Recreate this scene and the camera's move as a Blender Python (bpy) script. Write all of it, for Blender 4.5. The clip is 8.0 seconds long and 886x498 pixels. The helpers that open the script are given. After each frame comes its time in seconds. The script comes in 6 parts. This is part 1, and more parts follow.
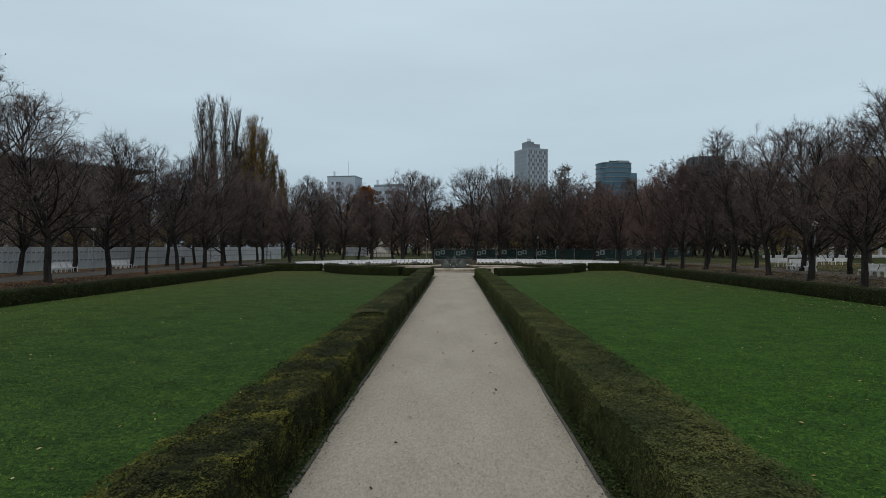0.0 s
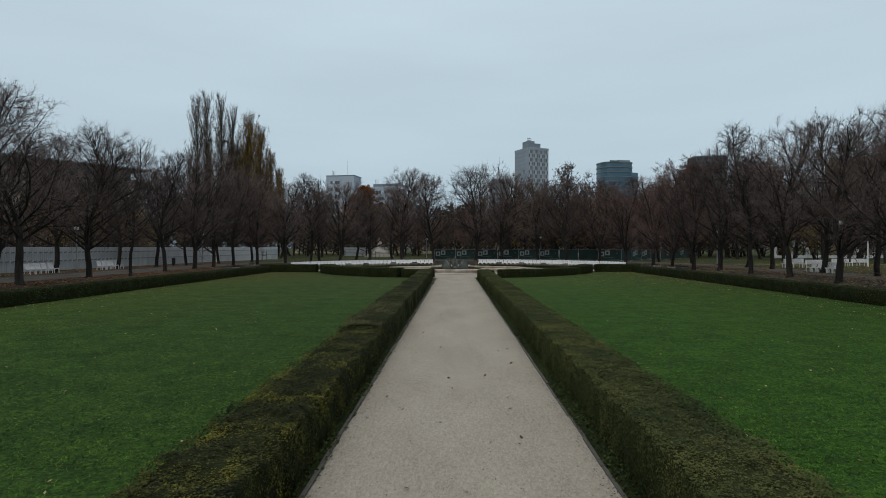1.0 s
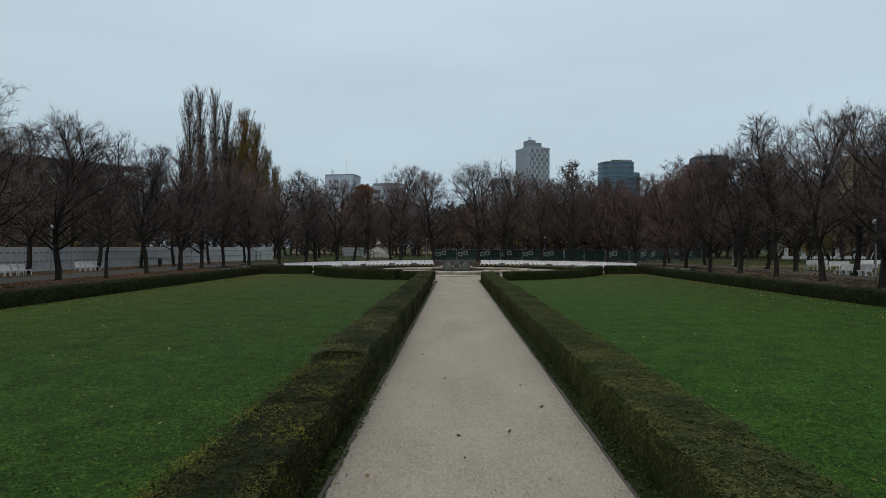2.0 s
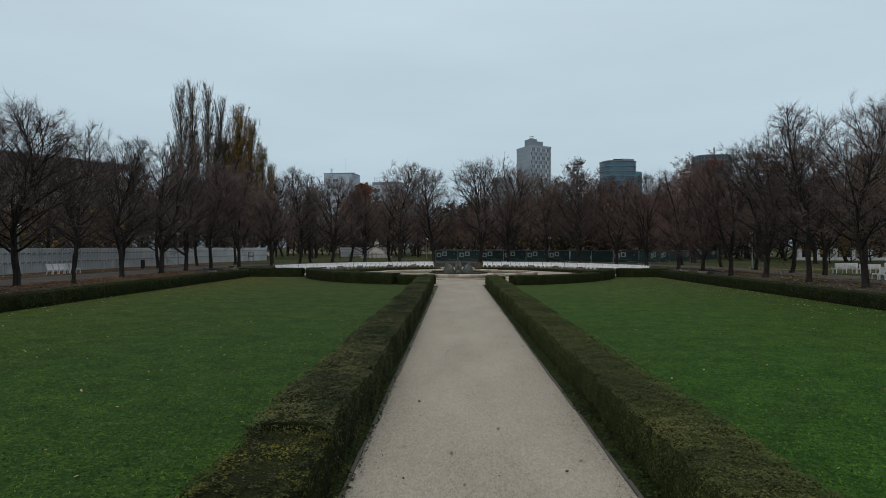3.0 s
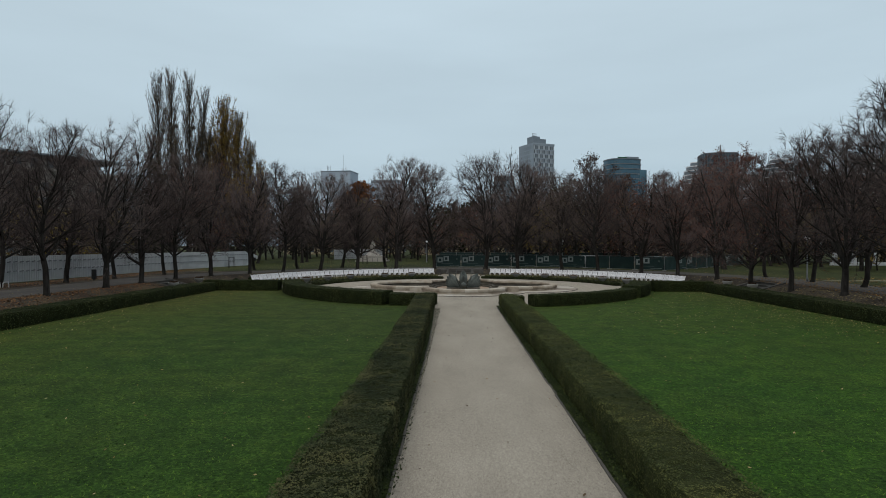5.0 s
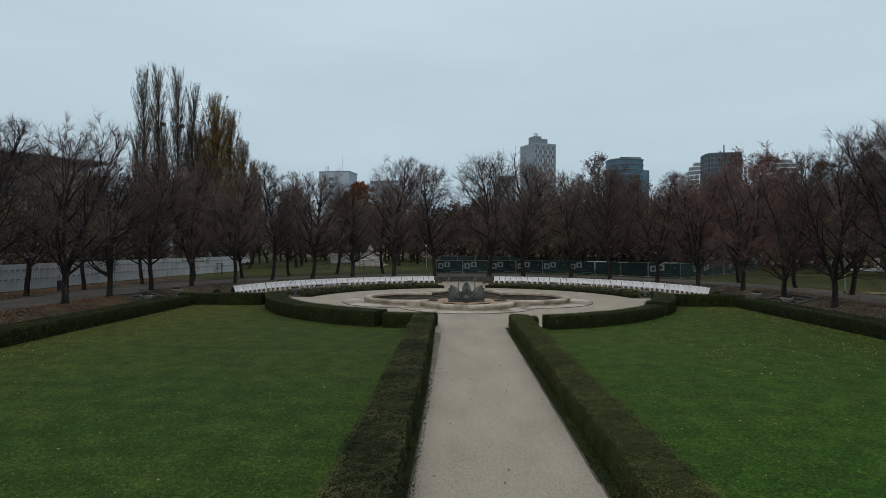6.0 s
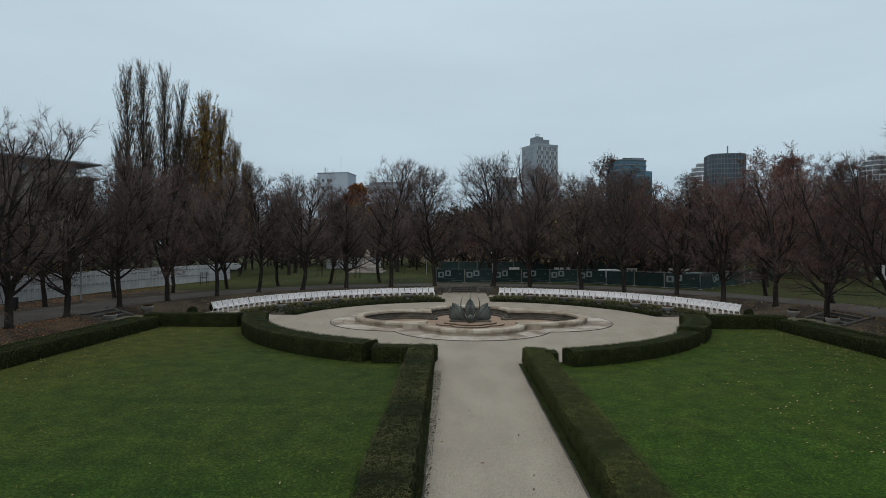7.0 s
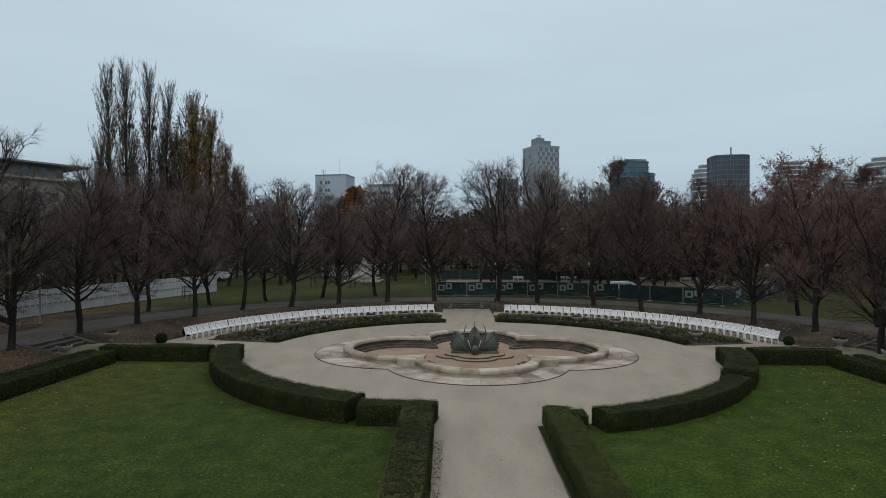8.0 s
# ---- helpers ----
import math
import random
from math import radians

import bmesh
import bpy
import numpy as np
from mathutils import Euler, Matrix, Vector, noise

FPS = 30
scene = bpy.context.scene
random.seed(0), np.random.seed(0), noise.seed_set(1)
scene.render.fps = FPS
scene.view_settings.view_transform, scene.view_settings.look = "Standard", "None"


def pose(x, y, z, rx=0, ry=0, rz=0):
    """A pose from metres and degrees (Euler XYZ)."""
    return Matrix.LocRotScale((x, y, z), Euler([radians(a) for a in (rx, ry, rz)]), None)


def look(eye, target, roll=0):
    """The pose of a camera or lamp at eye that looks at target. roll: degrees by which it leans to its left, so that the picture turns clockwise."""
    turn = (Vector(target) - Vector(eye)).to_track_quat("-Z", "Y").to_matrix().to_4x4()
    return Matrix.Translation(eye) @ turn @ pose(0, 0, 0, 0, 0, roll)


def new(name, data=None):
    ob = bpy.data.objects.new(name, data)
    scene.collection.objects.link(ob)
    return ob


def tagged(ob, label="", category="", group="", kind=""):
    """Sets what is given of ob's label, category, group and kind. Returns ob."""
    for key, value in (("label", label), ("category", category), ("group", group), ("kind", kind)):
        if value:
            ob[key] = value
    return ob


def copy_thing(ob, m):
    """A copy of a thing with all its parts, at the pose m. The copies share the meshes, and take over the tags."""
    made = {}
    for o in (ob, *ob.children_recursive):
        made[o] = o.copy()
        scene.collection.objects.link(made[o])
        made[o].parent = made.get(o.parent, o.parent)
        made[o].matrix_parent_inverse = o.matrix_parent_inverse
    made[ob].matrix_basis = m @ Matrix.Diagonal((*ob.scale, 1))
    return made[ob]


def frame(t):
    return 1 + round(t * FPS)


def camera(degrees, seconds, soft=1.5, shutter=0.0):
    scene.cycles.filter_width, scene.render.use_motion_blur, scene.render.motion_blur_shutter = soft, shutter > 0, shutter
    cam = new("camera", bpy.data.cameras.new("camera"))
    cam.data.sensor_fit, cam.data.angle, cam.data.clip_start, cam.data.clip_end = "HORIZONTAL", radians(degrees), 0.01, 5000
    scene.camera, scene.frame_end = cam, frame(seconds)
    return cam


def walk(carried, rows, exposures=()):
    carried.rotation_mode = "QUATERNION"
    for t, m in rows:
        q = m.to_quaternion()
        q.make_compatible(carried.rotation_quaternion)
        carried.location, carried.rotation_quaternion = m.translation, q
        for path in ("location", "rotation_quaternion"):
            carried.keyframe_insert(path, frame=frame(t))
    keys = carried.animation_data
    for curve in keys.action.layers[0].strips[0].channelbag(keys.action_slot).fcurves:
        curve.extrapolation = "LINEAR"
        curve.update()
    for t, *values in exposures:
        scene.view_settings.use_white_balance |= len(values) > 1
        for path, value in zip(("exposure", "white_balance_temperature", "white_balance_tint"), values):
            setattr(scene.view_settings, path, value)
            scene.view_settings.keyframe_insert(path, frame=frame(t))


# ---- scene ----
cam = camera(76.6, 8.0, soft=0.6)
# seconds, place in metres, yaw, pitch and roll in degrees
ROWS = [
    (0.0, -0.005, -0.047, 2.575, 1.25, -0.14, 0.12),
    (0.5, -0.090, 1.019, 2.590, 1.22, -0.15, 0.11),
    (1.0, -0.175, 2.408, 2.595, 1.22, -0.14, 0.09),
    (1.5, -0.265, 4.004, 2.600, 1.22, -0.14, 0.06),
    (3.0, -0.500, 9.295, 2.810, 1.24, -0.20, -0.03),
    (3.5, -0.573, 11.276, 2.935, 1.26, -0.28, -0.05),
    (4.0, -0.652, 13.326, 3.070, 1.28, -0.33, -0.06),
    (5.5, -0.932, 19.735, 3.912, 1.29, -0.34, -0.08),
    (6.0, -1.005, 21.989, 4.245, 1.31, -0.32, -0.09),
    (6.5, -1.070, 24.321, 4.631, 1.33, -0.28, -0.09),
    (7.0, -1.140, 26.670, 5.087, 1.35, -0.24, -0.09),
    (7.5, -1.230, 29.002, 5.633, 1.35, -0.21, -0.09),
    (8.0, -1.305, 31.329, 6.298, 1.35, -0.18, -0.09),
]
walk(cam, [(t, pose(x, y, z, 90 + pitch, roll, yaw)) for t, x, y, z, yaw, pitch, roll in ROWS])

# ---- light: an overcast late autumn day ----
SUN_UP, SUN_TURN = radians(38), radians(200)
world = bpy.data.worlds.new("overcast_sky")
scene.world = world
world.use_nodes = True
wn, wl = world.node_tree.nodes, world.node_tree.links
wn.clear()
w_out, w_bg = wn.new("ShaderNodeOutputWorld"), wn.new("ShaderNodeBackground")
w_sky = wn.new("ShaderNodeTexSky")
w_sky.sky_type, w_sky.sun_disc = "NISHITA", False
w_sky.sun_elevation, w_sky.sun_rotation, w_sky.dust_density, w_sky.air_density = SUN_UP, SUN_TURN, 4.0, 1.2
w_geo, w_sep = wn.new("ShaderNodeTexCoord"), wn.new("ShaderNodeSeparateXYZ")
w_ramp, w_noise = wn.new("ShaderNodeValToRGB"), wn.new("ShaderNodeTexNoise")
w_map = wn.new("ShaderNodeMapping")
w_mix, w_cloud = wn.new("ShaderNodeMix"), wn.new("ShaderNodeMix")
w_mix.data_type = w_cloud.data_type = "RGBA"
w_cloud.blend_type = "MULTIPLY"
wl.new(w_geo.outputs["Generated"], w_sep.inputs[0])
wl.new(w_sep.outputs["Z"], w_ramp.inputs[0])
for stop, colour in ((0.0, (3.3, 4.2, 5.0)), (0.06, (3.8, 4.95, 5.85)), (0.15, (4.95, 6.2, 7.0)), (0.4, (5.7, 7.0, 7.8)), (1.0, (11.4, 12.7, 13.6))):
    e = w_ramp.color_ramp.elements[0] if stop == 0 else w_ramp.color_ramp.elements.new(stop)
    e.color = (*[c / 14 for c in colour], 1)
w_ramp.color_ramp.elements[-1].color = (11.4 / 14, 12.7 / 14, 13.6 / 14, 1)
w_map.inputs["Scale"].default_value = (1.0, 1.0, 5.0)
wl.new(w_geo.outputs["Generated"], w_map.inputs[0])
wl.new(w_map.outputs[0], w_noise.inputs["Vector"])
w_noise.inputs["Scale"].default_value, w_noise.inputs["Detail"].default_value = 1.6, 5
w_soft = wn.new("ShaderNodeMapRange")
wl.new(w_noise.outputs[0], w_soft.inputs[0])
w_soft.inputs["From Min"].default_value, w_soft.inputs["From Max"].default_value = 0.25, 0.75
w_soft.inputs["To Min"].default_value, w_soft.inputs["To Max"].default_value = 0.92, 1.07
w_gain = wn.new("ShaderNodeVectorMath")
w_gain.operation = "SCALE"
wl.new(w_ramp.outputs[0], w_gain.inputs[0])
w_gain.inputs["Scale"].default_value = 14.0
w_cloudmul = wn.new("ShaderNodeVectorMath")
w_cloudmul.operation = "SCALE"
wl.new(w_gain.outputs[0], w_cloudmul.inputs[0])
wl.new(w_soft.outputs[0], w_cloudmul.inputs["Scale"])
w_mix.inputs[0].default_value = 0.9
wl.new(w_sky.outputs[0], w_mix.inputs[6])
wl.new(w_cloudmul.outputs[0], w_mix.inputs[7])
wl.new(w_mix.outputs[2], w_bg.inputs[0])
w_bg.inputs[1].default_value = 0.1
wl.new(w_bg.outputs[0], w_out.inputs[0])

sun_data = bpy.data.lights.new("sun", "SUN")
sun_data.energy, sun_data.angle, sun_data.color = 0.5, radians(30), (1.0, 0.96, 0.9)
sun = new("sun", sun_data)
sun.matrix_world = look((0, 0, 60), (60 * math.cos(SUN_UP) * math.sin(SUN_TURN) * -1, -60 * math.cos(SUN_UP) * math.cos(SUN_TURN), 60 - 60 * math.sin(SUN_UP)))
scene.view_settings.exposure = 0.0


# ---- materials ----
def node_mat(name, colours, scale=4.0, fine=60.0, rough=0.85, bump=0.3, bump_scale=None, metal=0.0, island=0.0, objects=0.0, spec=0.25, weight=0.6, grain=0.72, broadly=1.0, coords="Object", stretch=(1, 1, 1)):
    """Colours blended by a broad noise, broken up by a fine one; bump from the fine one."""
    m = bpy.data.materials.new(name)
    m.use_nodes = True
    n, l = m.node_tree.nodes, m.node_tree.links
    b = n["Principled BSDF"]
    b.inputs["Roughness"].default_value, b.inputs["Metallic"].default_value = rough, metal
    b.inputs["Specular IOR Level"].default_value = spec
    tc, mp = n.new("ShaderNodeTexCoord"), n.new("ShaderNodeMapping")
    mp.inputs["Scale"].default_value = stretch
    l.new(tc.outputs[coords], mp.inputs[0])
    broad, tiny = n.new("ShaderNodeTexNoise"), n.new("ShaderNodeTexNoise")
    broad.inputs["Scale"].default_value, broad.inputs["Detail"].default_value = scale, 7
    tiny.inputs["Scale"].default_value, tiny.inputs["Detail"].default_value = fine, 9
    tiny.inputs["Roughness"].default_value = grain
    for t in (broad, tiny):
        l.new(mp.outputs[0], t.inputs["Vector"])
    add = n.new("ShaderNodeMath")
    add.operation = "MULTIPLY_ADD"
    l.new(tiny.outputs[0], add.inputs[0])
    add.inputs[1].default_value = weight
    wide = n.new("ShaderNodeMath")
    wide.operation = "MULTIPLY"
    wide.inputs[1].default_value = broadly
    l.new(broad.outputs[0], wide.inputs[0])
    l.new(wide.outputs[0], add.inputs[2])
    last = add.outputs[0]
    shift = (weight + broadly - 1) / 2
    for amount, kind, out in ((island, "ShaderNodeNewGeometry", "Random Per Island"), (objects, "ShaderNodeObjectInfo", "Random")):
        if amount:
            more = n.new("ShaderNodeMath")
            more.operation = "MULTIPLY_ADD"
            l.new(n.new(kind).outputs[out], more.inputs[0])
            more.inputs[1].default_value = amount
            l.new(last, more.inputs[2])
            last = more.outputs[0]
            shift += amount / 2
    ramp = n.new("ShaderNodeValToRGB")
    span = n.new("ShaderNodeMapRange")
    span.inputs["From Min"].default_value, span.inputs["From Max"].default_value = 0.22 + shift, 0.78 + shift
    l.new(last, span.inputs[0])
    l.new(span.outputs[0], ramp.inputs[0])
    els = ramp.color_ramp.elements
    for k, c in enumerate(colours):
        pos = k / max(1, len(colours) - 1)
        e = els[0] if k == 0 else (els[-1] if k == len(colours) - 1 else els.new(pos))
        e.color = (*c, 1)
    l.new(ramp.outputs[0], b.inputs["Base Color"])
    if bump:
        bn = n.new("ShaderNodeBump")
        bn.inputs["Strength"].default_value, bn.inputs["Distance"].default_value = bump, 0.02
        src = tiny
        if bump_scale:
            src = n.new("ShaderNodeTexNoise")
            src.inputs["Scale"].default_value = bump_scale
            l.new(mp.outputs[0], src.inputs["Vector"])
        l.new(src.outputs[0], bn.inputs["Height"])
        l.new(bn.outputs[0], b.inputs["Normal"])
    return m


M_LAWN = node_mat("lawn_grass", [(0.0075, 0.019, 0.003), (0.0155, 0.039, 0.0055), (0.026, 0.061, 0.008), (0.046, 0.080, 0.013)], 1.3, 15, 0.95, 0.5, 45, spec=0.1, weight=1.9, grain=0.82, broadly=0.6)
M_BLADE = node_mat("grass_blades", [(0.012, 0.033, 0.0045), (0.029, 0.073, 0.0085), (0.050, 0.106, 0.013), (0.074, 0.122, 0.021)], 0.9, 4, 0.85, 0, island=0.7, spec=0.1, broadly=1.1)


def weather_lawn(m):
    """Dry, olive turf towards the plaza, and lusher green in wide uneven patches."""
    n, l = m.node_tree.nodes, m.node_tree.links
    shader = n["Principled BSDF"]
    place, axes = n.new("ShaderNodeTexCoord"), n.new("ShaderNodeSeparateXYZ")
    l.new(place.outputs["Object"], axes.inputs[0])
    colour = shader.inputs["Base Color"].links[0].from_socket

    def layer(colour, size, gain, along, lo, hi, most, tint):
        """Multiplies by a tint where the sum of a noise and a drift along x or y is high."""
        wob, add, span, mix = n.new("ShaderNodeTexNoise"), n.new("ShaderNodeMath"), n.new("ShaderNodeMapRange"), n.new("ShaderNodeMix")
        l.new(place.outputs["Object"], wob.inputs["Vector"])
        wob.inputs["Scale"].default_value, wob.inputs["Detail"].default_value, wob.inputs["Roughness"].default_value = size, 8, 0.78
        add.operation = "MULTIPLY_ADD"
        l.new(wob.outputs[0], add.inputs[0])
        add.inputs[1].default_value = gain
        if along:
            l.new(axes.outputs[along], add.inputs[2])
        else:
            add.inputs[2].default_value = 0.0
        l.new(add.outputs[0], span.inputs[0])
        span.inputs["From Min"].default_value, span.inputs["From Max"].default_value, span.inputs["To Max"].default_value = lo, hi, most
        mix.data_type, mix.blend_type = "RGBA", "MULTIPLY"
        mix.inputs[7].default_value = (*tint, 1)
        l.new(span.outputs[0], mix.inputs[0])
        l.new(colour, mix.inputs[6])
        return mix.outputs[2]

    colour = layer(colour, 0.12, 90.0, "Y", 66.0, 116.0, 0.9, (1.95, 1.12, 1.5))
    colour = layer(colour, 0.2, 20.0, "X", -1.0, -10.0, 0.9, (1.62, 1.28, 1.38))
    colour = layer(colour, 0.5, 1.0, "", 0.48, 0.62, 0.45, (0.6, 0.66, 0.62))
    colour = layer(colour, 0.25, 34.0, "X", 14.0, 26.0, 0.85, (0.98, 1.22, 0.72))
    colour = layer(colour, 0.2, 20.0, "X", 15.0, 29.0, 0.5, (0.98, 0.78, 0.95))
    colour = layer(colour, 0.2, 20.0, "Y", 42.0, 62.0, 0.5, (0.95, 0.82, 0.98))
    colour = layer(colour, 2.6, 1.0, "", 0.50, 0.58, 0.7, (0.46, 0.52, 0.5))
    colour = layer(colour, 5.5, 1.0, "", 0.51, 0.59, 0.8, (1.75, 1.6, 1.6))
    colour = layer(colour, 12.0, 1.0, "", 0.50, 0.57, 0.7, (0.42, 0.46, 0.45))
    l.new(colour, shader.inputs["Base Color"])


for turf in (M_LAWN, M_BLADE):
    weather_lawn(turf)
M_MEADOW = node_mat("rough_grass", [(0.012, 0.013, 0.005), (0.023, 0.031, 0.008), (0.034, 0.041, 0.011), (0.060, 0.053, 0.019)], 0.1, 7, 0.95, 0.4, 30, spec=0.1, weight=2.0, grain=0.86, broadly=0.8, stretch=(1.7, 0.7, 1))
M_LITTER = node_mat("leaf_litter", [(0.018, 0.015, 0.012), (0.040, 0.033, 0.026), (0.068, 0.055, 0.042), (0.11, 0.087, 0.056)], 0.35, 9, 0.95, 0.9, 25, spec=0.08, weight=1.5)
M_GRAVEL = node_mat("beige_gravel", [(0.115, 0.10, 0.08), (0.232, 0.206, 0.168), (0.275, 0.248, 0.203), (0.38, 0.345, 0.29)], 0.5, 22, 0.95, 0.3, 120, spec=0.1, weight=2.2, grain=0.92, broadly=0.35, stretch=(1.7, 0.7, 1))
M_ASPHALT = node_mat("park_asphalt", [(0.042, 0.038, 0.034), (0.064, 0.058, 0.052), (0.09, 0.08, 0.07)], 0.4, 20, 0.9, 0.4, 120)
M_KERB = node_mat("concrete_kerb", [(0.05, 0.046, 0.04), (0.085, 0.078, 0.068)], 3, 60, 0.9, 0.3)
# Core is near black: the shade between hedge leaves is put into its colour.
M_HEDGE = node_mat("shade_dark_hedge_core", [(0.0045, 0.006, 0.0022), (0.012, 0.0155, 0.0055), (0.030, 0.033, 0.011)], 2, 38, 0.95, 1.0, 60, spec=0.05, weight=1.4, broadly=0.5)
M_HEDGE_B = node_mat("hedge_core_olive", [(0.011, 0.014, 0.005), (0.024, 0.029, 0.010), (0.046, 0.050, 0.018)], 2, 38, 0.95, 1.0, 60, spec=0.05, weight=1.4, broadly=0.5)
M_HLEAF = node_mat("hedge_leaves", [(0.010, 0.012, 0.005), (0.021, 0.025, 0.008), (0.052, 0.054, 0.012), (0.122, 0.112, 0.017)], 1.5, 4, 0.8, 0, island=0.28, spec=0.08, broadly=1.4)
M_HLEAF_B = node_mat("hedge_leaves_olive", [(0.019, 0.027, 0.009), (0.037, 0.047, 0.015), (0.062, 0.070, 0.021), (0.100, 0.098, 0.029)], 0.9, 4, 0.8, 0, island=0.25, spec=0.08, broadly=1.2)
M_HLEAF_D = node_mat("hedge_leaves_withered", [(0.013, 0.019, 0.008), (0.030, 0.038, 0.016), (0.058, 0.061, 0.025), (0.090, 0.087, 0.034)], 0.9, 4, 0.8, 0, island=0.25, spec=0.08, broadly=1.4)
M_HLEAF_C = node_mat("hedge_leaves_green", [(0.012, 0.020, 0.008), (0.032, 0.043, 0.016), (0.064, 0.072, 0.026)], 0.8, 4, 0.8, 0, island=0.3, spec=0.08)
M_IVY = node_mat("ground_ivy", [(0.007, 0.010, 0.004), (0.018, 0.024, 0.007), (0.035, 0.05, 0.012)], 1.2, 9, 0.9, 1.0, 40, spec=0.08, weight=0.9)
M_IVYLEAF = node_mat("ivy_leaves", [(0.010, 0.016, 0.005), (0.022, 0.034, 0.009), (0.045, 0.06, 0.016)], 0.8, 4, 0.8, 0, island=0.6, spec=0.1)
M_BARK = node_mat("grey_brown_bark", [(0.010, 0.009, 0.008), (0.025, 0.022, 0.0195), (0.048, 0.043, 0.038)], 1.5, 18, 0.95, 0.8, spec=0.1, stretch=(3, 3, 0.6))
M_TWIG = node_mat("bare_twigs", [(0.048, 0.037, 0.035), (0.104, 0.080, 0.075), (0.165, 0.127, 0.118)], 0.6, 6, 0.95, 0, island=0.3, objects=0.35, spec=0.05)
M_RUST = node_mat("rust_leaves", [(0.066, 0.022, 0.015), (0.130, 0.042, 0.025), (0.20, 0.073, 0.037)], 0.8, 5, 0.8, 0, island=0.5)
M_YELLOW = node_mat("yellow_leaves", [(0.09, 0.06, 0.012), (0.17, 0.12, 0.02), (0.24, 0.18, 0.035)], 0.8, 5, 0.8, 0, island=0.5)
M_OLIVE = node_mat("olive_leaves", [(0.03, 0.028, 0.01), (0.06, 0.055, 0.018), (0.10, 0.08, 0.025)], 0.8, 5, 0.8, 0, island=0.5)
M_DRY = node_mat("dry_brown_leaves", [(0.035, 0.021, 0.014), (0.068, 0.041, 0.026), (0.11, 0.066, 0.04)], 0.8, 5, 0.9, 0, island=0.5, spec=0.05)
M_ORANGE = node_mat("orange_leaves", [(0.09, 0.03, 0.008), (0.17, 0.06, 0.014), (0.24, 0.10, 0.025)], 0.8, 5, 0.85, 0, island=0.5, spec=0.05)
M_POPTWIG = node_mat("poplar_twigs", [(0.04, 0.032, 0.026), (0.085, 0.067, 0.053), (0.14, 0.11, 0.085)], 0.6, 6, 0.95, 0, island=0.3, objects=0.3, spec=0.05)
M_POPLEAF = node_mat("poplar_leaves_grey_brown", [(0.05, 0.038, 0.022), (0.095, 0.072, 0.04), (0.15, 0.11, 0.055)], 0.8, 5, 0.9, 0, island=0.5, spec=0.05)
M_AMBER = node_mat("amber_leaves", [(0.075, 0.038, 0.016), (0.14, 0.072, 0.027), (0.20, 0.11, 0.04)], 0.8, 5, 0.85, 0, island=0.5, spec=0.05)
M_MUSTARD = node_mat("mustard_leaves", [(0.13, 0.075, 0.018), (0.23, 0.14, 0.032), (0.32, 0.215, 0.055)], 0.8, 5, 0.85, 0, island=0.5, spec=0.05)
M_EVERGREEN = node_mat("evergreen_leaves", [(0.006, 0.010, 0.005), (0.012, 0.02, 0.008), (0.03, 0.036, 0.012)], 0.8, 5, 0.85, 0, island=0.5, spec=0.08)
M_FALLEN = node_mat("fallen_leaf_yellow", [(0.10, 0.075, 0.03), (0.20, 0.15, 0.06), (0.30, 0.25, 0.13)], 0.8, 5, 0.85, 0, island=0.7, spec=0.1)
M_CARPET = node_mat("red_brown_leaf_carpet", [(0.075, 0.036, 0.020), (0.16, 0.080, 0.038), (0.26, 0.145, 0.066)], 0.8, 5, 0.85, 0, island=0.7, spec=0.1)
M_FALLEN_RED = node_mat("fallen_leaf_rust", [(0.03, 0.02, 0.013), (0.08, 0.052, 0.03), (0.16, 0.11, 0.055)], 0.8, 5, 0.85, 0, island=0.7, spec=0.1)
M_ORANGE_LITTER = node_mat("fallen_leaf_orange", [(0.10, 0.05, 0.018), (0.20, 0.105, 0.03), (0.30, 0.18, 0.055)], 0.8, 5, 0.85, 0, island=0.7, spec=0.1)
M_GRIT = node_mat("dark_grit", [(0.03, 0.027, 0.022), (0.08, 0.07, 0.06), (0.20, 0.18, 0.16)], 3, 20, 0.9, 0, island=0.8, spec=0.1)
M_LAVENDER = node_mat("lavender_green", [(0.012, 0.016, 0.007), (0.028, 0.036, 0.015), (0.054, 0.062, 0.027)], 0.8, 5, 0.85, 0, island=0.6, spec=0.08)
M_FLOWERS = node_mat("pale_bedding_plants", [(0.035, 0.042, 0.016), (0.09, 0.092, 0.04), (0.20, 0.185, 0.10)], 0.8, 5, 0.85, 0, island=0.7, spec=0.08)
# Grey taken darker so that the colour holds the shadow on the steps.
M_STEP = node_mat("worn_stone_shade_grey", [(0.035, 0.033, 0.030), (0.068, 0.064, 0.058), (0.11, 0.104, 0.095)], 1.2, 14, 0.85, 0.3, spec=0.15)
M_GRAVEL2 = node_mat("mossy_gravel", [(0.08, 0.08, 0.05), (0.14, 0.135, 0.09), (0.2, 0.19, 0.14)], 0.8, 16, 0.95, 0.6, 100, spec=0.1)
M_APRON = node_mat("apron_stone", [(0.16, 0.132, 0.108), (0.26, 0.225, 0.185), (0.33, 0.30, 0.255), (0.41, 0.385, 0.345)], 1.2, 12, 0.85, 0.2, objects=0.5, spec=0.15)
M_DASH = node_mat("shadowed_dash_grey", [(0.10, 0.11, 0.12), (0.17, 0.18, 0.19)], 2, 10, 0.6, 0)
M_LOGO_DIM = node_mat("worn_grey_print", [(0.05, 0.075, 0.07), (0.08, 0.11, 0.105)], 2, 30, 0.7, 0)
M_YARD = node_mat("trodden_gravel", [(0.14, 0.125, 0.10), (0.22, 0.20, 0.165)], 0.4, 8, 0.95, 0.4, 60, spec=0.1)
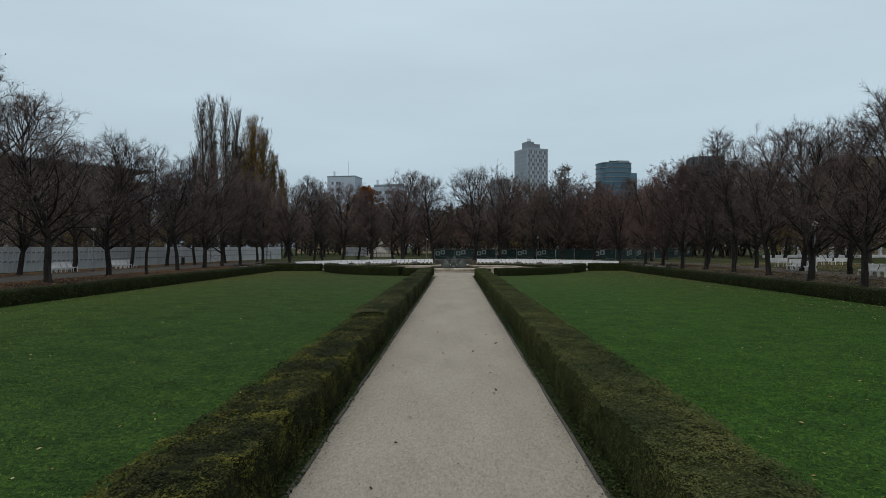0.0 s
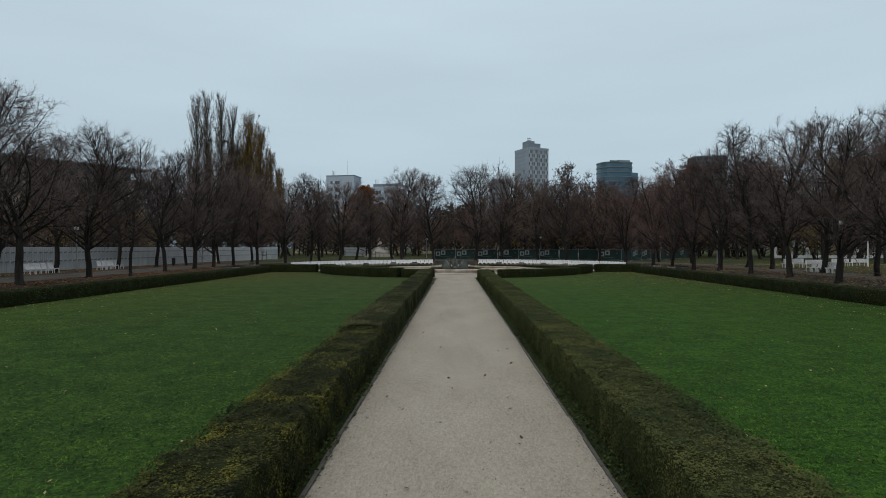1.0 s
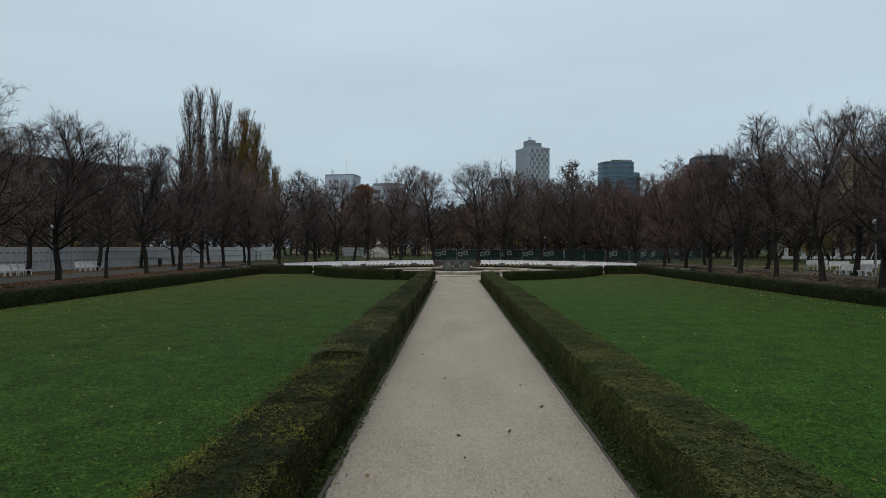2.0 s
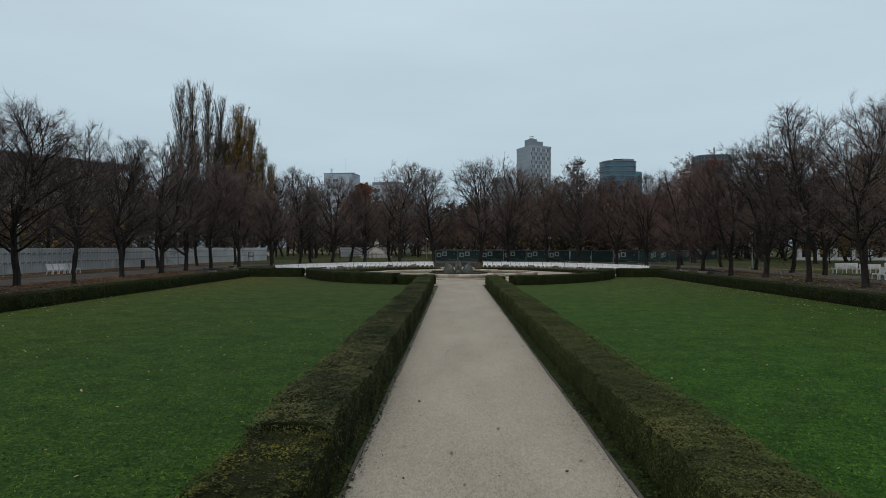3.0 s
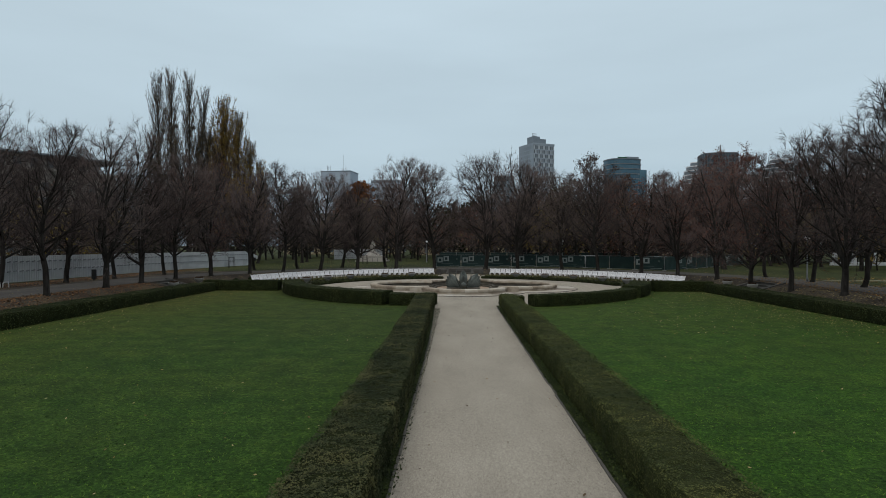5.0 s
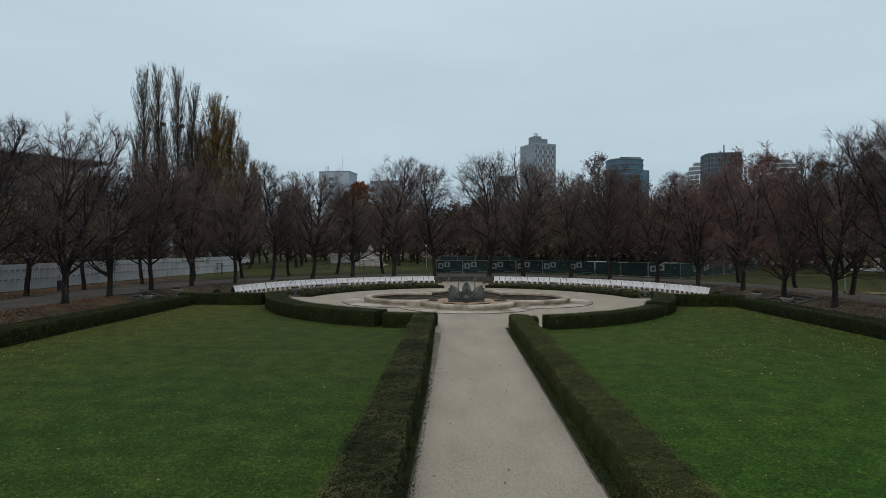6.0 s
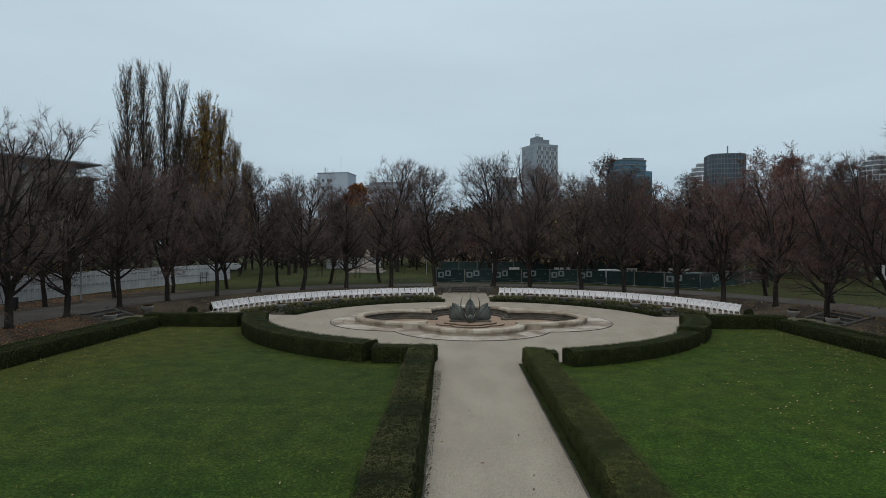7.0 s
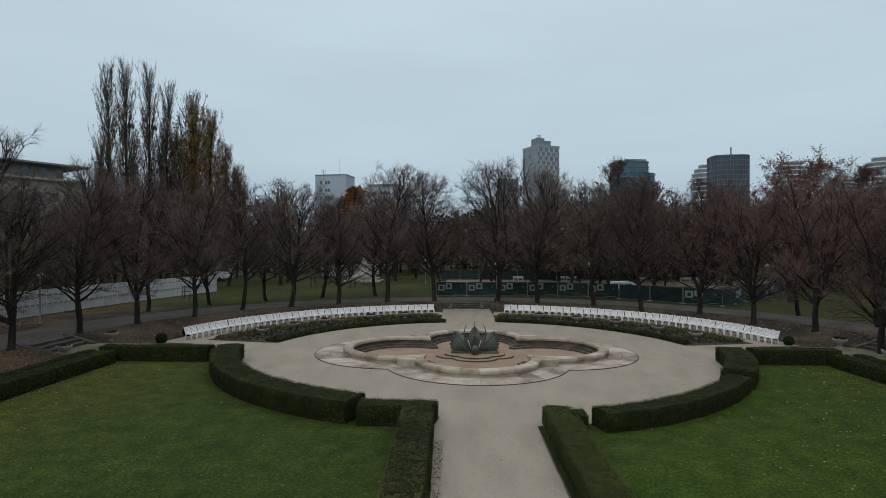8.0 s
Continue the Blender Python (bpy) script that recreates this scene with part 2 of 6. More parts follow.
M_DUG = node_mat("dug_earth", [(0.08, 0.045, 0.022), (0.15, 0.085, 0.04)], 0.4, 8, 0.95, 0.6, 30, spec=0.1)
M_TEAL = node_mat("teal_paint", [(0.025, 0.065, 0.072), (0.045, 0.10, 0.11)], 1, 10, 0.35, 0, spec=0.5)
# Far walls: distance haze is put into the colour as a lighter, bluer tone.
M_TOWER = node_mat("hazed_tower_cladding", [(0.22, 0.26, 0.30), (0.29, 0.335, 0.38)], 0.15, 2, 0.7, 0)
M_PALEBLUE = node_mat("hazed_blue_plaster", [(0.29, 0.345, 0.41), (0.36, 0.415, 0.48)], 0.1, 2, 0.85, 0)
M_DUSKGLASS = node_mat("dusk_glass", [(0.035, 0.058, 0.076), (0.075, 0.108, 0.132)], 0.1, 2, 0.25, 0, spec=0.35)
M_TOWERWIN = node_mat("tower_window_glass", [(0.085, 0.10, 0.118), (0.135, 0.155, 0.178)], 0.3, 3, 0.3, 0, objects=0.6, spec=0.4)
M_TOWERSIDE = node_mat("slate_blue_cladding", [(0.15, 0.18, 0.21), (0.20, 0.235, 0.27)], 0.3, 3, 0.6, 0)
M_PALEFIN = node_mat("pale_facade_fin", [(0.33, 0.365, 0.40), (0.42, 0.455, 0.49)], 0.3, 3, 0.7, 0, objects=0.3)
M_PALEPANE = node_mat("pane_with_pale_blind", [(0.36, 0.42, 0.48), (0.46, 0.52, 0.58)], 0.3, 3, 0.4, 0, objects=0.4)
M_SILVERGLASS = node_mat("silver_grey_glass", [(0.11, 0.135, 0.155), (0.17, 0.20, 0.225)], 0.2, 3, 0.3, 0, spec=0.4)
M_SIGN = node_mat("green_sign", [(0.02, 0.06, 0.035), (0.03, 0.085, 0.05)], 1, 5, 0.6, 0)
M_PLASTER = node_mat("weathered_grey_plaster", [(0.22, 0.205, 0.18), (0.33, 0.31, 0.275)], 0.3, 5, 0.9, 0.1, spec=0.1)
M_PALEWIN = node_mat("reflecting_window", [(0.10, 0.12, 0.14), (0.16, 0.18, 0.2)], 0.3, 3, 0.15, 0, objects=0.4, spec=0.6)
M_STONE = node_mat("sandstone", [(0.16, 0.128, 0.098), (0.255, 0.212, 0.162), (0.32, 0.28, 0.225), (0.40, 0.365, 0.31)], 1.6, 40, 0.85, 0.25, objects=0.42)
M_STONE_DARK = node_mat("dark_stone", [(0.022, 0.02, 0.016), (0.065, 0.057, 0.045), (0.12, 0.105, 0.085)], 1.4, 30, 0.8, 0.3, stretch=(1, 1, 2.5))
M_POOL = node_mat("basin_floor", [(0.16, 0.11, 0.075), (0.23, 0.165, 0.115), (0.27, 0.20, 0.14)], 0.8, 50, 0.75, 0.15)
M_BRONZE = node_mat("patinated_bronze", [(0.035, 0.041, 0.038), (0.085, 0.096, 0.088), (0.20, 0.215, 0.195)], 2.2, 14, 0.55, 0.3, metal=0.35, stretch=(1, 1, 0.5))
M_WHITE = node_mat("white_paint", [(0.52, 0.515, 0.53), (0.66, 0.65, 0.66), (0.74, 0.735, 0.74)], 2, 30, 0.55, 0.1)
M_GREY = node_mat("grey_metal", [(0.16, 0.165, 0.17), (0.24, 0.245, 0.25)], 3, 40, 0.5, 0.1, metal=0.5)
M_DARK = node_mat("dark_metal", [(0.01, 0.01, 0.011), (0.025, 0.025, 0.027)], 3, 40, 0.6, 0.1)
M_CONCRETE = node_mat("grey_concrete", [(0.16, 0.155, 0.145), (0.24, 0.235, 0.22), (0.3, 0.29, 0.275)], 0.6, 25, 0.9, 0.25, objects=0.2)
M_SOIL = node_mat("bed_soil", [(0.012, 0.010, 0.008), (0.03, 0.024, 0.018), (0.055, 0.043, 0.03)], 1.5, 25, 0.95, 0.9)
M_HOARD = node_mat("white_sheet_metal", [(0.36, 0.38, 0.40), (0.46, 0.48, 0.50), (0.52, 0.54, 0.55)], 0.6, 12, 0.5, 0.05, objects=0.3)
M_TARP = node_mat("green_tarpaulin", [(0.009, 0.022, 0.021), (0.015, 0.034, 0.032), (0.024, 0.048, 0.046)], 0.9, 12, 0.7, 0.3, objects=0.3)
M_LOGO = node_mat("faded_white_print", [(0.17, 0.20, 0.197), (0.26, 0.295, 0.29)], 2, 30, 0.7, 0)
M_GLASS = node_mat("dark_window_glass", [(0.05, 0.07, 0.085), (0.10, 0.125, 0.145)], 0.2, 3, 0.12, 0, objects=0.3, spec=0.6)
# Far glass and facades carry haze too, as a lifted blue in their colour.
M_BLUEGLASS = node_mat("hazed_blue_green_glass", [(0.035, 0.085, 0.125), (0.085, 0.165, 0.215)], 0.08, 1.5, 0.2, 0, objects=0.4, spec=0.4)
M_FACADE = node_mat("pale_grey_facade", [(0.30, 0.34, 0.37), (0.40, 0.44, 0.47)], 0.1, 2, 0.8, 0)
M_MULLION = node_mat("dark_mullion", [(0.085, 0.103, 0.12), (0.14, 0.162, 0.18)], 0.1, 2, 0.6, 0)
M_FACADE_DK = node_mat("slate_facade", [(0.13, 0.16, 0.185), (0.19, 0.225, 0.255)], 0.1, 2, 0.7, 0)
M_OCHRE = node_mat("ochre_plaster", [(0.22, 0.18, 0.11), (0.32, 0.27, 0.18)], 0.2, 6, 0.9, 0.1)
M_ROOF = node_mat("red_brown_roof", [(0.10, 0.05, 0.035), (0.16, 0.08, 0.055)], 0.5, 10, 0.9, 0.2)
M_CARPAINT = node_mat("car_paint", [(0.45, 0.46, 0.48), (0.6, 0.61, 0.62)], 1, 10, 0.3, 0, spec=0.5)
M_RUBBER = node_mat("tyre_rubber", [(0.012, 0.012, 0.012), (0.02, 0.02, 0.02)], 4, 30, 0.9, 0)


# ---- mesh helpers ----
def link_mesh(name, verts, faces, material, parent=None, label="", smooth=False):
    me = bpy.data.meshes.new(name)
    me.from_pydata([tuple(v) for v in verts], [], faces)
    me.materials.append(material)
    if smooth:
        me.polygons.foreach_set("use_smooth", [True] * len(me.polygons))
    me.update()
    ob = new(name, me)
    if parent is not None:
        ob.parent = parent
    if label:
        ob["label"] = label
    return ob


def part(name, bm, material, parent=None, label="", smooth=False):
    me = bpy.data.meshes.new(name)
    bm.to_mesh(me)
    bm.free()
    me.materials.append(material)
    if smooth:
        me.polygons.foreach_set("use_smooth", [True] * len(me.polygons))
    ob = new(name, me)
    if parent is not None:
        ob.parent = parent
    if label:
        ob["label"] = label
    return ob


def box(bm, x0, x1, y0, y1, z0, z1, bevel=0.0, m=None):
    r = bmesh.ops.create_cube(bm, size=1)
    vs = r["verts"]
    for v in vs:
        v.co = Vector((x0 + (v.co.x + 0.5) * (x1 - x0), y0 + (v.co.y + 0.5) * (y1 - y0), z0 + (v.co.z + 0.5) * (z1 - z0)))
        if m is not None:
            v.co = m @ v.co
    if bevel:
        es = {e for v in vs for e in v.link_edges}
        bmesh.ops.bevel(bm, geom=list(es), offset=bevel, segments=1, affect="EDGES", clamp_overlap=True)
    return bm


def tube(bm, points, radii, sides=8, cap=True):
    """A swept tube through points."""
    rings = []
    ref = Vector((0.31, 0.92, 0.2)).normalized()
    for i, p in enumerate(points):
        a, b = points[max(0, i - 1)], points[min(len(points) - 1, i + 1)]
        d = (Vector(b) - Vector(a)).normalized()
        u = d.cross(ref)
        u = u.normalized() if u.length > 1e-4 else d.orthogonal().normalized()
        v = d.cross(u)
        r = radii[i] if isinstance(radii, (list, tuple)) else radii
        rings.append([bm.verts.new(Vector(p) + r * (math.cos(k * math.tau / sides) * u + math.sin(k * math.tau / sides) * v)) for k in range(sides)])
    for q, w in zip(rings, rings[1:]):
        for k in range(sides):
            bm.faces.new((q[k], q[(k + 1) % sides], w[(k + 1) % sides], w[k]))
    if cap:
        bm.faces.new(rings[0][::-1])
        bm.faces.new(rings[-1])
    return bm


def lathe(bm, profile, sides=20, centre=(0, 0, 0)):
    """A turned shape from (radius, height) pairs."""
    rings = [[bm.verts.new((centre[0] + r * math.cos(k * math.tau / sides), centre[1] + r * math.sin(k * math.tau / sides), centre[2] + z)) for k in range(sides)] for r, z in profile]
    for a, b in zip(rings, rings[1:]):
        for k in range(sides):
            bm.faces.new((a[k], a[(k + 1) % sides], b[(k + 1) % sides], b[k]))
    bm.faces.new(rings[0][::-1])
    bm.faces.new(rings[-1])
    return bm


def thing(name, label, category, group="", at=(0, 0, 0), turn=0.0):
    ob = new(name)
    ob.matrix_basis = pose(*at, 0, 0, turn)
    return tagged(ob, label, category, group)


# ---- the ground: a sunken parterre with a terrace round it ----
CX, CY = 0.0, 65.0          # middle of the round plaza
TERRACE = 0.55
LEFT, RIGHT = -19.8, 18.4   # lawn-side faces of the long side hedges


def outside(x, y):
    """Distance outside the sunken ground."""
    dx = max(LEFT - 1.2 - x, x - RIGHT - 1.2)
    dy = y - 64.0
    rect = max(dx, dy) if max(dx, dy) < 0 else math.hypot(max(dx, 0), max(dy, 0))
    return min(rect, math.hypot(x - CX, y - CY) - 21.2)


def ground_height(x, y):
    if ((x + 0.25) / 8.4) ** 2 + ((y - 65.1) / 7.2) ** 2 < 1:
        return -0.7
    if -2.7 < x < 2.2 and 76 < y < 89.9:
        return 0.0
    if 63.0 < y < 67.4 and (-26.7 < x < -19 or 18 < x < 25.6):
        return 0.0
    d = min(1.0, max(0.0, (outside(x, y) - 2.2) / 2.2))
    return TERRACE * d * d * (3 - 2 * d)


def graded(stops):
    out = []
    for (a, b, step) in stops:
        n = max(1, round((b - a) / step))
        out += [a + (b - a) * k / n for k in range(n)]
    return out + [stops[-1][1]]


gx = graded([(-2500, -300, 400), (-300, -60, 40), (-60, -36, 3), (-36, -26.75, 0.7), (-26.75, -26.65, 0.1), (-26.65, -2.75, 0.7), (-2.75, -2.65, 0.1), (-2.65, 2.15, 0.7), (2.15, 2.25, 0.1), (2.25, 25.55, 0.7), (25.55, 25.65, 0.1), (25.65, 36, 0.7), (36, 60, 3), (60, 300, 40), (300, 2500, 400)])
gy = graded([(-2500, -200, 400), (-200, -30, 20), (-30, 60, 3), (60, 62.95, 0.55), (62.95, 63.05, 0.1), (63.05, 67.35, 0.55), (67.35, 67.45, 0.1), (67.45, 89.86, 0.55), (89.86, 89.94, 0.08), (89.94, 100, 0.7), (100, 140, 4), (140, 400, 40), (400, 3000, 400)])
gv = [(x, y, ground_height(x, y)) for y in gy for x in gx]
gf = [(j * len(gx) + i, j * len(gx) + i + 1, (j + 1) * len(gx) + i + 1, (j + 1) * len(gx) + i) for j in range(len(gy) - 1) for i in range(len(gx) - 1)]
ground = link_mesh("ground", gv, gf, M_MEADOW, smooth=True)
ground.data.materials.append(M_LITTER)
for f in ground.data.polygons:
    d = outside(f.center.x, f.center.y)
    west = f.center.x < -25 and f.center.y < 84
    if -1 < d < (16 if west else 6.5) and f.center.y > -40:
        f.material_index = 1
tagged(ground, "uneven park ground with autumn grass and fallen leaves", "ground", kind="structure")


def sheet(name, polys, z, material, label, category):
    vs, fs = [], []
    for poly in polys:
        fs.append(tuple(range(len(vs), len(vs) + len(poly))))
        vs += [(x, y, z) for x, y in poly]
    return tagged(link_mesh(name, vs, fs, material), label, category, kind="structure")


def arc(r, a0, a1, n, cx=CX, cy=CY):
    return [(cx + r * math.cos(radians(a0 + (a1 - a0) * k / n)), cy + r * math.sin(radians(a0 + (a1 - a0) * k / n))) for k in range(n + 1)]


def band(r0, r1, a0, a1, n):
    i, o = arc(r0, a0, a1, n), arc(r1, a0, a1, n)
    return [(i[k], o[k], o[k + 1], i[k + 1]) for k in range(n)]


PL, PR = -1.80, 1.56
def lawn_polys(near, far, sign):
    """Lawn between the path and a side hedge; the plaza's ring hedge bounds its far corner."""
    out = [[(near, y0), (far, y0), (far, y1), (near, y1)] for y0, y1 in ((-30, 10), (10, 30), (30, 50.9))]
    out.append([(far, 50.9), (sign * 3.0, 50.9), (sign * 7.5, 53.5), (sign * 10.6, 56.5), (sign * 12.8, 60.0), (sign * 13.5, 62.5), (far, 62.5)])
    return out


lawn_left = sheet("lawn_left", lawn_polys(PL - 0.1, LEFT - 0.6, -1), 0.006, M_LAWN, "mown green lawn with a few fallen leaves", "lawn")
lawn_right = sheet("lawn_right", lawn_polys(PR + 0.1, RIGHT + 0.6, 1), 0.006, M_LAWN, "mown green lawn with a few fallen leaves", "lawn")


def path_left(y):
    """The path's left edge, which draws back under the hedge towards the plaza."""
    if y < 38:
        return PL + 0.06 - 0.06 * max(0.0, min(1.0, (y - 6) / 20))
    return PL - 0.26 * (min(y, 51.0) - 38) / 13


def path_strip(y0, y1):
    return [(path_left(y0), y0), (PR, y0), (PR, y1), (path_left(y1), y1)]


path = sheet("path", [path_strip(a, b) for a, b in ((-30, 6), (6, 16), (16, 26), (26, 38), (38, 51), (51, 53))], 0.020, M_GRAVEL, "straight pale gravel path between clipped hedges", "path")
FX, FY = -0.18, 64.95        # middle of the fountain


def lobes(r, n=176, low=0.0, deep=3.5, side=4.6, wide=0.0):
    """Outline of four overlapping rounds about the fountain's middle."""
    out = []
    for k in range(n):
        a = math.tau * k / n
        best = low
        for c, b, q in ((side, 0.0, r + wide), (deep, 0.5, r + wide / 2), (side, 1.0, r + wide), (deep, 1.5, r + wide / 2)):
            f = a - b * math.pi
            q = q * q - (c * math.sin(f)) ** 2
            if q >= 0 and math.cos(f) > 0:
                best = max(best, c * math.cos(f) + math.sqrt(q))
        out.append((math.cos(a) * best, math.sin(a) * best))
    return out


BASIN = {"deep": 3.42, "side": 4.2, "wide": 0.49}
rim = [(FX + px, FY + py) for px, py in lobes(4.7, deep=3.3)]
edge = [(CX + 14.0 * math.cos(math.tau * k / 176), CY + 14.0 * math.sin(math.tau * k / 176)) for k in range(176)]
plaza = sheet("plaza", [(rim[k], edge[k], edge[(k + 1) % 176], rim[(k + 1) % 176]) for k in range(176)], 0.014, M_GRAVEL, "round pale gravel plaza about the fountain", "plaza")
aisle = sheet("aisle", [[(-2.6, 77), (2.1, 77), (2.1, 88.8), (-2.6, 88.8)]], 0.010, M_GRAVEL, "short gravel aisle leading to stone steps", "path")
sheet("chair_pavement", band(18.5, 20.9, 7.5, 83.5, 40) + band(18.5, 20.9, 97.5, 172.5, 40), 0.012, M_GRAVEL, "curved gravel strip under the white chairs", "pavement")
plaza_ends = sheet("plaza_ends", band(13.95, 18.5, -3, 10.9, 10) + band(13.95, 18.5, 168.1, 180, 10), 0.010, M_GRAVEL, "gravel between the flower beds and the hedges", "pavement")
asphalt = sheet("asphalt_walk", band(26.4, 31.0, 0, 180, 72) + [[(-31.5, -30), (-26.6, -30), (-26.4, CY), (-31.0, CY)], [(24.8, -30), (28.6, -30), (31.0, CY), (26.4, CY)]], TERRACE + 0.012, M_ASPHALT, "dark asphalt park walk under bare trees", "path")


# ---- hedges ----
def resample(points, step):
    out = [Vector((*points[0], 0))]
    for a, b in zip(points, points[1:]):
        a, b = Vector((*a, 0)), Vector((*b, 0))
        n = max(1, round((b - a).length / step))
        out += [a.lerp(b, (k + 1) / n) for k in range(n)]
    return out


def hedge(name, points, width, height, leaf_mat, label, density=140, leaf=0.05, near=None, seed=1, category="hedge", core=None, bare=0.35):
    """A clipped hedge swept along points (its middle line): a shade-dark core and a skin of leaves in tufts. near: (y0,
    y1, density, leaf). bare: how far the tufts part.
    """
    rng = np.random.default_rng(seed)
    line = resample(points, 0.14 if near else 0.22)
    w, h = width / 2 - 0.03, height - 0.03
    rag = 0.038 if near else 0.030
    prof = [(-w + 0.03, 0), (-w - 0.01, h * 0.3), (-w, h * 0.7), (-w + 0.03, h - 0.09), (-w + 0.10, h - 0.015), (-w * 0.4, h + 0.015), (w * 0.4, h + 0.015), (w - 0.10, h - 0.015), (w - 0.03, h - 0.09), (w, h * 0.7), (w + 0.01, h * 0.3), (w - 0.03, 0)]
    vs, fs = [], []
    n = len(prof)
    frames = []
    for i, p in enumerate(line):
        d = (line[min(i + 1, len(line) - 1)] - line[max(i - 1, 0)]).normalized()
        side = Vector((d.y, -d.x, 0))
        frames.append((p, side, d))
        for s, z in prof:
            q = p + side * s + Vector((0, 0, z))
            k = noise.noise_vector(q * 2.3) * rag + noise.noise_vector(q * 0.6) * rag + noise.noise_vector(q * 6.1) * rag
            vs.append(q + (k if z > 0 else Vector((k.x, k.y, 0))))
    for i in range(len(line) - 1):
        for k in range(n - 1):
            fs.append((i * n + k, (i + 1) * n + k, (i + 1) * n + k + 1, i * n + k + 1))
    fs.append(tuple(range(n)))
    fs.append(tuple(range((len(line) - 1) * n + n - 1, (len(line) - 1) * n - 1, -1)))
    root = thing(name, label, category)
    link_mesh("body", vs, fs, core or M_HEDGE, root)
    # leaves over the skin
    total = sum((b[0] - a[0]).length for a, b in zip(frames, frames[1:]))
    lv, lf = [], []
    per = [(-w, 0, -w, h), (-w, h, w, h), (w, h, w, 0)]
    # Fewer leaves on the sides, so the dark core makes them look shaded.
    lens = [h * 0.55, 2 * w, h * 0.55]

    def scatter(count, size, pick):
        for _ in range(count):
            i, u = pick()
            p, side, d = frames[i]
            q = frames[i + 1][0]
            r = rng.random() * sum(lens)
            for (s0, z0, s1, z1), ln in zip(per, lens):
                if r <= ln:
                    break
                r -= ln
            f = min(1.0, r / ln)
            s, z = s0 + (s1 - s0) * f, z0 + (z1 - z0) * f
            c = p.lerp(q, u) + side * s + Vector((0, 0, z))
            k = noise.noise_vector(c * 2.3) * rag + noise.noise_vector(c * 0.6) * rag + noise.noise_vector(c * 6.1) * rag
            out = Vector((0, 0, 1)) if (s0, s1) == (-w, w) else side * (1 if s > 0 else -1)
            tuft = noise.noise(c * 7.5) + 0.5 * noise.noise(c * 17.0)
            if tuft < -0.1 and rng.random() < bare:
                continue
            c += k + out * ((rng.normal(0.012, 0.017) if near else rng.normal(0.004, 0.014)) + max(0.0, tuft) * bare * 0.075)
            nrm = (out + Vector(rng.normal(0, 0.3 if near else 0.2, 3))).normalized()
            t = nrm.cross(Vector(rng.normal(0, 1, 3))).normalized()
            b = nrm.cross(t)
            sz = size * rng.uniform(0.6, 1.3)
            lv.extend((c - t * sz, c + t * sz * 0.5 + b * sz * 0.7, c + t * sz * 0.5 - b * sz * 0.7))
            m = len(lv)
            lf.append((m - 3, m - 2, m - 1))

    area = total * sum(lens)
    shown = [i for i in range(len(frames) - 1) if frames[i][0].y > 1.0]
    scatter(int(area * density * len(shown) / (len(frames) - 1)), leaf, lambda: (shown[int(rng.integers(0, len(shown)))], rng.random()))
    for e, sg in ((0, -1), (len(frames) - 1, 1)):
        p, side, d = frames[e]
        for _ in range(int(width * height * density * 1.3)):
            c = p + side * rng.uniform(-w, w) + Vector((0, 0, rng.uniform(0.02, h))) + d * sg * abs(rng.normal(0.015, 0.02))
            nrm = (d * sg + Vector(rng.normal(0, 0.5, 3))).normalized()
            t = nrm.cross(Vector(rng.normal(0, 1, 3))).normalized()
            b = nrm.cross(t)
            sz = leaf * rng.uniform(0.6, 1.3)
            lv.extend((c - t * sz, c + b * sz * 0.5, c + t * sz, c - b * sz * 0.5))
            m = len(lv)
            lf.append((m - 4, m - 3, m - 2, m - 1))
    if near:
        y0, y1, dn, sz = near
        idx = [i for i in range(len(frames) - 1) if y0 <= frames[i][0].y <= y1]
        span = sum((frames[i + 1][0] - frames[i][0]).length for i in idx)
        scatter(int(span * sum(lens) * dn), sz, lambda: (idx[int(rng.integers(0, len(idx)))], rng.random()))
    tagged(link_mesh("leaves", lv, lf, leaf_mat, root), kind="stuff")
    return root


HH = 0.66
BOX_LABEL = "long clipped boxwood hedge with a yellowing top"
hedge("path_hedge", [(-2.42, -8), (-2.42, 15.75)], 1.06, HH + 0.01, M_HLEAF, BOX_LABEL, 2500, 0.017, (3.0, 11, 4600, 0.0115), 1, bare=0.6)
hedge("path_hedge", [(-2.44, 15.85), (-2.46, 34), (-2.63, 50.8)], 1.10, HH + 0.09, M_HLEAF_D, BOX_LABEL, 2100, 0.020, (16.3, 32, 1900, 0.015), 2, bare=0.5)
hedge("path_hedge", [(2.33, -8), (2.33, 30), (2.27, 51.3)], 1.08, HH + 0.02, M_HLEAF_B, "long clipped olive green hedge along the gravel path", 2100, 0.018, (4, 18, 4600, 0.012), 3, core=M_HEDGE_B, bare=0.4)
hedge("hedge_stub", [(2.78, 50.75), (3.16, 50.75)], 0.95, HH - 0.02, M_HLEAF_C, "small clipped hedge stub at the end of the long hedge", 1400, 0.020, None, 14)
hedge("hedge_block", [(-2.08, 51.25), (-3.3, 51.5), (-4.8, 51.5)], 1.16, HH + 0.08, M_HLEAF_C, "short clipped green hedge block beside the path", 1300, 0.022, None, 4)
hedge("ring_hedge", arc(14.17, 249.3, 189.5, 30), 1.46, 0.85, M_HLEAF_C, "tall curved clipped green hedge round the plaza", 1500, 0.021, None, 5)
hedge("ring_hedge", [(CX + r * math.cos(radians(a)), CY + r * math.sin(radians(a))) for a, r in ((284.6, 14.60), (290, 14.60), (296, 14.52), (302, 14.42), (308, 14.30), (314, 14.23), (321.5, 14.18))], 1.04, 0.72, M_HLEAF_C, "curved clipped green hedge round the plaza", 1700, 0.021, None, 6)
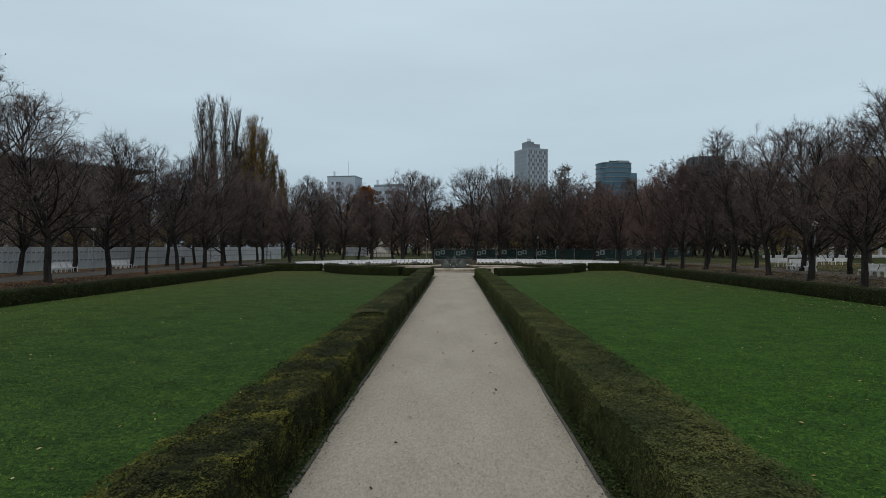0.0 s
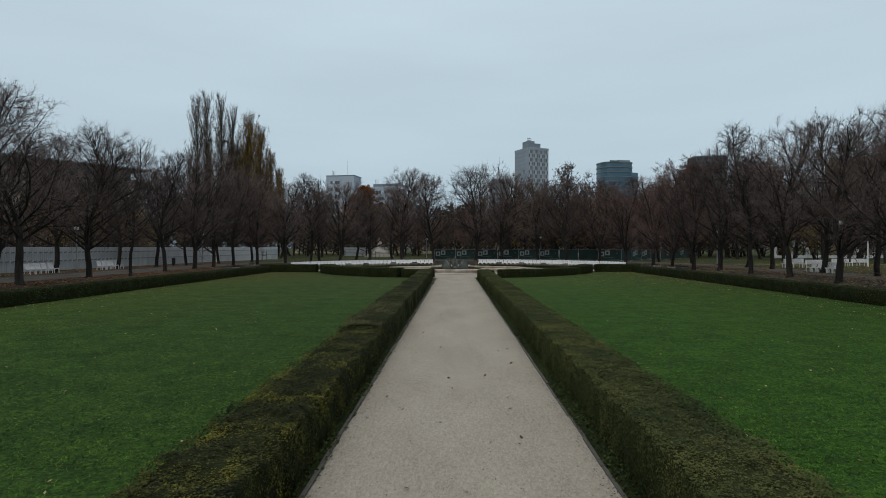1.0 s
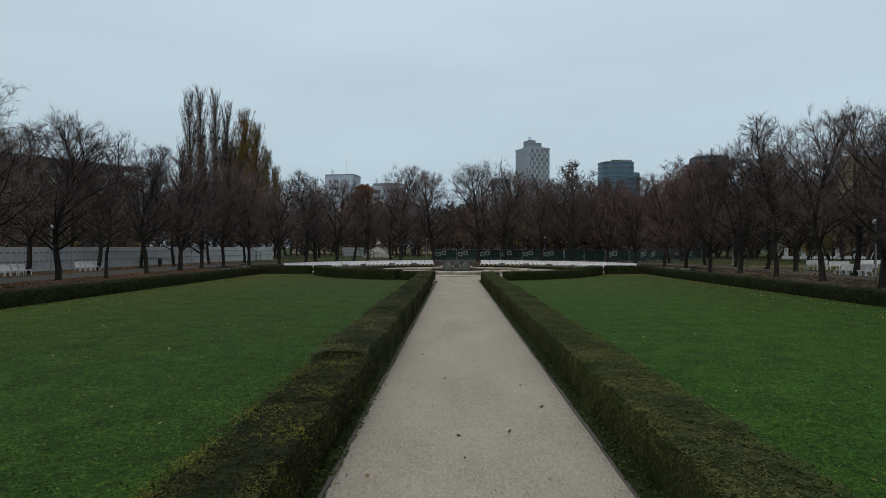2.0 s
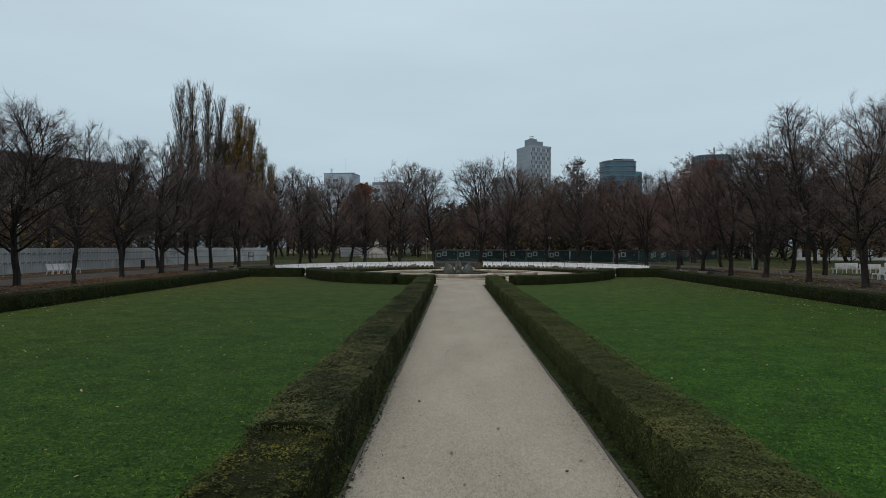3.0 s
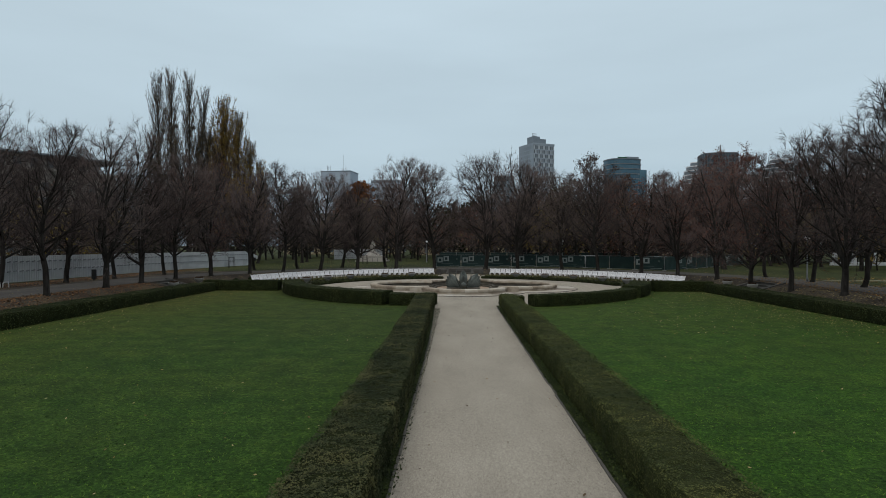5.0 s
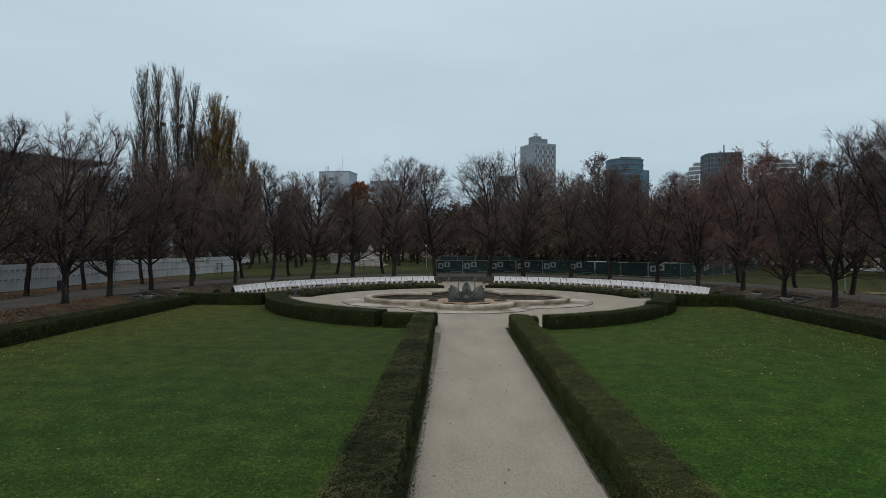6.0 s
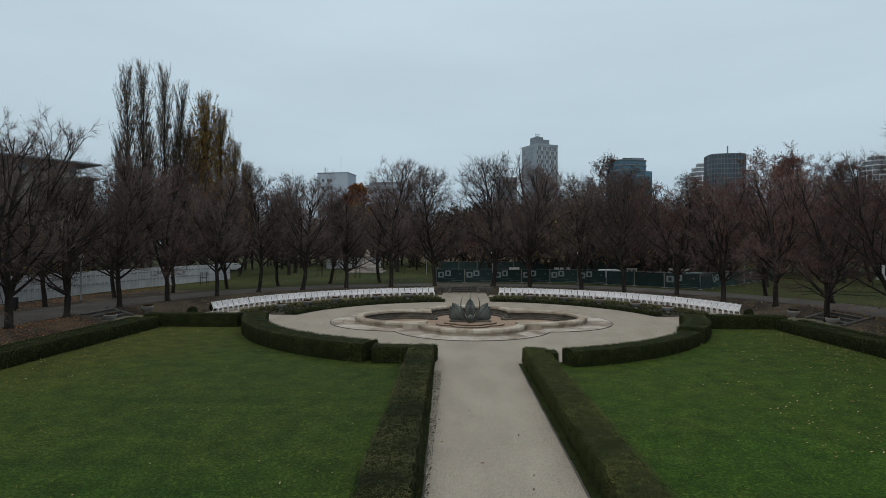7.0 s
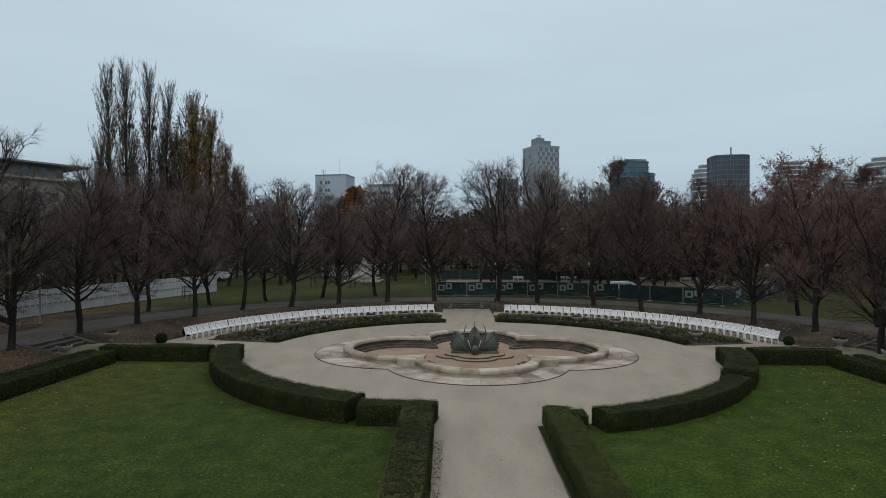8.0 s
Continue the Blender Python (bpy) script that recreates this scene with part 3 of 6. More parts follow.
hedge("ring_hedge", arc(13.98, 324.3, 350.5, 14), 1.46, 0.84, M_HLEAF_C, "short curved clipped green hedge block", 1400, 0.022, None, 7)
hedge("cross_hedge", [(-20.9, 62.15), (-14.9, 62.15)], 1.0, 0.84, M_HLEAF_C, "clipped dark green hedge closing the lawn", 800, 0.030, None, 8)
hedge("cross_hedge", [(14.75, 62.25), (19.3, 62.25)], 1.05, 0.84, M_HLEAF_C, "clipped dark green hedge closing the lawn", 800, 0.030, None, 9)
hedge("side_hedge", [(LEFT - 0.42, 8), (LEFT - 0.42, 61.3)], 1.0, HH + 0.06, M_HLEAF_C, "long low clipped hedge under the trees", 420, 0.036, None, 10)
hedge("back_hedge", [(LEFT - 1.75, 36), (LEFT - 1.75, 62.0)], 0.7, HH - 0.04, M_HLEAF_C, "second clipped hedge behind the long side hedge", 200, 0.042, None, 12)
hedge("back_hedge", [(RIGHT + 1.95, 44), (RIGHT + 1.95, 62.0)], 0.7, HH - 0.06, M_HLEAF_C, "second clipped hedge behind the long side hedge", 200, 0.042, None, 13)
hedge("side_hedge", [(RIGHT + 0.5, 8), (RIGHT + 0.5, 61.4)], 1.0, HH + 0.04, M_HLEAF_C, "long low clipped hedge under the trees", 420, 0.036, None, 11)

# ---- trees ----
class Wood:
    """Collects rods, flat twigs and leaves of one tree."""

    def __init__(self, seed):
        self.rng = random.Random(seed)
        self.limb, self.twig, self.leaf = ([], []), ([], []), ([], [])

    def gauss(self, s):
        g = self.rng.gauss
        return Vector((g(0, s), g(0, s), g(0, s)))

    def rod(self, store, pts, r0, r1, sides):
        vs, fs = store
        base, n = len(vs), len(pts)
        for i, p in enumerate(pts):
            d = (pts[min(i + 1, n - 1)] - pts[max(i - 1, 0)]).normalized()
            u = d.orthogonal().normalized()
            v = d.cross(u)
            r = r0 + (r1 - r0) * i / (n - 1)
            for k in range(sides):
                a = k * math.tau / sides
                vs.append(p + r * (math.cos(a) * u + math.sin(a) * v))
        for i in range(n - 1):
            for k in range(sides):
                fs.append((base + i * sides + k, base + i * sides + (k + 1) % sides, base + (i + 1) * sides + (k + 1) % sides, base + (i + 1) * sides + k))

    def wander(self, p, d, length, n, jig, up):
        pts, d = [p.copy()], d.copy()
        for _ in range(n):
            d = (d + self.gauss(jig) + Vector((0, 0, up))).normalized()
            pts.append(pts[-1] + d * length / n)
        return pts

    def along(self, pts, f):
        x = f * (len(pts) - 1)
        i = min(int(x), len(pts) - 2)
        return pts[i].lerp(pts[i + 1], x - i), (pts[i + 1] - pts[i]).normalized()

    def off(self, d, angle):
        u = d.orthogonal().normalized()
        v = d.cross(u)
        a = self.rng.uniform(0, math.tau)
        return (d * math.cos(angle) + (u * math.cos(a) + v * math.sin(a)) * math.sin(angle)).normalized()

    def spike(self, p, d, length, width):
        """One flat twig, bent once."""
        vs, fs = self.twig
        side = d.cross(self.gauss(1)).normalized() * width
        end = p + d * length + self.gauss(0.06 * length) + Vector((0, 0, 0.10 * length))
        b = len(vs)
        vs.extend((p - side, p + side, end))
        fs.append((b, b + 1, b + 2))
        return end

    def add_leaf(self, c, size):
        vs, fs = self.leaf
        t = self.gauss(1).normalized() * size
        q = t.orthogonal().normalized() * size * 0.6
        b = len(vs)
        vs.extend((c - t, c + q, c + t, c - q))
        fs.append((b, b + 1, b + 2, b + 3))


def grow_lime(seed, height, fork, reach, trunk_r=0.2, count=40, second=8, third=4, fan=11, leaves=0.0, width=1.0, lean=0.05, leaf_size=0.07, forks=0, rods=True):
    """A leader with rising side boughs, an oval crown, and fine twigs."""
    w = Wood(seed)
    rng = w.rng
    lead = w.wander(Vector((0, 0, -0.15)), Vector((rng.gauss(0, lean), rng.gauss(0, lean), 1)).normalized(), height + 0.15, 12, 0.11, 0.10)
    w.rod(w.limb, [lead[0], lead[0] + Vector((0, 0, 0.35))], trunk_r * 1.6, trunk_r * 1.05, 9)
    leads, skirt = [lead], []
    if forks:
        # the trunk parts low down into several strong rising limbs
        foot = w.wander(lead[0], (lead[1] - lead[0]).normalized(), fork * 0.92, 4, 0.06, 0.05)
        w.rod(w.limb, foot, trunk_r * 1.08, trunk_r * 0.92, 9)
        leads, spin = [], rng.uniform(0, math.tau)
        for k in range(forks):
            a = spin + math.tau * k / forks + rng.gauss(0, 0.25)
            t = rng.uniform(0.24, 0.44) if k else rng.uniform(0.04, 0.16)
            grown = (height - fork * 0.8) * (1.0 if k == 0 else rng.uniform(0.78, 0.95))
            limb = w.wander(foot[-1], Vector((math.cos(a) * math.sin(t), math.sin(a) * math.sin(t), math.cos(t))), grown, 9, 0.09, 0.07)
            w.rod(w.limb, limb, trunk_r * (0.74 if k else 0.8), 0.012, 6)
            leads.append(limb)
        for k in range(9):
            # broad low boughs from the fork
            a = spin + 2.4 * k + rng.gauss(0, 0.2)
            t = rng.uniform(0.8, 1.25)
            skirt.append((foot[-1].lerp(leads[k % forks][2], rng.random()), Vector((math.cos(a) * math.sin(t), math.sin(a) * math.sin(t), math.cos(t))), reach * rng.uniform(0.75, 1.05)))
    else:
        half = max(3, round(len(lead) * 0.35))
        w.rod(w.limb, lead[:half + 1], trunk_r * 1.08, trunk_r * 0.72, 9)
        w.rod(w.limb, lead[half:], trunk_r * 0.72, 0.012, 6)
    turn = rng.uniform(0, math.tau)

    def finish(pts, l2):
        for _ in range(max(1, round(third * min(1.3, l2 / 1.1)))):
            q, e = w.along(pts, rng.uniform(0.15, 1.0))
            l3 = l2 * rng.uniform(0.3, 0.55)
            b3 = w.wander(q, w.off(e, rng.uniform(0.4, 0.95)), l3, 2, 0.14, 0.08)
            w.spike(b3[0], (b3[1] - b3[0]).normalized(), l3 * 0.6, 0.010 * width)
            w.spike(b3[1], (b3[2] - b3[1]).normalized(), l3 * 0.6, 0.008 * width)
            for _ in range(fan):
                p, d = w.along(b3, rng.uniform(0.0, 1.0))
                end = w.spike(p, w.off(d, rng.uniform(0.3, 0.95)), rng.uniform(0.3, 0.8), 0.0070 * width)
                if leaves and rng.random() < leaves:
                    w.add_leaf(p.lerp(end, rng.uniform(0.3, 1.0)), leaf_size * rng.uniform(0.7, 1.3))

    for k in range(count):
        f = (k + rng.random()) / count
        z = fork + (height - fork) * (f ** 1.15) * 0.97
        if forks:
            limb = leads[k % forks]
            p, d = w.along(limb, 0.04 + 0.93 * f ** 0.95)
            away = p - lead[0]
            turn = math.atan2(away.y, away.x) + rng.gauss(0, 1.25)
        else:
            p, d = w.along(lead, (z + 0.15) / (height + 0.15))
            turn += 2.4 + rng.gauss(0, 0.3)
        tilt = (1.08 - 0.64 * f) * rng.uniform(0.82, 1.15)
        swell = math.sin(math.pi * min(1.0, 0.34 + 0.64 * f)) ** 0.9
        length = (0.86 if forks else 1.04) * reach * swell * rng.uniform(0.78, 1.2) + 0.5
        d = Vector((math.cos(turn) * math.sin(tilt), math.sin(turn) * math.sin(tilt), math.cos(tilt)))
        if k < len(skirt):
            p, d, length = skirt[k]
        bough = w.wander(p, d, length, 5, 0.10, 0.09)
        w.rod(w.limb, bough, trunk_r * (0.55 - 0.42 * f ** 0.6) * rng.uniform(0.8, 1.2), 0.012, 5)
        here = max(3, round(second * length / reach))
        for j in range(here):
            g = 0.18 + 0.82 * (j + rng.random()) / here
            q, e = w.along(bough, min(1.0, g))
            l2 = length * (0.58 - 0.34 * g) * rng.uniform(0.75, 1.3)
            b2 = w.wander(q, w.off(e, rng.uniform(0.5, 1.05)), l2, 3, 0.13, 0.08)
            if rods:
                w.rod(w.limb, b2[::2] + b2[-1:], 0.026 * (1.2 - g) + 0.007, 0.005, 3)
            else:
                w.spike(b2[0], (b2[1] - b2[0]).normalized(), l2 * 0.8, 0.03)
            finish(b2, l2)
    return w


def grow_poplar(seed, height, reach, leaves=0.0, width=1.0):
    """A column of steep, nearly upright branches, broadest low down, round-topped."""
    w = Wood(seed)
    rng = w.rng
    lead = w.wander(Vector((0, 0, -0.2)), Vector((0, 0, 1)), height * 0.97, 14, 0.02, 0.05)
    w.rod(w.limb, lead, 0.34, 0.02, 8)
    for k in range(150):
        f = 0.03 + 0.93 * (k + rng.random()) / 150
        p, d = w.along(lead, f)
        a = rng.uniform(0, math.tau)
        tilt = rng.uniform(0.28, 0.62) * (1.0 - 0.25 * f)
        length = min(reach * (1.9 - 1.1 * f) * rng.uniform(0.8, 1.5), height * (1.03 - f) + 0.5)
        b1 = w.wander(p, Vector((math.cos(a) * math.sin(tilt), math.sin(a) * math.sin(tilt), math.cos(tilt))), length, 5, 0.05, 0.2)
        w.rod(w.limb, b1, 0.055 * (1.15 - f) + 0.016, 0.010, 3)
        for _ in range(11):
            q, e = w.along(b1, rng.uniform(0.08, 1.0))
            l2 = rng.uniform(0.6, 1.5)
            b2 = w.wander(q, w.off(e, rng.uniform(0.1, 0.55)), l2, 2, 0.07, 0.25)
            w.spike(b2[0], (b2[1] - b2[0]).normalized(), l2, 0.020 * width)
            for _ in range(6):
                s, d3 = w.along(b2, rng.uniform(0.0, 1.0))
                end = w.spike(s, w.off(d3, rng.uniform(0.2, 0.7)), rng.uniform(0.25, 0.6), 0.013 * width)
                if leaves and rng.random() < leaves * (1.25 - f) and f < 0.85:
                    w.add_leaf(end, 0.12)
                    w.add_leaf(s.lerp(end, rng.random()) + w.gauss(0.08), 0.11)
    for _ in range(3):
        p, _d = w.along(lead, rng.uniform(0.7, 0.92))
        p = p + Vector((rng.choice((-0.7, 0.7)), 0, 0))
        for _ in range(60):
            w.spike(p + w.gauss(0.16), w.gauss(1).normalized(), 0.35, 0.03)
    return w


def tree_thing(name, label, w, foliage=None, twigs=None):
    root = thing(name, label, "tree")
    link_mesh("trunk", *w.limb, M_BARK, root, smooth=True)
    link_mesh("crown", *w.twig, twigs or M_TWIG, root)
    if w.leaf[0]:
        tagged(link_mesh("leaves", *w.leaf, foliage, root), kind="stuff")
    return root


T_BARE = "bare lime tree with dark forked trunk and fine twigs"
protos = [
    tree_thing("lime_tree", T_BARE, grow_lime(11, 11.6, 2.1, 4.6, 0.22, count=38, forks=3, leaves=0.05, leaf_size=0.035), M_DRY),
    tree_thing("lime_tree", T_BARE, grow_lime(12, 12.6, 2.3, 4.2, 0.21, count=38)),
    tree_thing("lime_tree", "bare lime tree with a leaning trunk and wide crown", grow_lime(13, 10.9, 1.9, 4.9, 0.23, count=40, forks=3, lean=0.16, leaves=0.09, leaf_size=0.038), M_DRY),
    tree_thing("lime_tree", "slender bare lime tree with an upright leader", grow_lime(14, 13.4, 2.7, 3.6, 0.18)),
    tree_thing("lime_tree", "lime tree with rust-brown leaves lingering in its crown", grow_lime(15, 11.8, 2.1, 4.6, 0.22, count=38, forks=3, leaves=0.36, leaf_size=0.05), M_RUST),
    tree_thing("lime_tree", "lime tree with sparse olive leaves in its crown", grow_lime(16, 11.9, 2.2, 4.4, 0.21, count=38, forks=2, leaves=0.2, leaf_size=0.05), M_OLIVE),
    tree_thing("lime_tree", "bare lime tree with dry brown seed heads in its crown", grow_lime(17, 12.2, 2.2, 4.5, 0.21, count=42, leaves=0.14, leaf_size=0.042), M_DRY),
    tree_thing("lime_tree", "lime tree with rusty leaves behind the walk", grow_lime(18, 11.8, 2.3, 4.4, count=34, second=6, third=3, fan=8, width=1.5, leaves=0.26, leaf_size=0.055, forks=3), M_RUST),
    tree_thing("lime_tree", "bare lime tree behind the park walk", grow_lime(19, 12.0, 2.3, 4.5, count=36, second=6, third=3, fan=8, width=1.5)),
]
used = set()


def plant(stock, k, x, y, scale=1.0, turn=None, group="", tall=1.0):
    rng = random.Random(int(x * 131 + y * 977))
    turn = rng.uniform(0, 360) if turn is None else turn
    m = pose(x, y, ground_height(x, y), 0, 0, turn)
    if stock[k].name in used:
        ob = copy_thing(stock[k], m)
    else:
        used.add(stock[k].name)
        ob = stock[k]
        ob.matrix_basis = m
    ob.scale = (scale, scale, scale * tall * rng.uniform(0.95, 1.06))
    if group:
        ob["group"] = group
    return ob


ROW = "trees round the parterre"
FRONT_LEFT = [(-25.3, 22.0, 2, 0.95), (-25.3, 28.2, 5, 0.92), (-25.2, 34.1, 6, 0.92), (-25.7, 41.0, 6, 0.83), (-25.4, 50.7, 1, 0.78), (-25.7, 56.9, 0, 0.92), (-26.0, 61.9, 2, 0.8), (-26.3, 68.0, 6, 0.84), (-25.1, 72.7, 4, 0.86), (-22.9, 77.2, 1, 0.86), (-20.8, 82.0, 3, 0.97), (-17.2, 85.0, 0, 0.98), (-13.2, 87.9, 2, 0.95), (-8.5, 89.8, 1, 1.12), (-3.6, 91.2, 6, 1.03)]
FRONT_RIGHT = [(23.6, 21.0, 1, 0.77), (23.6, 26.5, 0, 0.80), (23.0, 32.0, 6, 0.82), (23.35, 37.3, 0, 0.88), (23.6, 42.7, 1, 0.87), (23.6, 48.0, 3, 0.92), (23.7, 53.5, 0, 0.9), (23.8, 59.3, 4, 0.84), (24.0, 65.3, 4, 0.84), (24.1, 71.6, 4, 0.86), (22.1, 76.0, 4, 0.88), (19.9, 80.7, 4, 0.94), (16.0, 84.1, 1, 0.95), (12.4, 87.6, 5, 0.98), (7.1, 89.7, 6, 1.1), (3.1, 91.4, 0, 1.22)]
BACK_LEFT = [(-33.5, 30.0, 6, 0.98), (-33.5, 36.0, 5, 1.0), (-33.4, 42.2, 4, 0.9), (-33.4, 48.2, 1, 0.95), (-33.2, 56.6, 0, 0.86), (-32.4, 62.3, 6, 0.85), (-31.8, 67.8, 1, 0.8), (-31.0, 75.0, 2, 0.82), (-28.7, 80.6, 0, 0.85), (-25.6, 86.0, 4, 0.85), (-21.5, 90.5, 3, 0.88), (-16.5, 94.6, 5, 0.95), (-10.8, 97.2, 1, 1.0)]
BACK_RIGHT = [(29.0, 30.0, 0, 0.82), (29.0, 36.0, 6, 0.84), (29.0, 41.8, 1, 0.86), (29.0, 47.5, 5, 0.95), (29.2, 55.0, 4, 0.9), (29.2, 59.5, 2, 0.88), (29.3, 65.6, 4, 0.84), (29.3, 72.7, 0, 0.8), (27.6, 79.4, 4, 0.82), (16.0, 95.0, 6, 1.0)]
for x, y, k, size in FRONT_LEFT + FRONT_RIGHT:
    broad = 1.06 if x < -20 and y < 45 else 1.0
    plant(protos, k, x, y, size * broad, group=ROW, tall=1 / broad)
for x, y, k, size in BACK_LEFT + BACK_RIGHT:
    plant(protos, 7 if k == 4 else (8 if k < 4 else k), x, y, size, group=ROW)
# a staked sapling in the leaf litter
sapling = tree_thing("young_tree", "slender young lime with a straight thin stem", grow_lime(31, 10.8, 2.6, 2.5, 0.11, count=26, second=5, third=3, fan=6))
plant([sapling], 0, -25.0, 44.8, 1.0)

# woods beyond the walks, sparser meshes with bolder twigs
far = [
    tree_thing("woodland_tree", "tall bare woodland tree in dark brown", grow_lime(21, 15.0, 1.5, 5.2, 0.24, count=26, second=5, third=2, fan=4, width=3.4, rods=False)),
    tree_thing("woodland_tree", "woodland tree with rusty autumn leaves", grow_lime(22, 14.0, 1.4, 5.0, 0.24, count=26, second=5, third=2, fan=4, width=3.0, leaves=0.8, leaf_size=0.15, rods=False), M_RUST),
    tree_thing("woodland_tree", "woodland tree with olive autumn leaves", grow_lime(23, 13.0, 1.2, 5.4, 0.24, count=24, second=5, third=2, fan=4, width=3.0, leaves=0.8, leaf_size=0.15, rods=False), M_OLIVE),
    tree_thing("woodland_tree", "bare woodland tree with dry brown seed heads", grow_lime(24, 14.5, 1.3, 5.0, 0.24, count=26, second=5, third=2, fan=4, width=3.2, leaves=0.55, leaf_size=0.13, rods=False), M_DRY),
]
shrubs = [
    tree_thing("shrub", "dense brown shrub under the trees", grow_lime(25, 4.5, 0.2, 3.0, 0.08, count=16, second=4, third=2, fan=5, width=3.2, leaves=0.5, leaf_size=0.13, rods=False), M_DRY),
    tree_thing("shrub", "yellowing shrub under the trees", grow_lime(26, 4.5, 0.2, 3.0, 0.08, count=16, second=4, third=2, fan=5, width=3.0, leaves=0.9, leaf_size=0.14, rods=False), M_YELLOW),
    tree_thing("shrub", "dark evergreen shrub under the trees", grow_lime(27, 4.2, 0.1, 2.8, 0.08, count=18, second=4, third=2, fan=5, width=3.0, leaves=1.0, leaf_size=0.2, rods=False), M_EVERGREEN),
]
rng = random.Random(77)


def clear(x, y):
    """Keep the woods off lawns, fences, buildings and the monument."""
    if x > 56 and 98 < y < 114:
        return False
    if -37.5 < x < 33 and y < 99:
        return False
    if -24 < x < -9 and y < 124:
        return False
    if -34 < x < -3 and y < 112 + rng.uniform(0, 10):
        return False
    if -3 <= x < 45 and y < 112:
        return False
    return True


spots = []
for _ in range(4000):
    side = rng.random()
    if side < 0.22:
        x, y = rng.uniform(-66, -39.5), rng.uniform(50, 130)
    elif side < 0.64:
        x, y = rng.uniform(-45, 76), rng.uniform(104, 152)
    else:
        x, y = rng.uniform(40, 80), rng.uniform(72, 104)
    if clear(x, y) and all((x - a) ** 2 + (y - b) ** 2 > 34 for a, b in spots):
        spots.append((x, y))
    if len(spots) >= 98:
        break
for i, (x, y) in enumerate(spots):
    right = x > 15
    k = rng.choices((0, 1, 2, 3), (2.4, 5, 1, 3) if right else (5, 1.4, 1.2, 4))[0]
    plant(far, k, x, y, rng.uniform(0.85, 1.12) * (0.72 if x < -38 and y < 100 else (0.93 if x > 34 else 1.0)), group="woods beyond the walks", tall=1.0)
extra = []
while len(extra) < 18:
    x, y = rng.uniform(6, 62), rng.uniform(114, 148)
    if all((x - a) ** 2 + (y - b) ** 2 > 26 for a, b in extra):
        extra.append((x, y))
for x, y in extra:
    plant(far, rng.choices((0, 1, 2, 3), (3, 4, 2, 3))[0], x, y, rng.uniform(0.8, 1.1), group="woods beyond the walks")
for k, x, y, size in ((0, -6.5, 127.0, 0.8), (3, -1.5, 137.0, 0.85), (1, -11.0, 146.0, 0.85), (3, 2.5, 121.0, 0.75), (0, -16.0, 141.0, 0.8), (2, -4.5, 150.0, 0.9), (0, -21.5, 137.0, 0.75)):
    plant(far, k, x, y, size, group="woods beyond the walks")
# a closed belt of woods that fills the skyline between the nearer crowns
for k in range(19):
    plant(far, (1, 3, 1, 0, 1, 3, 2)[k % 7], -4.0 + 5.0 * k + 1.2 * math.sin(k * 2.3), 124.0 + 9.0 * ((k * 5) % 3) + math.sin(k * 1.7), 0.95 + 0.1 * math.sin(k * 1.9), group="woods beyond the walks")
for k in range(12):
    plant(far, (0, 3, 0, 2)[k % 4], -62.0 + 5.2 * k + 1.2 * math.sin(k * 2.9), 154.0 + 7.0 * (k % 2) + math.sin(k * 1.3), 0.84 + 0.1 * math.sin(k * 2.1), group="woods beyond the walks")
for k, x, y, size in ((1, 33.0, 130.0, 1.12), (3, 37.5, 133.0, 1.2), (1, 41.5, 129.0, 1.16), (0, 45.5, 134.0, 1.2), (3, 24.5, 134.0, 1.12)):
    plant(far, k, x, y, size, group="woods beyond the walks")
for k in range(26):
    plant(far, (0, 3, 1, 0, 2)[k % 5], -70.0 + 6.6 * k + 1.5 * math.sin(k * 2.7), 176.0 + 6.0 * (k % 2) + math.sin(k * 1.3), 1.18 + 0.1 * math.sin(k * 1.7), group="woods beyond the walks")
for k in range(22):
    plant(shrubs, (0, 0, 2, 0, 1)[k % 5], -44.0 + 5.6 * k + math.sin(k * 3.1), 166.0 + 2.5 * (k % 2), 2.3 + 0.3 * math.sin(k * 1.9), group="shrubs under the woods")
low = []
for _ in range(3000):
    side = rng.random()
    x, y = (rng.uniform(-70, -40), rng.uniform(45, 130)) if side < 0.4 else ((rng.uniform(-50, 60), rng.uniform(140, 172)) if side < 0.8 else (rng.uniform(50, 90), rng.uniform(84, 100)))
    if all((x - a) ** 2 + (y - b) ** 2 > 14 for a, b in low):
        low.append((x, y))
    if len(low) >= 50:
        break
for x, y in low:
    plant(shrubs, rng.choices((0, 1, 2), (5, 2.0, 3))[0], x, y, rng.uniform(0.8, 1.3) * (1.9 if y > 138 and -52 < x < 62 else 1.0), group="shrubs under the woods")

# dense understory behind the fenced yards
under = []
while len(under) < 34:
    x, y = rng.uniform(2, 84), rng.uniform(116, 150)
    if all((x - a) ** 2 + (y - c) ** 2 > 24 for a, c in under):
        under.append((x, y))
for x, y in under:
    plant(shrubs, rng.choices((0, 1, 2), (6, 2.2, 0.8))[0], x, y, rng.uniform(1.5, 2.1), group="shrubs under the woods")

for k in range(11):
    plant(shrubs, (0, 2, 0)[k % 3], -46.0 + 4.6 * k, 155.0 + 4 * math.sin(k * 2.1), 1.6 + 0.2 * math.sin(k * 1.3), group="shrubs under the woods")
for x, y, size in ((48.0, 114.5, 1.5), (58.0, 115.0, 1.7), (66.0, 114.5, 1.6), (73.0, 115.0, 1.8), (80.0, 114.8, 1.6), (87.0, 114.0, 1.7), (-44.0, 60.0, 1.2), (-45.0, 74.0, 1.3), (-43.5, 47.0, 1.1), (-44.5, 88.0, 1.3)):
    plant(shrubs, 1, x, y, size, group="shrubs under the woods")

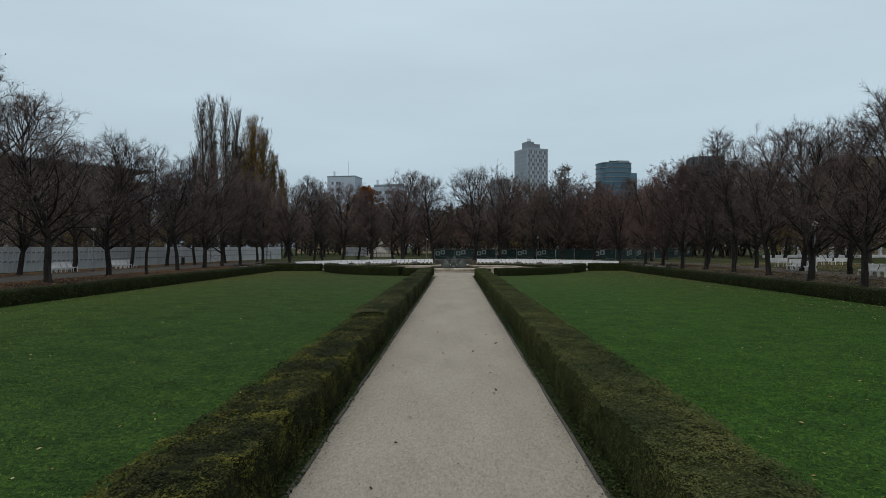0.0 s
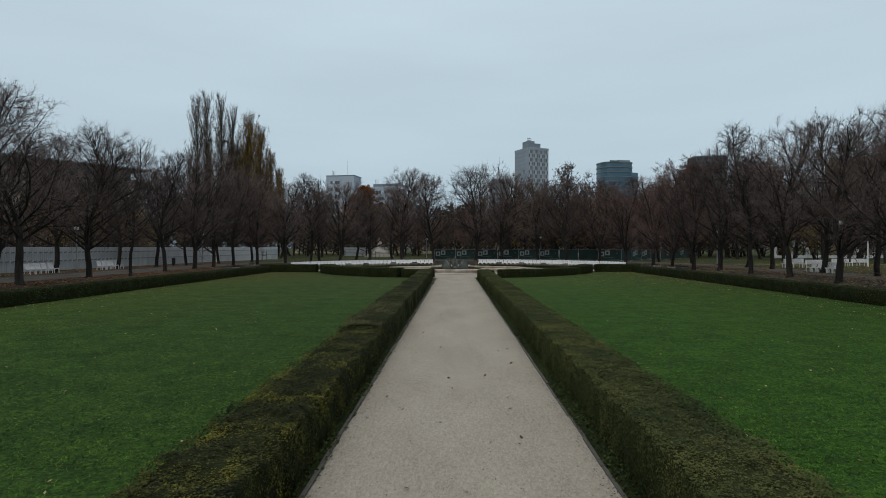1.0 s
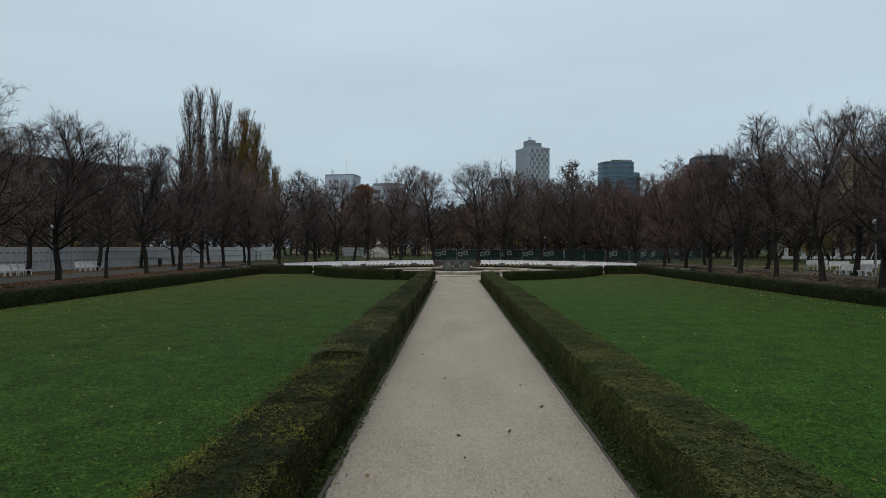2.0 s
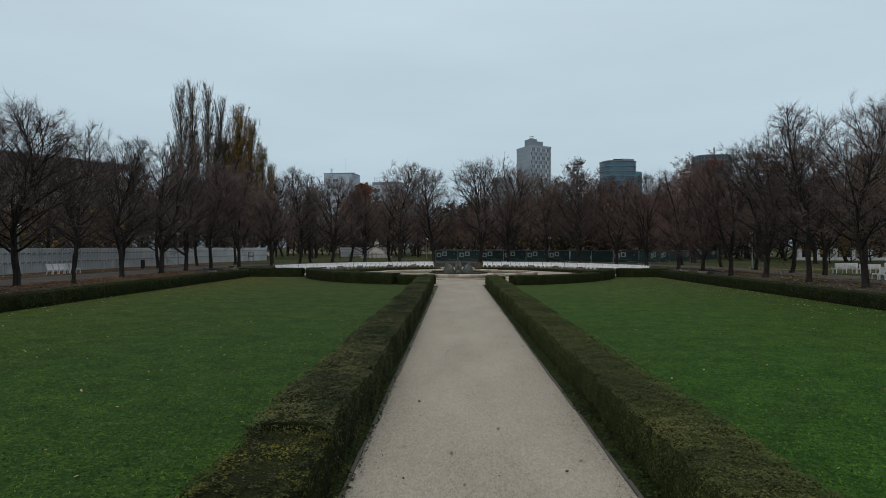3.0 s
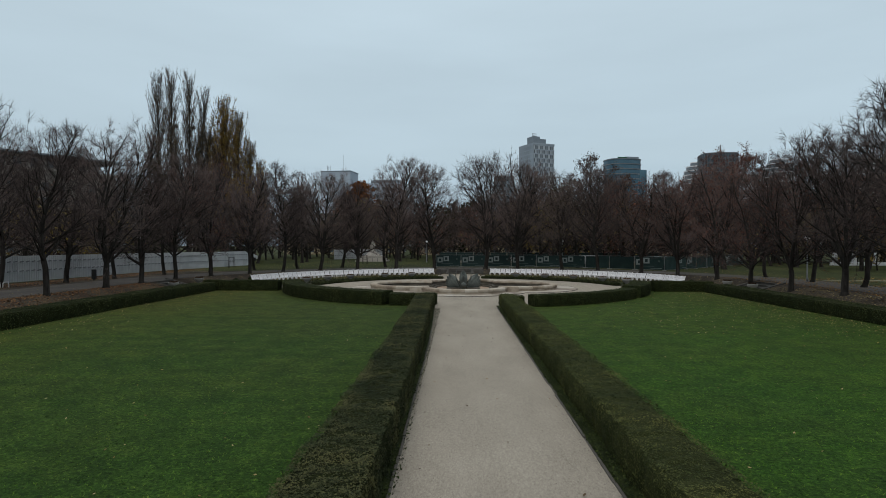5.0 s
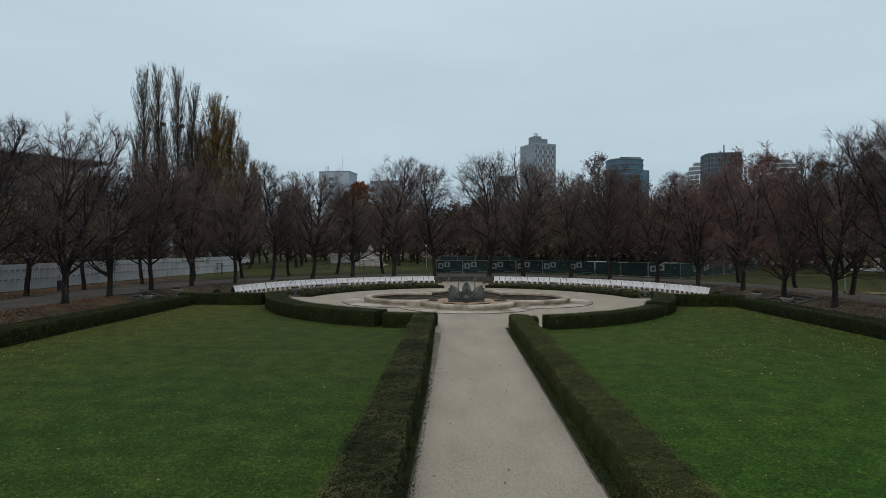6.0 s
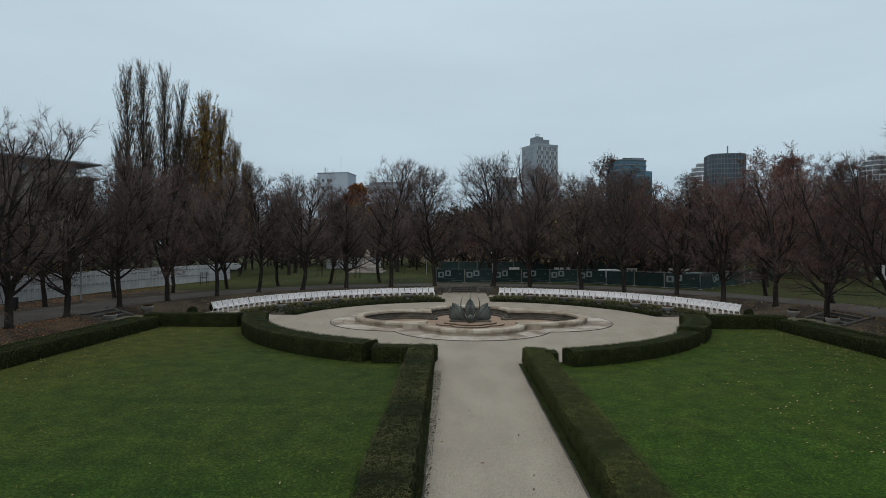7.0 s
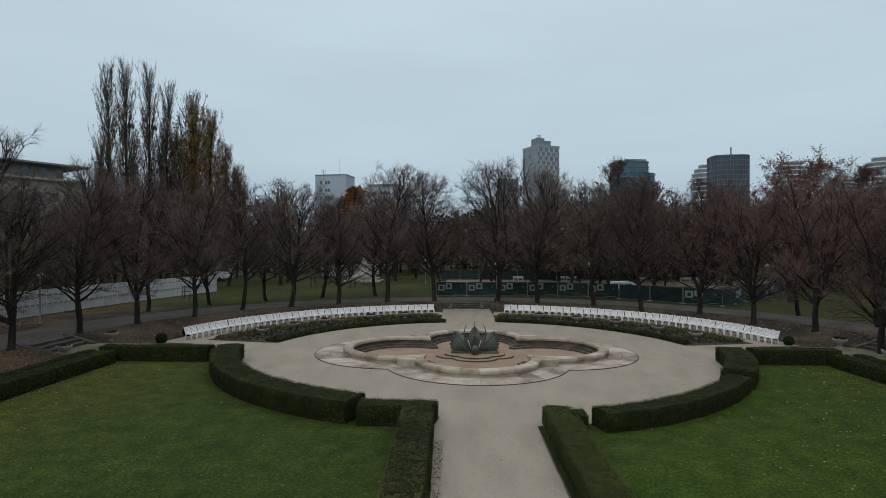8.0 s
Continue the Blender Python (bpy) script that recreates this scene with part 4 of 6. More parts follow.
# the row of poplars and single showy trees
poplar = [
    tree_thing("poplar", "very tall slender bare poplar with mistletoe clumps", grow_poplar(41, 31.0, 4.0, leaves=0.16), M_POPLEAF, M_POPTWIG),
    tree_thing("poplar", "very tall slender poplar with bare steep branches", grow_poplar(42, 30.8, 4.3, leaves=0.18), M_POPLEAF, M_POPTWIG),
    tree_thing("poplar", "tall poplar with yellowing leaves on its lower half", grow_poplar(43, 28.0, 5.2, leaves=1.0), M_MUSTARD, M_POPTWIG),
]
for k, x, y, sc in ((0, -48.1, 105.8, 0.98), (1, -48.0, 109.3, 1.0), (1, -47.0, 113.5, 1.0), (0, -46.2, 118.0, 0.98), (2, -44.6, 122.6, 1.07), (2, -43.6, 127.0, 1.0), (2, -42.6, 131.0, 0.88), (0, -49.9, 107.0, 0.66), (1, -50.6, 110.0, 0.58), (2, -45.6, 125.0, 0.85), (1, -49.4, 114.0, 0.72), (2, -46.6, 120.5, 0.88), (1, -46.4, 116.0, 0.76), (2, -42.0, 134.5, 0.7), (0, -41.2, 136.0, 0.56)):
    plant(poplar, k, x, y, sc, group="poplar row")
maple = tree_thing("maple", "round maple full of burnt-orange autumn leaves", grow_lime(51, 17.0, 3.0, 5.0, 0.25, count=30, second=6, third=4, fan=6, width=1.8, leaves=1.0, leaf_size=0.3), M_ORANGE)
plant([maple], 0, -38.6, 211.0, 1.4)
plane = tree_thing("plane_tree", "old pollarded plane tree with thick gnarled limbs", grow_lime(52, 18.5, 3.5, 6.5, 0.5, count=26, second=6, third=3, fan=6, width=2.0, leaves=0.12, leaf_size=0.1, forks=4), M_AMBER)
plant([plane], 0, 10.0, 112.0, 1.0)
birch = tree_thing("tall_tree", "tall domed tree with dry brown leaves lingering", grow_lime(53, 18.6, 3.5, 6.4, 0.34, count=40, second=7, third=4, fan=6, width=1.9, leaves=0.5, leaf_size=0.11), M_DRY)
plant([birch], 0, 21.4, 112.0, 1.0)
plant([birch], 0, 37.5, 120.0, 0.86)
amber = tree_thing("tall_tree", "tall tree with orange-brown autumn leaves", grow_lime(55, 16.5, 3.0, 4.4, 0.3, count=30, second=6, third=3, fan=6, width=2.0, leaves=0.8, leaf_size=0.13), M_AMBER)
plant([amber], 0, 31.0, 124.0, 1.0)
plant([amber], 0, 15.5, 128.0, 0.8)
plant([amber], 0, -13.5, 140.0, 0.7)
beech = tree_thing("beech", "broad beech with dark red-brown leaves", grow_lime(54, 18.6, 2.5, 8.0, 0.4, count=46, second=8, third=4, fan=9, width=1.6, leaves=1.0, leaf_size=0.09), M_RUST)
plant([beech], 0, 34.0, 91.2, 0.86)
plant([beech], 0, 55.5, 118.0, 0.95)
plant([beech], 0, 65.5, 117.0, 0.86)
plant([beech], 0, 76.0, 112.0, 0.72)


# ---- edging, planted strips, beds ----
def strip_box(name, x0, x1, y0, y1, z0, z1, material, label, category):
    bm = bmesh.new()
    box(bm, x0, x1, y0, y1, z0, z1, 0.006)
    return tagged(part(name, bm, material), label, category, kind="structure")


y = -12.0
kerb_left, kerb_right = thing("kerb_row", "low worn concrete edging along the gravel path", "kerb"), thing("kerb_row", "low worn concrete edging along the gravel path", "kerb")
for ob in (kerb_left, kerb_right):
    ob["kind"] = "structure"
kerb_bm = bmesh.new()
box(kerb_bm, -0.025, 0.025, 0.004, 0.992, -0.05, 0.04, 0.008)
kerb_piece = part("kerb_stone", kerb_bm, M_KERB, kerb_left)
kerb_mesh = kerb_piece.data
kerb_piece.location = (PL, -12.0, 0)
krng = random.Random(5)
for k in range(64):
    for parent, x in ((kerb_left, PL), (kerb_right, PR)):
        if k == 0 and parent is kerb_left:
            continue
        if -12.0 + k > (49.9 if parent is kerb_right else 40.0):
            continue
        ob = new("kerb_stone", kerb_mesh)
        ob.parent = parent
        edge_x = path_left(-11.5 + k) if parent is kerb_left else x
        ob.location = (edge_x + krng.gauss(0, 0.006), -12.0 + k, krng.gauss(0, 0.006))
        ob.rotation_euler = (krng.gauss(0, 0.004), 0, krng.gauss(0, 0.004))
sheet("ivy_strip_left", [[(PL - 1.1, a), (path_left(a) - 0.03, a), (path_left(b) - 0.03, b), (PL - 1.1, b)] for a, b in ((-12, 6), (6, 26), (26, 38), (38, 51))], 0.013, M_IVY, "dark ivy and soil strip under the hedge", "planting")
sheet("ivy_strip_right", [[(PR + 0.03, -12), (PR + 1.3, -12), (PR + 1.2, 50.9), (PR + 0.03, 50.9)]], 0.013, M_IVY, "dark ivy and soil strip under the hedge", "planting")


def leaf_carpet(name, count, place, size, material, label, category, seed, tilt=0.35, lift=0.012):
    """Small flat leaves, one mesh."""
    rng = np.random.default_rng(seed)
    vs, fs = [], []
    while len(fs) < count:
        x, y, z = place(rng)
        a, s = rng.uniform(0, math.tau), size * rng.uniform(0.6, 1.4)
        n = Vector((rng.normal(0, tilt), rng.normal(0, tilt), 1)).normalized()
        t = n.cross(Vector((math.cos(a), math.sin(a), 0))).normalized()
        b = n.cross(t)
        c = Vector((x, y, z + lift + abs(rng.normal(0, 0.012))))
        k = len(vs)
        vs.extend((c - t * s, c + b * s * 0.6, c + t * s, c - b * s * 0.6))
        fs.append((k, k + 1, k + 2, k + 3))
    return tagged(link_mesh(name, vs, fs, material), label, category, kind="stuff")


def by_kerb(x0, x1):
    def place(rng):
        y = 1.5 + 48 * rng.random() ** 1.7
        return rng.uniform(x0, x1), y, 0.0
    return place


leaf_carpet("ivy_leaves", 9000, by_kerb(PL - 0.22, PL + 0.10), 0.022, M_IVYLEAF, "small ivy leaves creeping over the edging", "ivy", 61, 0.5, 0.03)
leaf_carpet("ivy_leaves", 15000, by_kerb(PR - 0.0, PR + 0.42), 0.022, M_IVYLEAF, "small ivy leaves creeping beside the hedge", "ivy", 62, 0.5, 0.03)


def on_lawn(rng):
    y = 2 + 58 * rng.random() ** 1.3
    x = rng.uniform(LEFT + 0.2, PL - 1.4) if rng.random() < 0.5 else rng.uniform(PR + 1.5, RIGHT - 0.2)
    return x, y, 0.012


def lawn_edge(rng):
    y = rng.uniform(12, 62)
    d = abs(rng.normal(0, 1.6))
    return (LEFT + 0.1 + d, y, 0.012) if rng.random() < 0.45 else (RIGHT - 0.1 - d, y, 0.012)


def grass_blades(name, count, x0, x1, y0, y1, seed):
    """Short leaning blades, thickest where the walk begins."""
    rng = np.random.default_rng(seed)
    y = y0 + (y1 - y0) * np.minimum(rng.random(count) ** 1.5, 1 - np.sqrt(rng.random(count) * 0.8))
    x = x0 + (x1 - x0) * rng.random(count) ** 1.25
    tall = rng.uniform(0.008, 0.026, count)
    a, lean, wide = rng.uniform(0, math.tau, count), rng.uniform(1.2, 3.2, count), rng.uniform(0.004, 0.009, count) * (1 + 0.02 * (y - y0))
    dx, dy = np.cos(a), np.sin(a)
    vs = np.empty((count, 3, 3))
    vs[:, 0] = np.stack((x - dy * wide, y + dx * wide, np.full_like(x, 0.007)), 1)
    vs[:, 1] = np.stack((x + dy * wide, y - dx * wide, np.full_like(x, 0.007)), 1)
    vs[:, 2] = np.stack((x + dx * tall * lean, y + dy * tall * lean, 0.008 + tall), 1)
    me = bpy.data.meshes.new(name)
    me.from_pydata(vs.reshape(-1, 3).tolist(), [], np.arange(count * 3).reshape(-1, 3).tolist())
    me.materials.append(M_BLADE)
    me.update()
    return tagged(new(name, me), "short mown grass blades of the lawn", "grass", kind="stuff")


grass_blades("grass", 120000, -2.95, -16.0, 4.0, 50.0, 91)
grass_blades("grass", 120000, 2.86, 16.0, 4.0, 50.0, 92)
leaf_carpet("fallen_leaves", 1500, on_lawn, 0.03, M_FALLEN, "scattered pale fallen leaves on the lawn", "leaves", 63)
def right_lawn_far(rng):
    return RIGHT - 0.2 - 10.5 * rng.random() ** 1.4, rng.uniform(40, 61.5), 0.012


leaf_carpet("fallen_leaves", 1700, right_lawn_far, 0.034, M_FALLEN, "pale dry leaves scattered over the far lawn", "leaves", 77)
leaf_carpet("fallen_leaves", 2600, lawn_edge, 0.035, M_FALLEN, "fallen yellow leaves along the lawn edge", "leaves", 64)


def on_slope(rng):
    while True:
        x, y = rng.uniform(-34, 33), rng.uniform(14, 96)
        d = outside(x, y)
        if 0.1 < d < 6.0 and (y < 64 or rng.random() < 0.45):
            return x, y, ground_height(x, y)


leaf_carpet("fallen_leaves", 12000, on_slope, 0.05, M_FALLEN_RED, "thick rust and ochre leaf litter under the trees", "leaves", 65)


def on_left_bank(rng):
    y = rng.uniform(18, 62.0)
    return (x := rng.uniform(-26.2, -21.3)), y, ground_height(x, y)


def on_right_bank(rng):
    y = rng.uniform(12, 62.8)
    return (x := rng.uniform(19.6, 24.6)), y, ground_height(x, y)


def far_bank(rng):
    while True:
        x, y = rng.uniform(-27, 27), rng.uniform(66, 94)
        if 0.4 < outside(x, y) < 4.5:
            return x, y, ground_height(x, y)


leaf_carpet("fallen_leaves", 20000, on_left_bank, 0.052, M_CARPET, "thick red-brown leaf carpet on the bank", "leaves", 73)
leaf_carpet("fallen_leaves", 9000, on_right_bank, 0.052, M_FALLEN, "ochre and yellow leaves on the bank", "leaves", 74)
leaf_carpet("fallen_leaves", 3600, far_bank, 0.055, M_FALLEN, "yellow leaves strewn on dark soil under trees", "leaves", 75)


def fence_foot(rng):
    y = rng.uniform(26, 88)
    return -31.9 - 3.6 * rng.random() ** 0.8, y, TERRACE + 0.01


leaf_carpet("fallen_leaves", 7000, fence_foot, 0.055, M_CARPET, "rust-brown leaves blown along the white fence", "leaves", 76)


def right_terrace(rng):
    return 24.8 + 22 * rng.random() ** 1.3, rng.uniform(30, 72), TERRACE + 0.012


leaf_carpet("fallen_leaves", 7000, right_terrace, 0.06, M_ORANGE_LITTER, "orange and ochre leaves blown over the side lawn", "leaves", 78)


def on_terrace(rng):
    while True:
        x, y = rng.uniform(-36, 36), rng.uniform(20, 110)
        if outside(x, y) > 6:
            return x, y, TERRACE + 0.01


leaf_carpet("fallen_leaves", 6000, on_terrace, 0.04, M_FALLEN, "yellow leaves strewn over walk and grass", "leaves", 66)


def on_path(rng):
    return rng.uniform(PL + 0.1, PR - 0.1), 2 + 55 * rng.random(), 0.018


leaf_carpet("fallen_leaves", 110, on_path, 0.035, M_FALLEN_RED, "a few dry leaves on the gravel path", "leaves", 67)


def gritty(rng):
    side = rng.random()
    x = PL + abs(rng.normal(0, 0.12)) if side < 0.4 else (PR - abs(rng.normal(0, 0.1)) if side < 0.7 else rng.uniform(PL, PR))
    return x, 2 + 48 * rng.random() ** 1.5, 0.016


leaf_carpet("path_grit", 9000, gritty, 0.011, M_GRIT, "dark grit and crumbs lying on the gravel", "grit", 68, 0.3, 0.004)


# planted beds on the far side of the plaza
bed_left = sheet("bed_left", band(13.25, 18.5, 99.5, 168, 40), 0.022, M_SOIL, "dark planted flower bed along the plaza", "flower bed")
bed_right = sheet("bed_right", band(13.6, 18.5, 11, 81.5, 40), 0.022, M_SOIL, "dark planted flower bed along the plaza", "flower bed")


def low_plants(name, r0, r1, a0, a1, count, height, material, label, seed):
    """A strip of upright small plants in one mesh."""
    rng = np.random.default_rng(seed)
    vs, fs = [], []
    for _ in range(count):
        r, a = rng.uniform(r0, r1), radians(rng.uniform(a0, a1))
        x, y = CX + r * math.cos(a), CY + r * math.sin(a)
        for _ in range(5):
            t = rng.uniform(0, math.tau)
            h = height * rng.uniform(0.5, 1.2)
            bx, by = x + rng.normal(0, 0.06), y + rng.normal(0, 0.06)
            w = rng.uniform(0.012, 0.03)
            k = len(vs)
            tip = (bx + rng.normal(0, 0.1), by + rng.normal(0, 0.1), 0.02 + h)
            mid = (bx + w * math.cos(t) * 1.4, by + w * math.sin(t) * 1.4, 0.02 + h * 0.5)
            mid2 = (bx - w * math.cos(t) * 1.4, by - w * math.sin(t) * 1.4, 0.02 + h * 0.55)
            vs.extend(((bx, by, 0.0), mid, tip, mid2))
            fs.append((k, k + 1, k + 2, k + 3))
    return tagged(link_mesh(name, vs, fs, material), label, "planting", kind="stuff")


for n, (a0, a1) in enumerate(((99.5, 166.5), (12.5, 81.5))):
    low_plants("lavender_edging", 13.3 if n == 0 else 13.65, 14.3, a0, a1, 3400, 0.24, M_LAVENDER, "low grey-green lavender edging of the bed", 81 + n)
    low_plants("bed_plants", 15.0, 17.2, a0, a1, 500, 0.13, M_LAVENDER, "sparse small plants in the dark bed", 83 + n)
    low_plants("flower_row", 17.5, 18.3, a0, a1, 1300, 0.25, M_FLOWERS, "row of pale yellow-green bedding plants", 85 + n)


# ---- white chairs ----
def slat_chair():
    root = thing("garden_chair", "white painted slatted garden chair facing the fountain", "chair", "chairs round the plaza")
    # side frames: front leg sweeping over into the seat rail and down to the rear leg
    for sx in (-1, 1):
        x = sx * 0.255
        bm = bmesh.new()
        tube(bm, [Vector((x, -0.27, 0.0)), Vector((x, -0.275, 0.22)), Vector((x, -0.25, 0.33)), Vector((x, -0.17, 0.385)), Vector((x, 0.05, 0.375)), Vector((x, 0.17, 0.33)), Vector((x, 0.23, 0.2)), Vector((x, 0.27, 0.0))], 0.033, 6)
        part("side_frame", bm, M_WHITE, root)
        part("stile", tube(bmesh.new(), [Vector((x, 0.17, 0.36)), Vector((x, 0.23, 0.52)), Vector((x, 0.31, 0.74)), Vector((x, 0.35, 0.87))], 0.026, 6), M_WHITE, root)
    # arched apron under the front of the seat
    bm = bmesh.new()
    for k in range(8):
        u0, u1 = -0.25 + k * 0.0625, -0.25 + (k + 1) * 0.0625
        drop = lambda u: 0.375 - 0.15 * max(0.0, abs(u) / 0.25 - 0.35) ** 2 / 0.42
        vs = [bm.verts.new(q) for q in ((u0, -0.29, drop(u0)), (u1, -0.29, drop(u1)), (u1, -0.29, 0.415), (u0, -0.29, 0.415), (u0, -0.25, drop(u0)), (u1, -0.25, drop(u1)), (u1, -0.25, 0.415), (u0, -0.25, 0.415))]
        for q in ((0, 1, 2, 3), (7, 6, 5, 4), (1, 0, 4, 5), (3, 2, 6, 7)):
            bm.faces.new([vs[i] for i in q])
    bmesh.ops.remove_doubles(bm, verts=bm.verts, dist=0.0005)
    part("apron", bm, M_WHITE, root)
    for k in range(5):
        bm = bmesh.new()
        y0 = -0.285 + k * 0.098
        box(bm, -0.272, 0.272, y0, y0 + 0.084, 0.405 - 0.007 * k, 0.43 - 0.007 * k, 0.006)
        part("seat_slat", bm, M_WHITE, root)
    lean = Matrix.Translation((0, 0.19, 0.40)) @ Matrix.Rotation(radians(-17), 4, "X")
    for k in range(5):
        bm = bmesh.new()
        box(bm, -0.232, 0.232, -0.014, 0.010, 0.015 + k * 0.09, 0.015 + k * 0.09 + 0.076, 0.006, lean)
        part("back_slat", bm, M_WHITE, root)
    return root


chair = slat_chair()
crng = random.Random(8)


def chair_pose(a, r=19.75):
    t = radians(a)
    return pose(CX + r * math.cos(t), CY + r * math.sin(t), 0.012, 0, 0, a - 90 + crng.gauss(0, 1.0))


STEP = math.degrees(0.612 / 19.75)
first_chair = True
for a0, n in ((9.6, 40), (99.8, 39)):
    for k in range(n):
        m = chair_pose(a0 + STEP * (k + 0.5), 19.75 + crng.gauss(0, 0.015))
        if first_chair:
            chair.matrix_basis, first_chair = m, False
        else:
            copy_thing(chair, m)
for x, y0, turn in ((-33.2, 45.2, 90), (-33.2, 54.2, 90), (29.2, 46.6, -90), (28.6, 37.2, -90)):
    for k in range(5):
        c = copy_thing(chair, pose(x + crng.gauss(0, 0.03), y0 + k * 0.66, TERRACE, 0, 0, turn + crng.gauss(0, 2)))
        tagged(c, "white painted slatted garden chair beside the walk", group="chairs along the walks")


def long_bench():
    root = thing("park_bench", "long white slatted park bench on the grass", "bench", "white park benches")
    for x in (-0.85, 0.0, 0.85):
        bm = bmesh.new()
        box(bm, x - 0.03, x + 0.03, -0.25, -0.2, 0, 0.44, 0.006)
        box(bm, x - 0.03, x + 0.03, 0.2, 0.25, 0, 0.86, 0.006)
        box(bm, x - 0.03, x + 0.03, -0.25, 0.25, 0.38, 0.43, 0.006)
        part("bench_frame", bm, M_WHITE, root)
    for k in range(5):
        bm = bmesh.new()
        box(bm, -1.0, 1.0, -0.26 + k * 0.1, -0.26 + k * 0.1 + 0.08, 0.44, 0.47, 0.006)
        part("seat_slat", bm, M_WHITE, root)
    for k in range(4):
        bm = bmesh.new()
        box(bm, -1.0, 1.0, 0.19, 0.215, 0.52 + k * 0.1, 0.6 + k * 0.1, 0.006)
        part("back_slat", bm, M_WHITE, root)
    return root


bench = long_bench()
bench.matrix_basis = pose(33.0, 58.3, TERRACE, 0, 0, 182)
for x, y, t in ((35.1, 58.4, 180), (40.7, 63.0, 180), (42.8, 63.1, 180), (9.4, 128.6, 180), (16.5, 128.6, 180), (18.5, 128.6, 180), (30.0, 127.0, 180), (37.0, 126.0, 180), (39.2, 126.0, 180)):
    copy_thing(bench, pose(x, y, TERRACE, 0, 0, t)).scale = (0.92, 0.9, 0.88)


# ---- fountain ----
def ring_solid(bm, outer, inner, z0, z1, bevel=0.03):
    """A wall between two outlines with a softened top."""
    n = len(outer)
    def row(o, i, t, z):
        return [bm.verts.new((o[k][0] + (i[k][0] - o[k][0]) * t, o[k][1] + (i[k][1] - o[k][1]) * t, z)) for k in range(n)]
    rows = [row(outer, inner, 0.0, z0), row(outer, inner, 0.0, z1 - bevel), row(outer, inner, 0.06, z1), row(outer, inner, 0.94, z1), row(outer, inner, 1.0, z1 - bevel), row(outer, inner, 1.0, z0)]
    for a, b in zip(rows, rows[1:]):
        for k in range(n):
            bm.faces.new((a[k], a[(k + 1) % n], b[(k + 1) % n], b[k]))
    return bm


fountain = thing("fountain", "empty sandstone fountain basin of four rounded lobes", "fountain", at=(FX, FY, 0))


def slab(outline, z0, z1):
    bm = bmesh.new()
    lo = [bm.verts.new((x, y, z0)) for x, y in outline]
    hi = [bm.verts.new((x, y, z1)) for x, y in outline]
    n = len(outline)
    for k in range(n):
        bm.faces.new((lo[k], lo[(k + 1) % n], hi[(k + 1) % n], hi[k]))
    mid = bm.verts.new((0, 0, z1))
    for k in range(n):
        bm.faces.new((hi[k], hi[(k + 1) % n], mid))
    return bm


# Thin ring coloured dark to draw the shadow line at the apron's edge.
part("apron_edge", ring_solid(bmesh.new(), lobes(4.895, deep=3.3), lobes(4.86, deep=3.3), -0.1, 0.050, 0.006), M_STEP, fountain, "dark rim of the stone apron, edge shade in its colour")
# paving of the apron in separate wedge slabs
apron_o, apron_i = lobes(4.855, deep=3.3), lobes(3.05, low=4.2, **BASIN)
aprng = random.Random(3)
for k in range(0, 176, 4):
    bm = bmesh.new()
    for lo_t, hi_t in ((0.0, 0.49), (0.5, 0.99)):
        pts = []
        for j in range(5):
            o, i = apron_o[(k + j) % 176], apron_i[(k + j) % 176]
            pts.append((o[0] + (i[0] - o[0]) * lo_t, o[1] + (i[1] - o[1]) * lo_t))
        for j in range(4, -1, -1):
            o, i = apron_o[(k + j) % 176], apron_i[(k + j) % 176]
            pts.append((o[0] + (i[0] - o[0]) * hi_t, o[1] + (i[1] - o[1]) * hi_t))
        mid = (sum(p[0] for p in pts) / 10, sum(p[1] for p in pts) / 10)
        pts = [(mid[0] + (p[0] - mid[0]) * 0.993, mid[1] + (p[1] - mid[1]) * 0.993) for p in pts]
        z = 0.046 + aprng.uniform(0, 0.004)
        hi = [bm.verts.new((p[0], p[1], z)) for p in pts]
        lo = [bm.verts.new((p[0], p[1], -0.1)) for p in pts]
        bm.faces.new(hi)
        for j in range(10):
            bm.faces.new((lo[j], lo[(j + 1) % 10], hi[(j + 1) % 10], hi[j]))
    part("paving_slab", bm, M_APRON, fountain)
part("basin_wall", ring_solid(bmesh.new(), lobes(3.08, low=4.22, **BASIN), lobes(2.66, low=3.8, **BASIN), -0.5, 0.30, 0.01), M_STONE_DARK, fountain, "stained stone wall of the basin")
# coping in separate curved stones
cop_o, cop_i = lobes(3.16, low=4.3, **BASIN), lobes(2.58, low=3.72, **BASIN)
for k in range(0, 176, 4):
    bm = bmesh.new()
    rows = []
    for j in range(5):
        o, i = cop_o[(k + j) % 176], cop_i[(k + j) % 176]
        if j in (0, 4):
            s = 0.0003 if j == 0 else -0.0003
            o, i = (o[0] - o[1] * s, o[1] + o[0] * s), (i[0] - i[1] * s, i[1] + i[0] * s)
        def at(t, z):
            return bm.verts.new((o[0] + (i[0] - o[0]) * t, o[1] + (i[1] - o[1]) * t, z))
        rows.append([at(0.04, 0.19), at(0.0, 0.25), at(0.0, 0.35), at(0.08, 0.41), at(0.92, 0.41), at(1.0, 0.35), at(1.0, 0.24), at(0.9, 0.2)])
    for a, b in zip(rows, rows[1:]):
        for j in range(8):
            bm.faces.new((a[j], b[j], b[(j + 1) % 8], a[(j + 1) % 8]))
    bm.faces.new(rows[0])
    bm.faces.new(rows[-1][::-1])
    part("coping_stone", bm, M_STONE, fountain)
part("outer_face", ring_solid(bmesh.new(), lobes(3.10, low=4.24, **BASIN), lobes(3.02, low=4.16, **BASIN), -0.1, 0.2, 0.01), M_STONE, fountain)
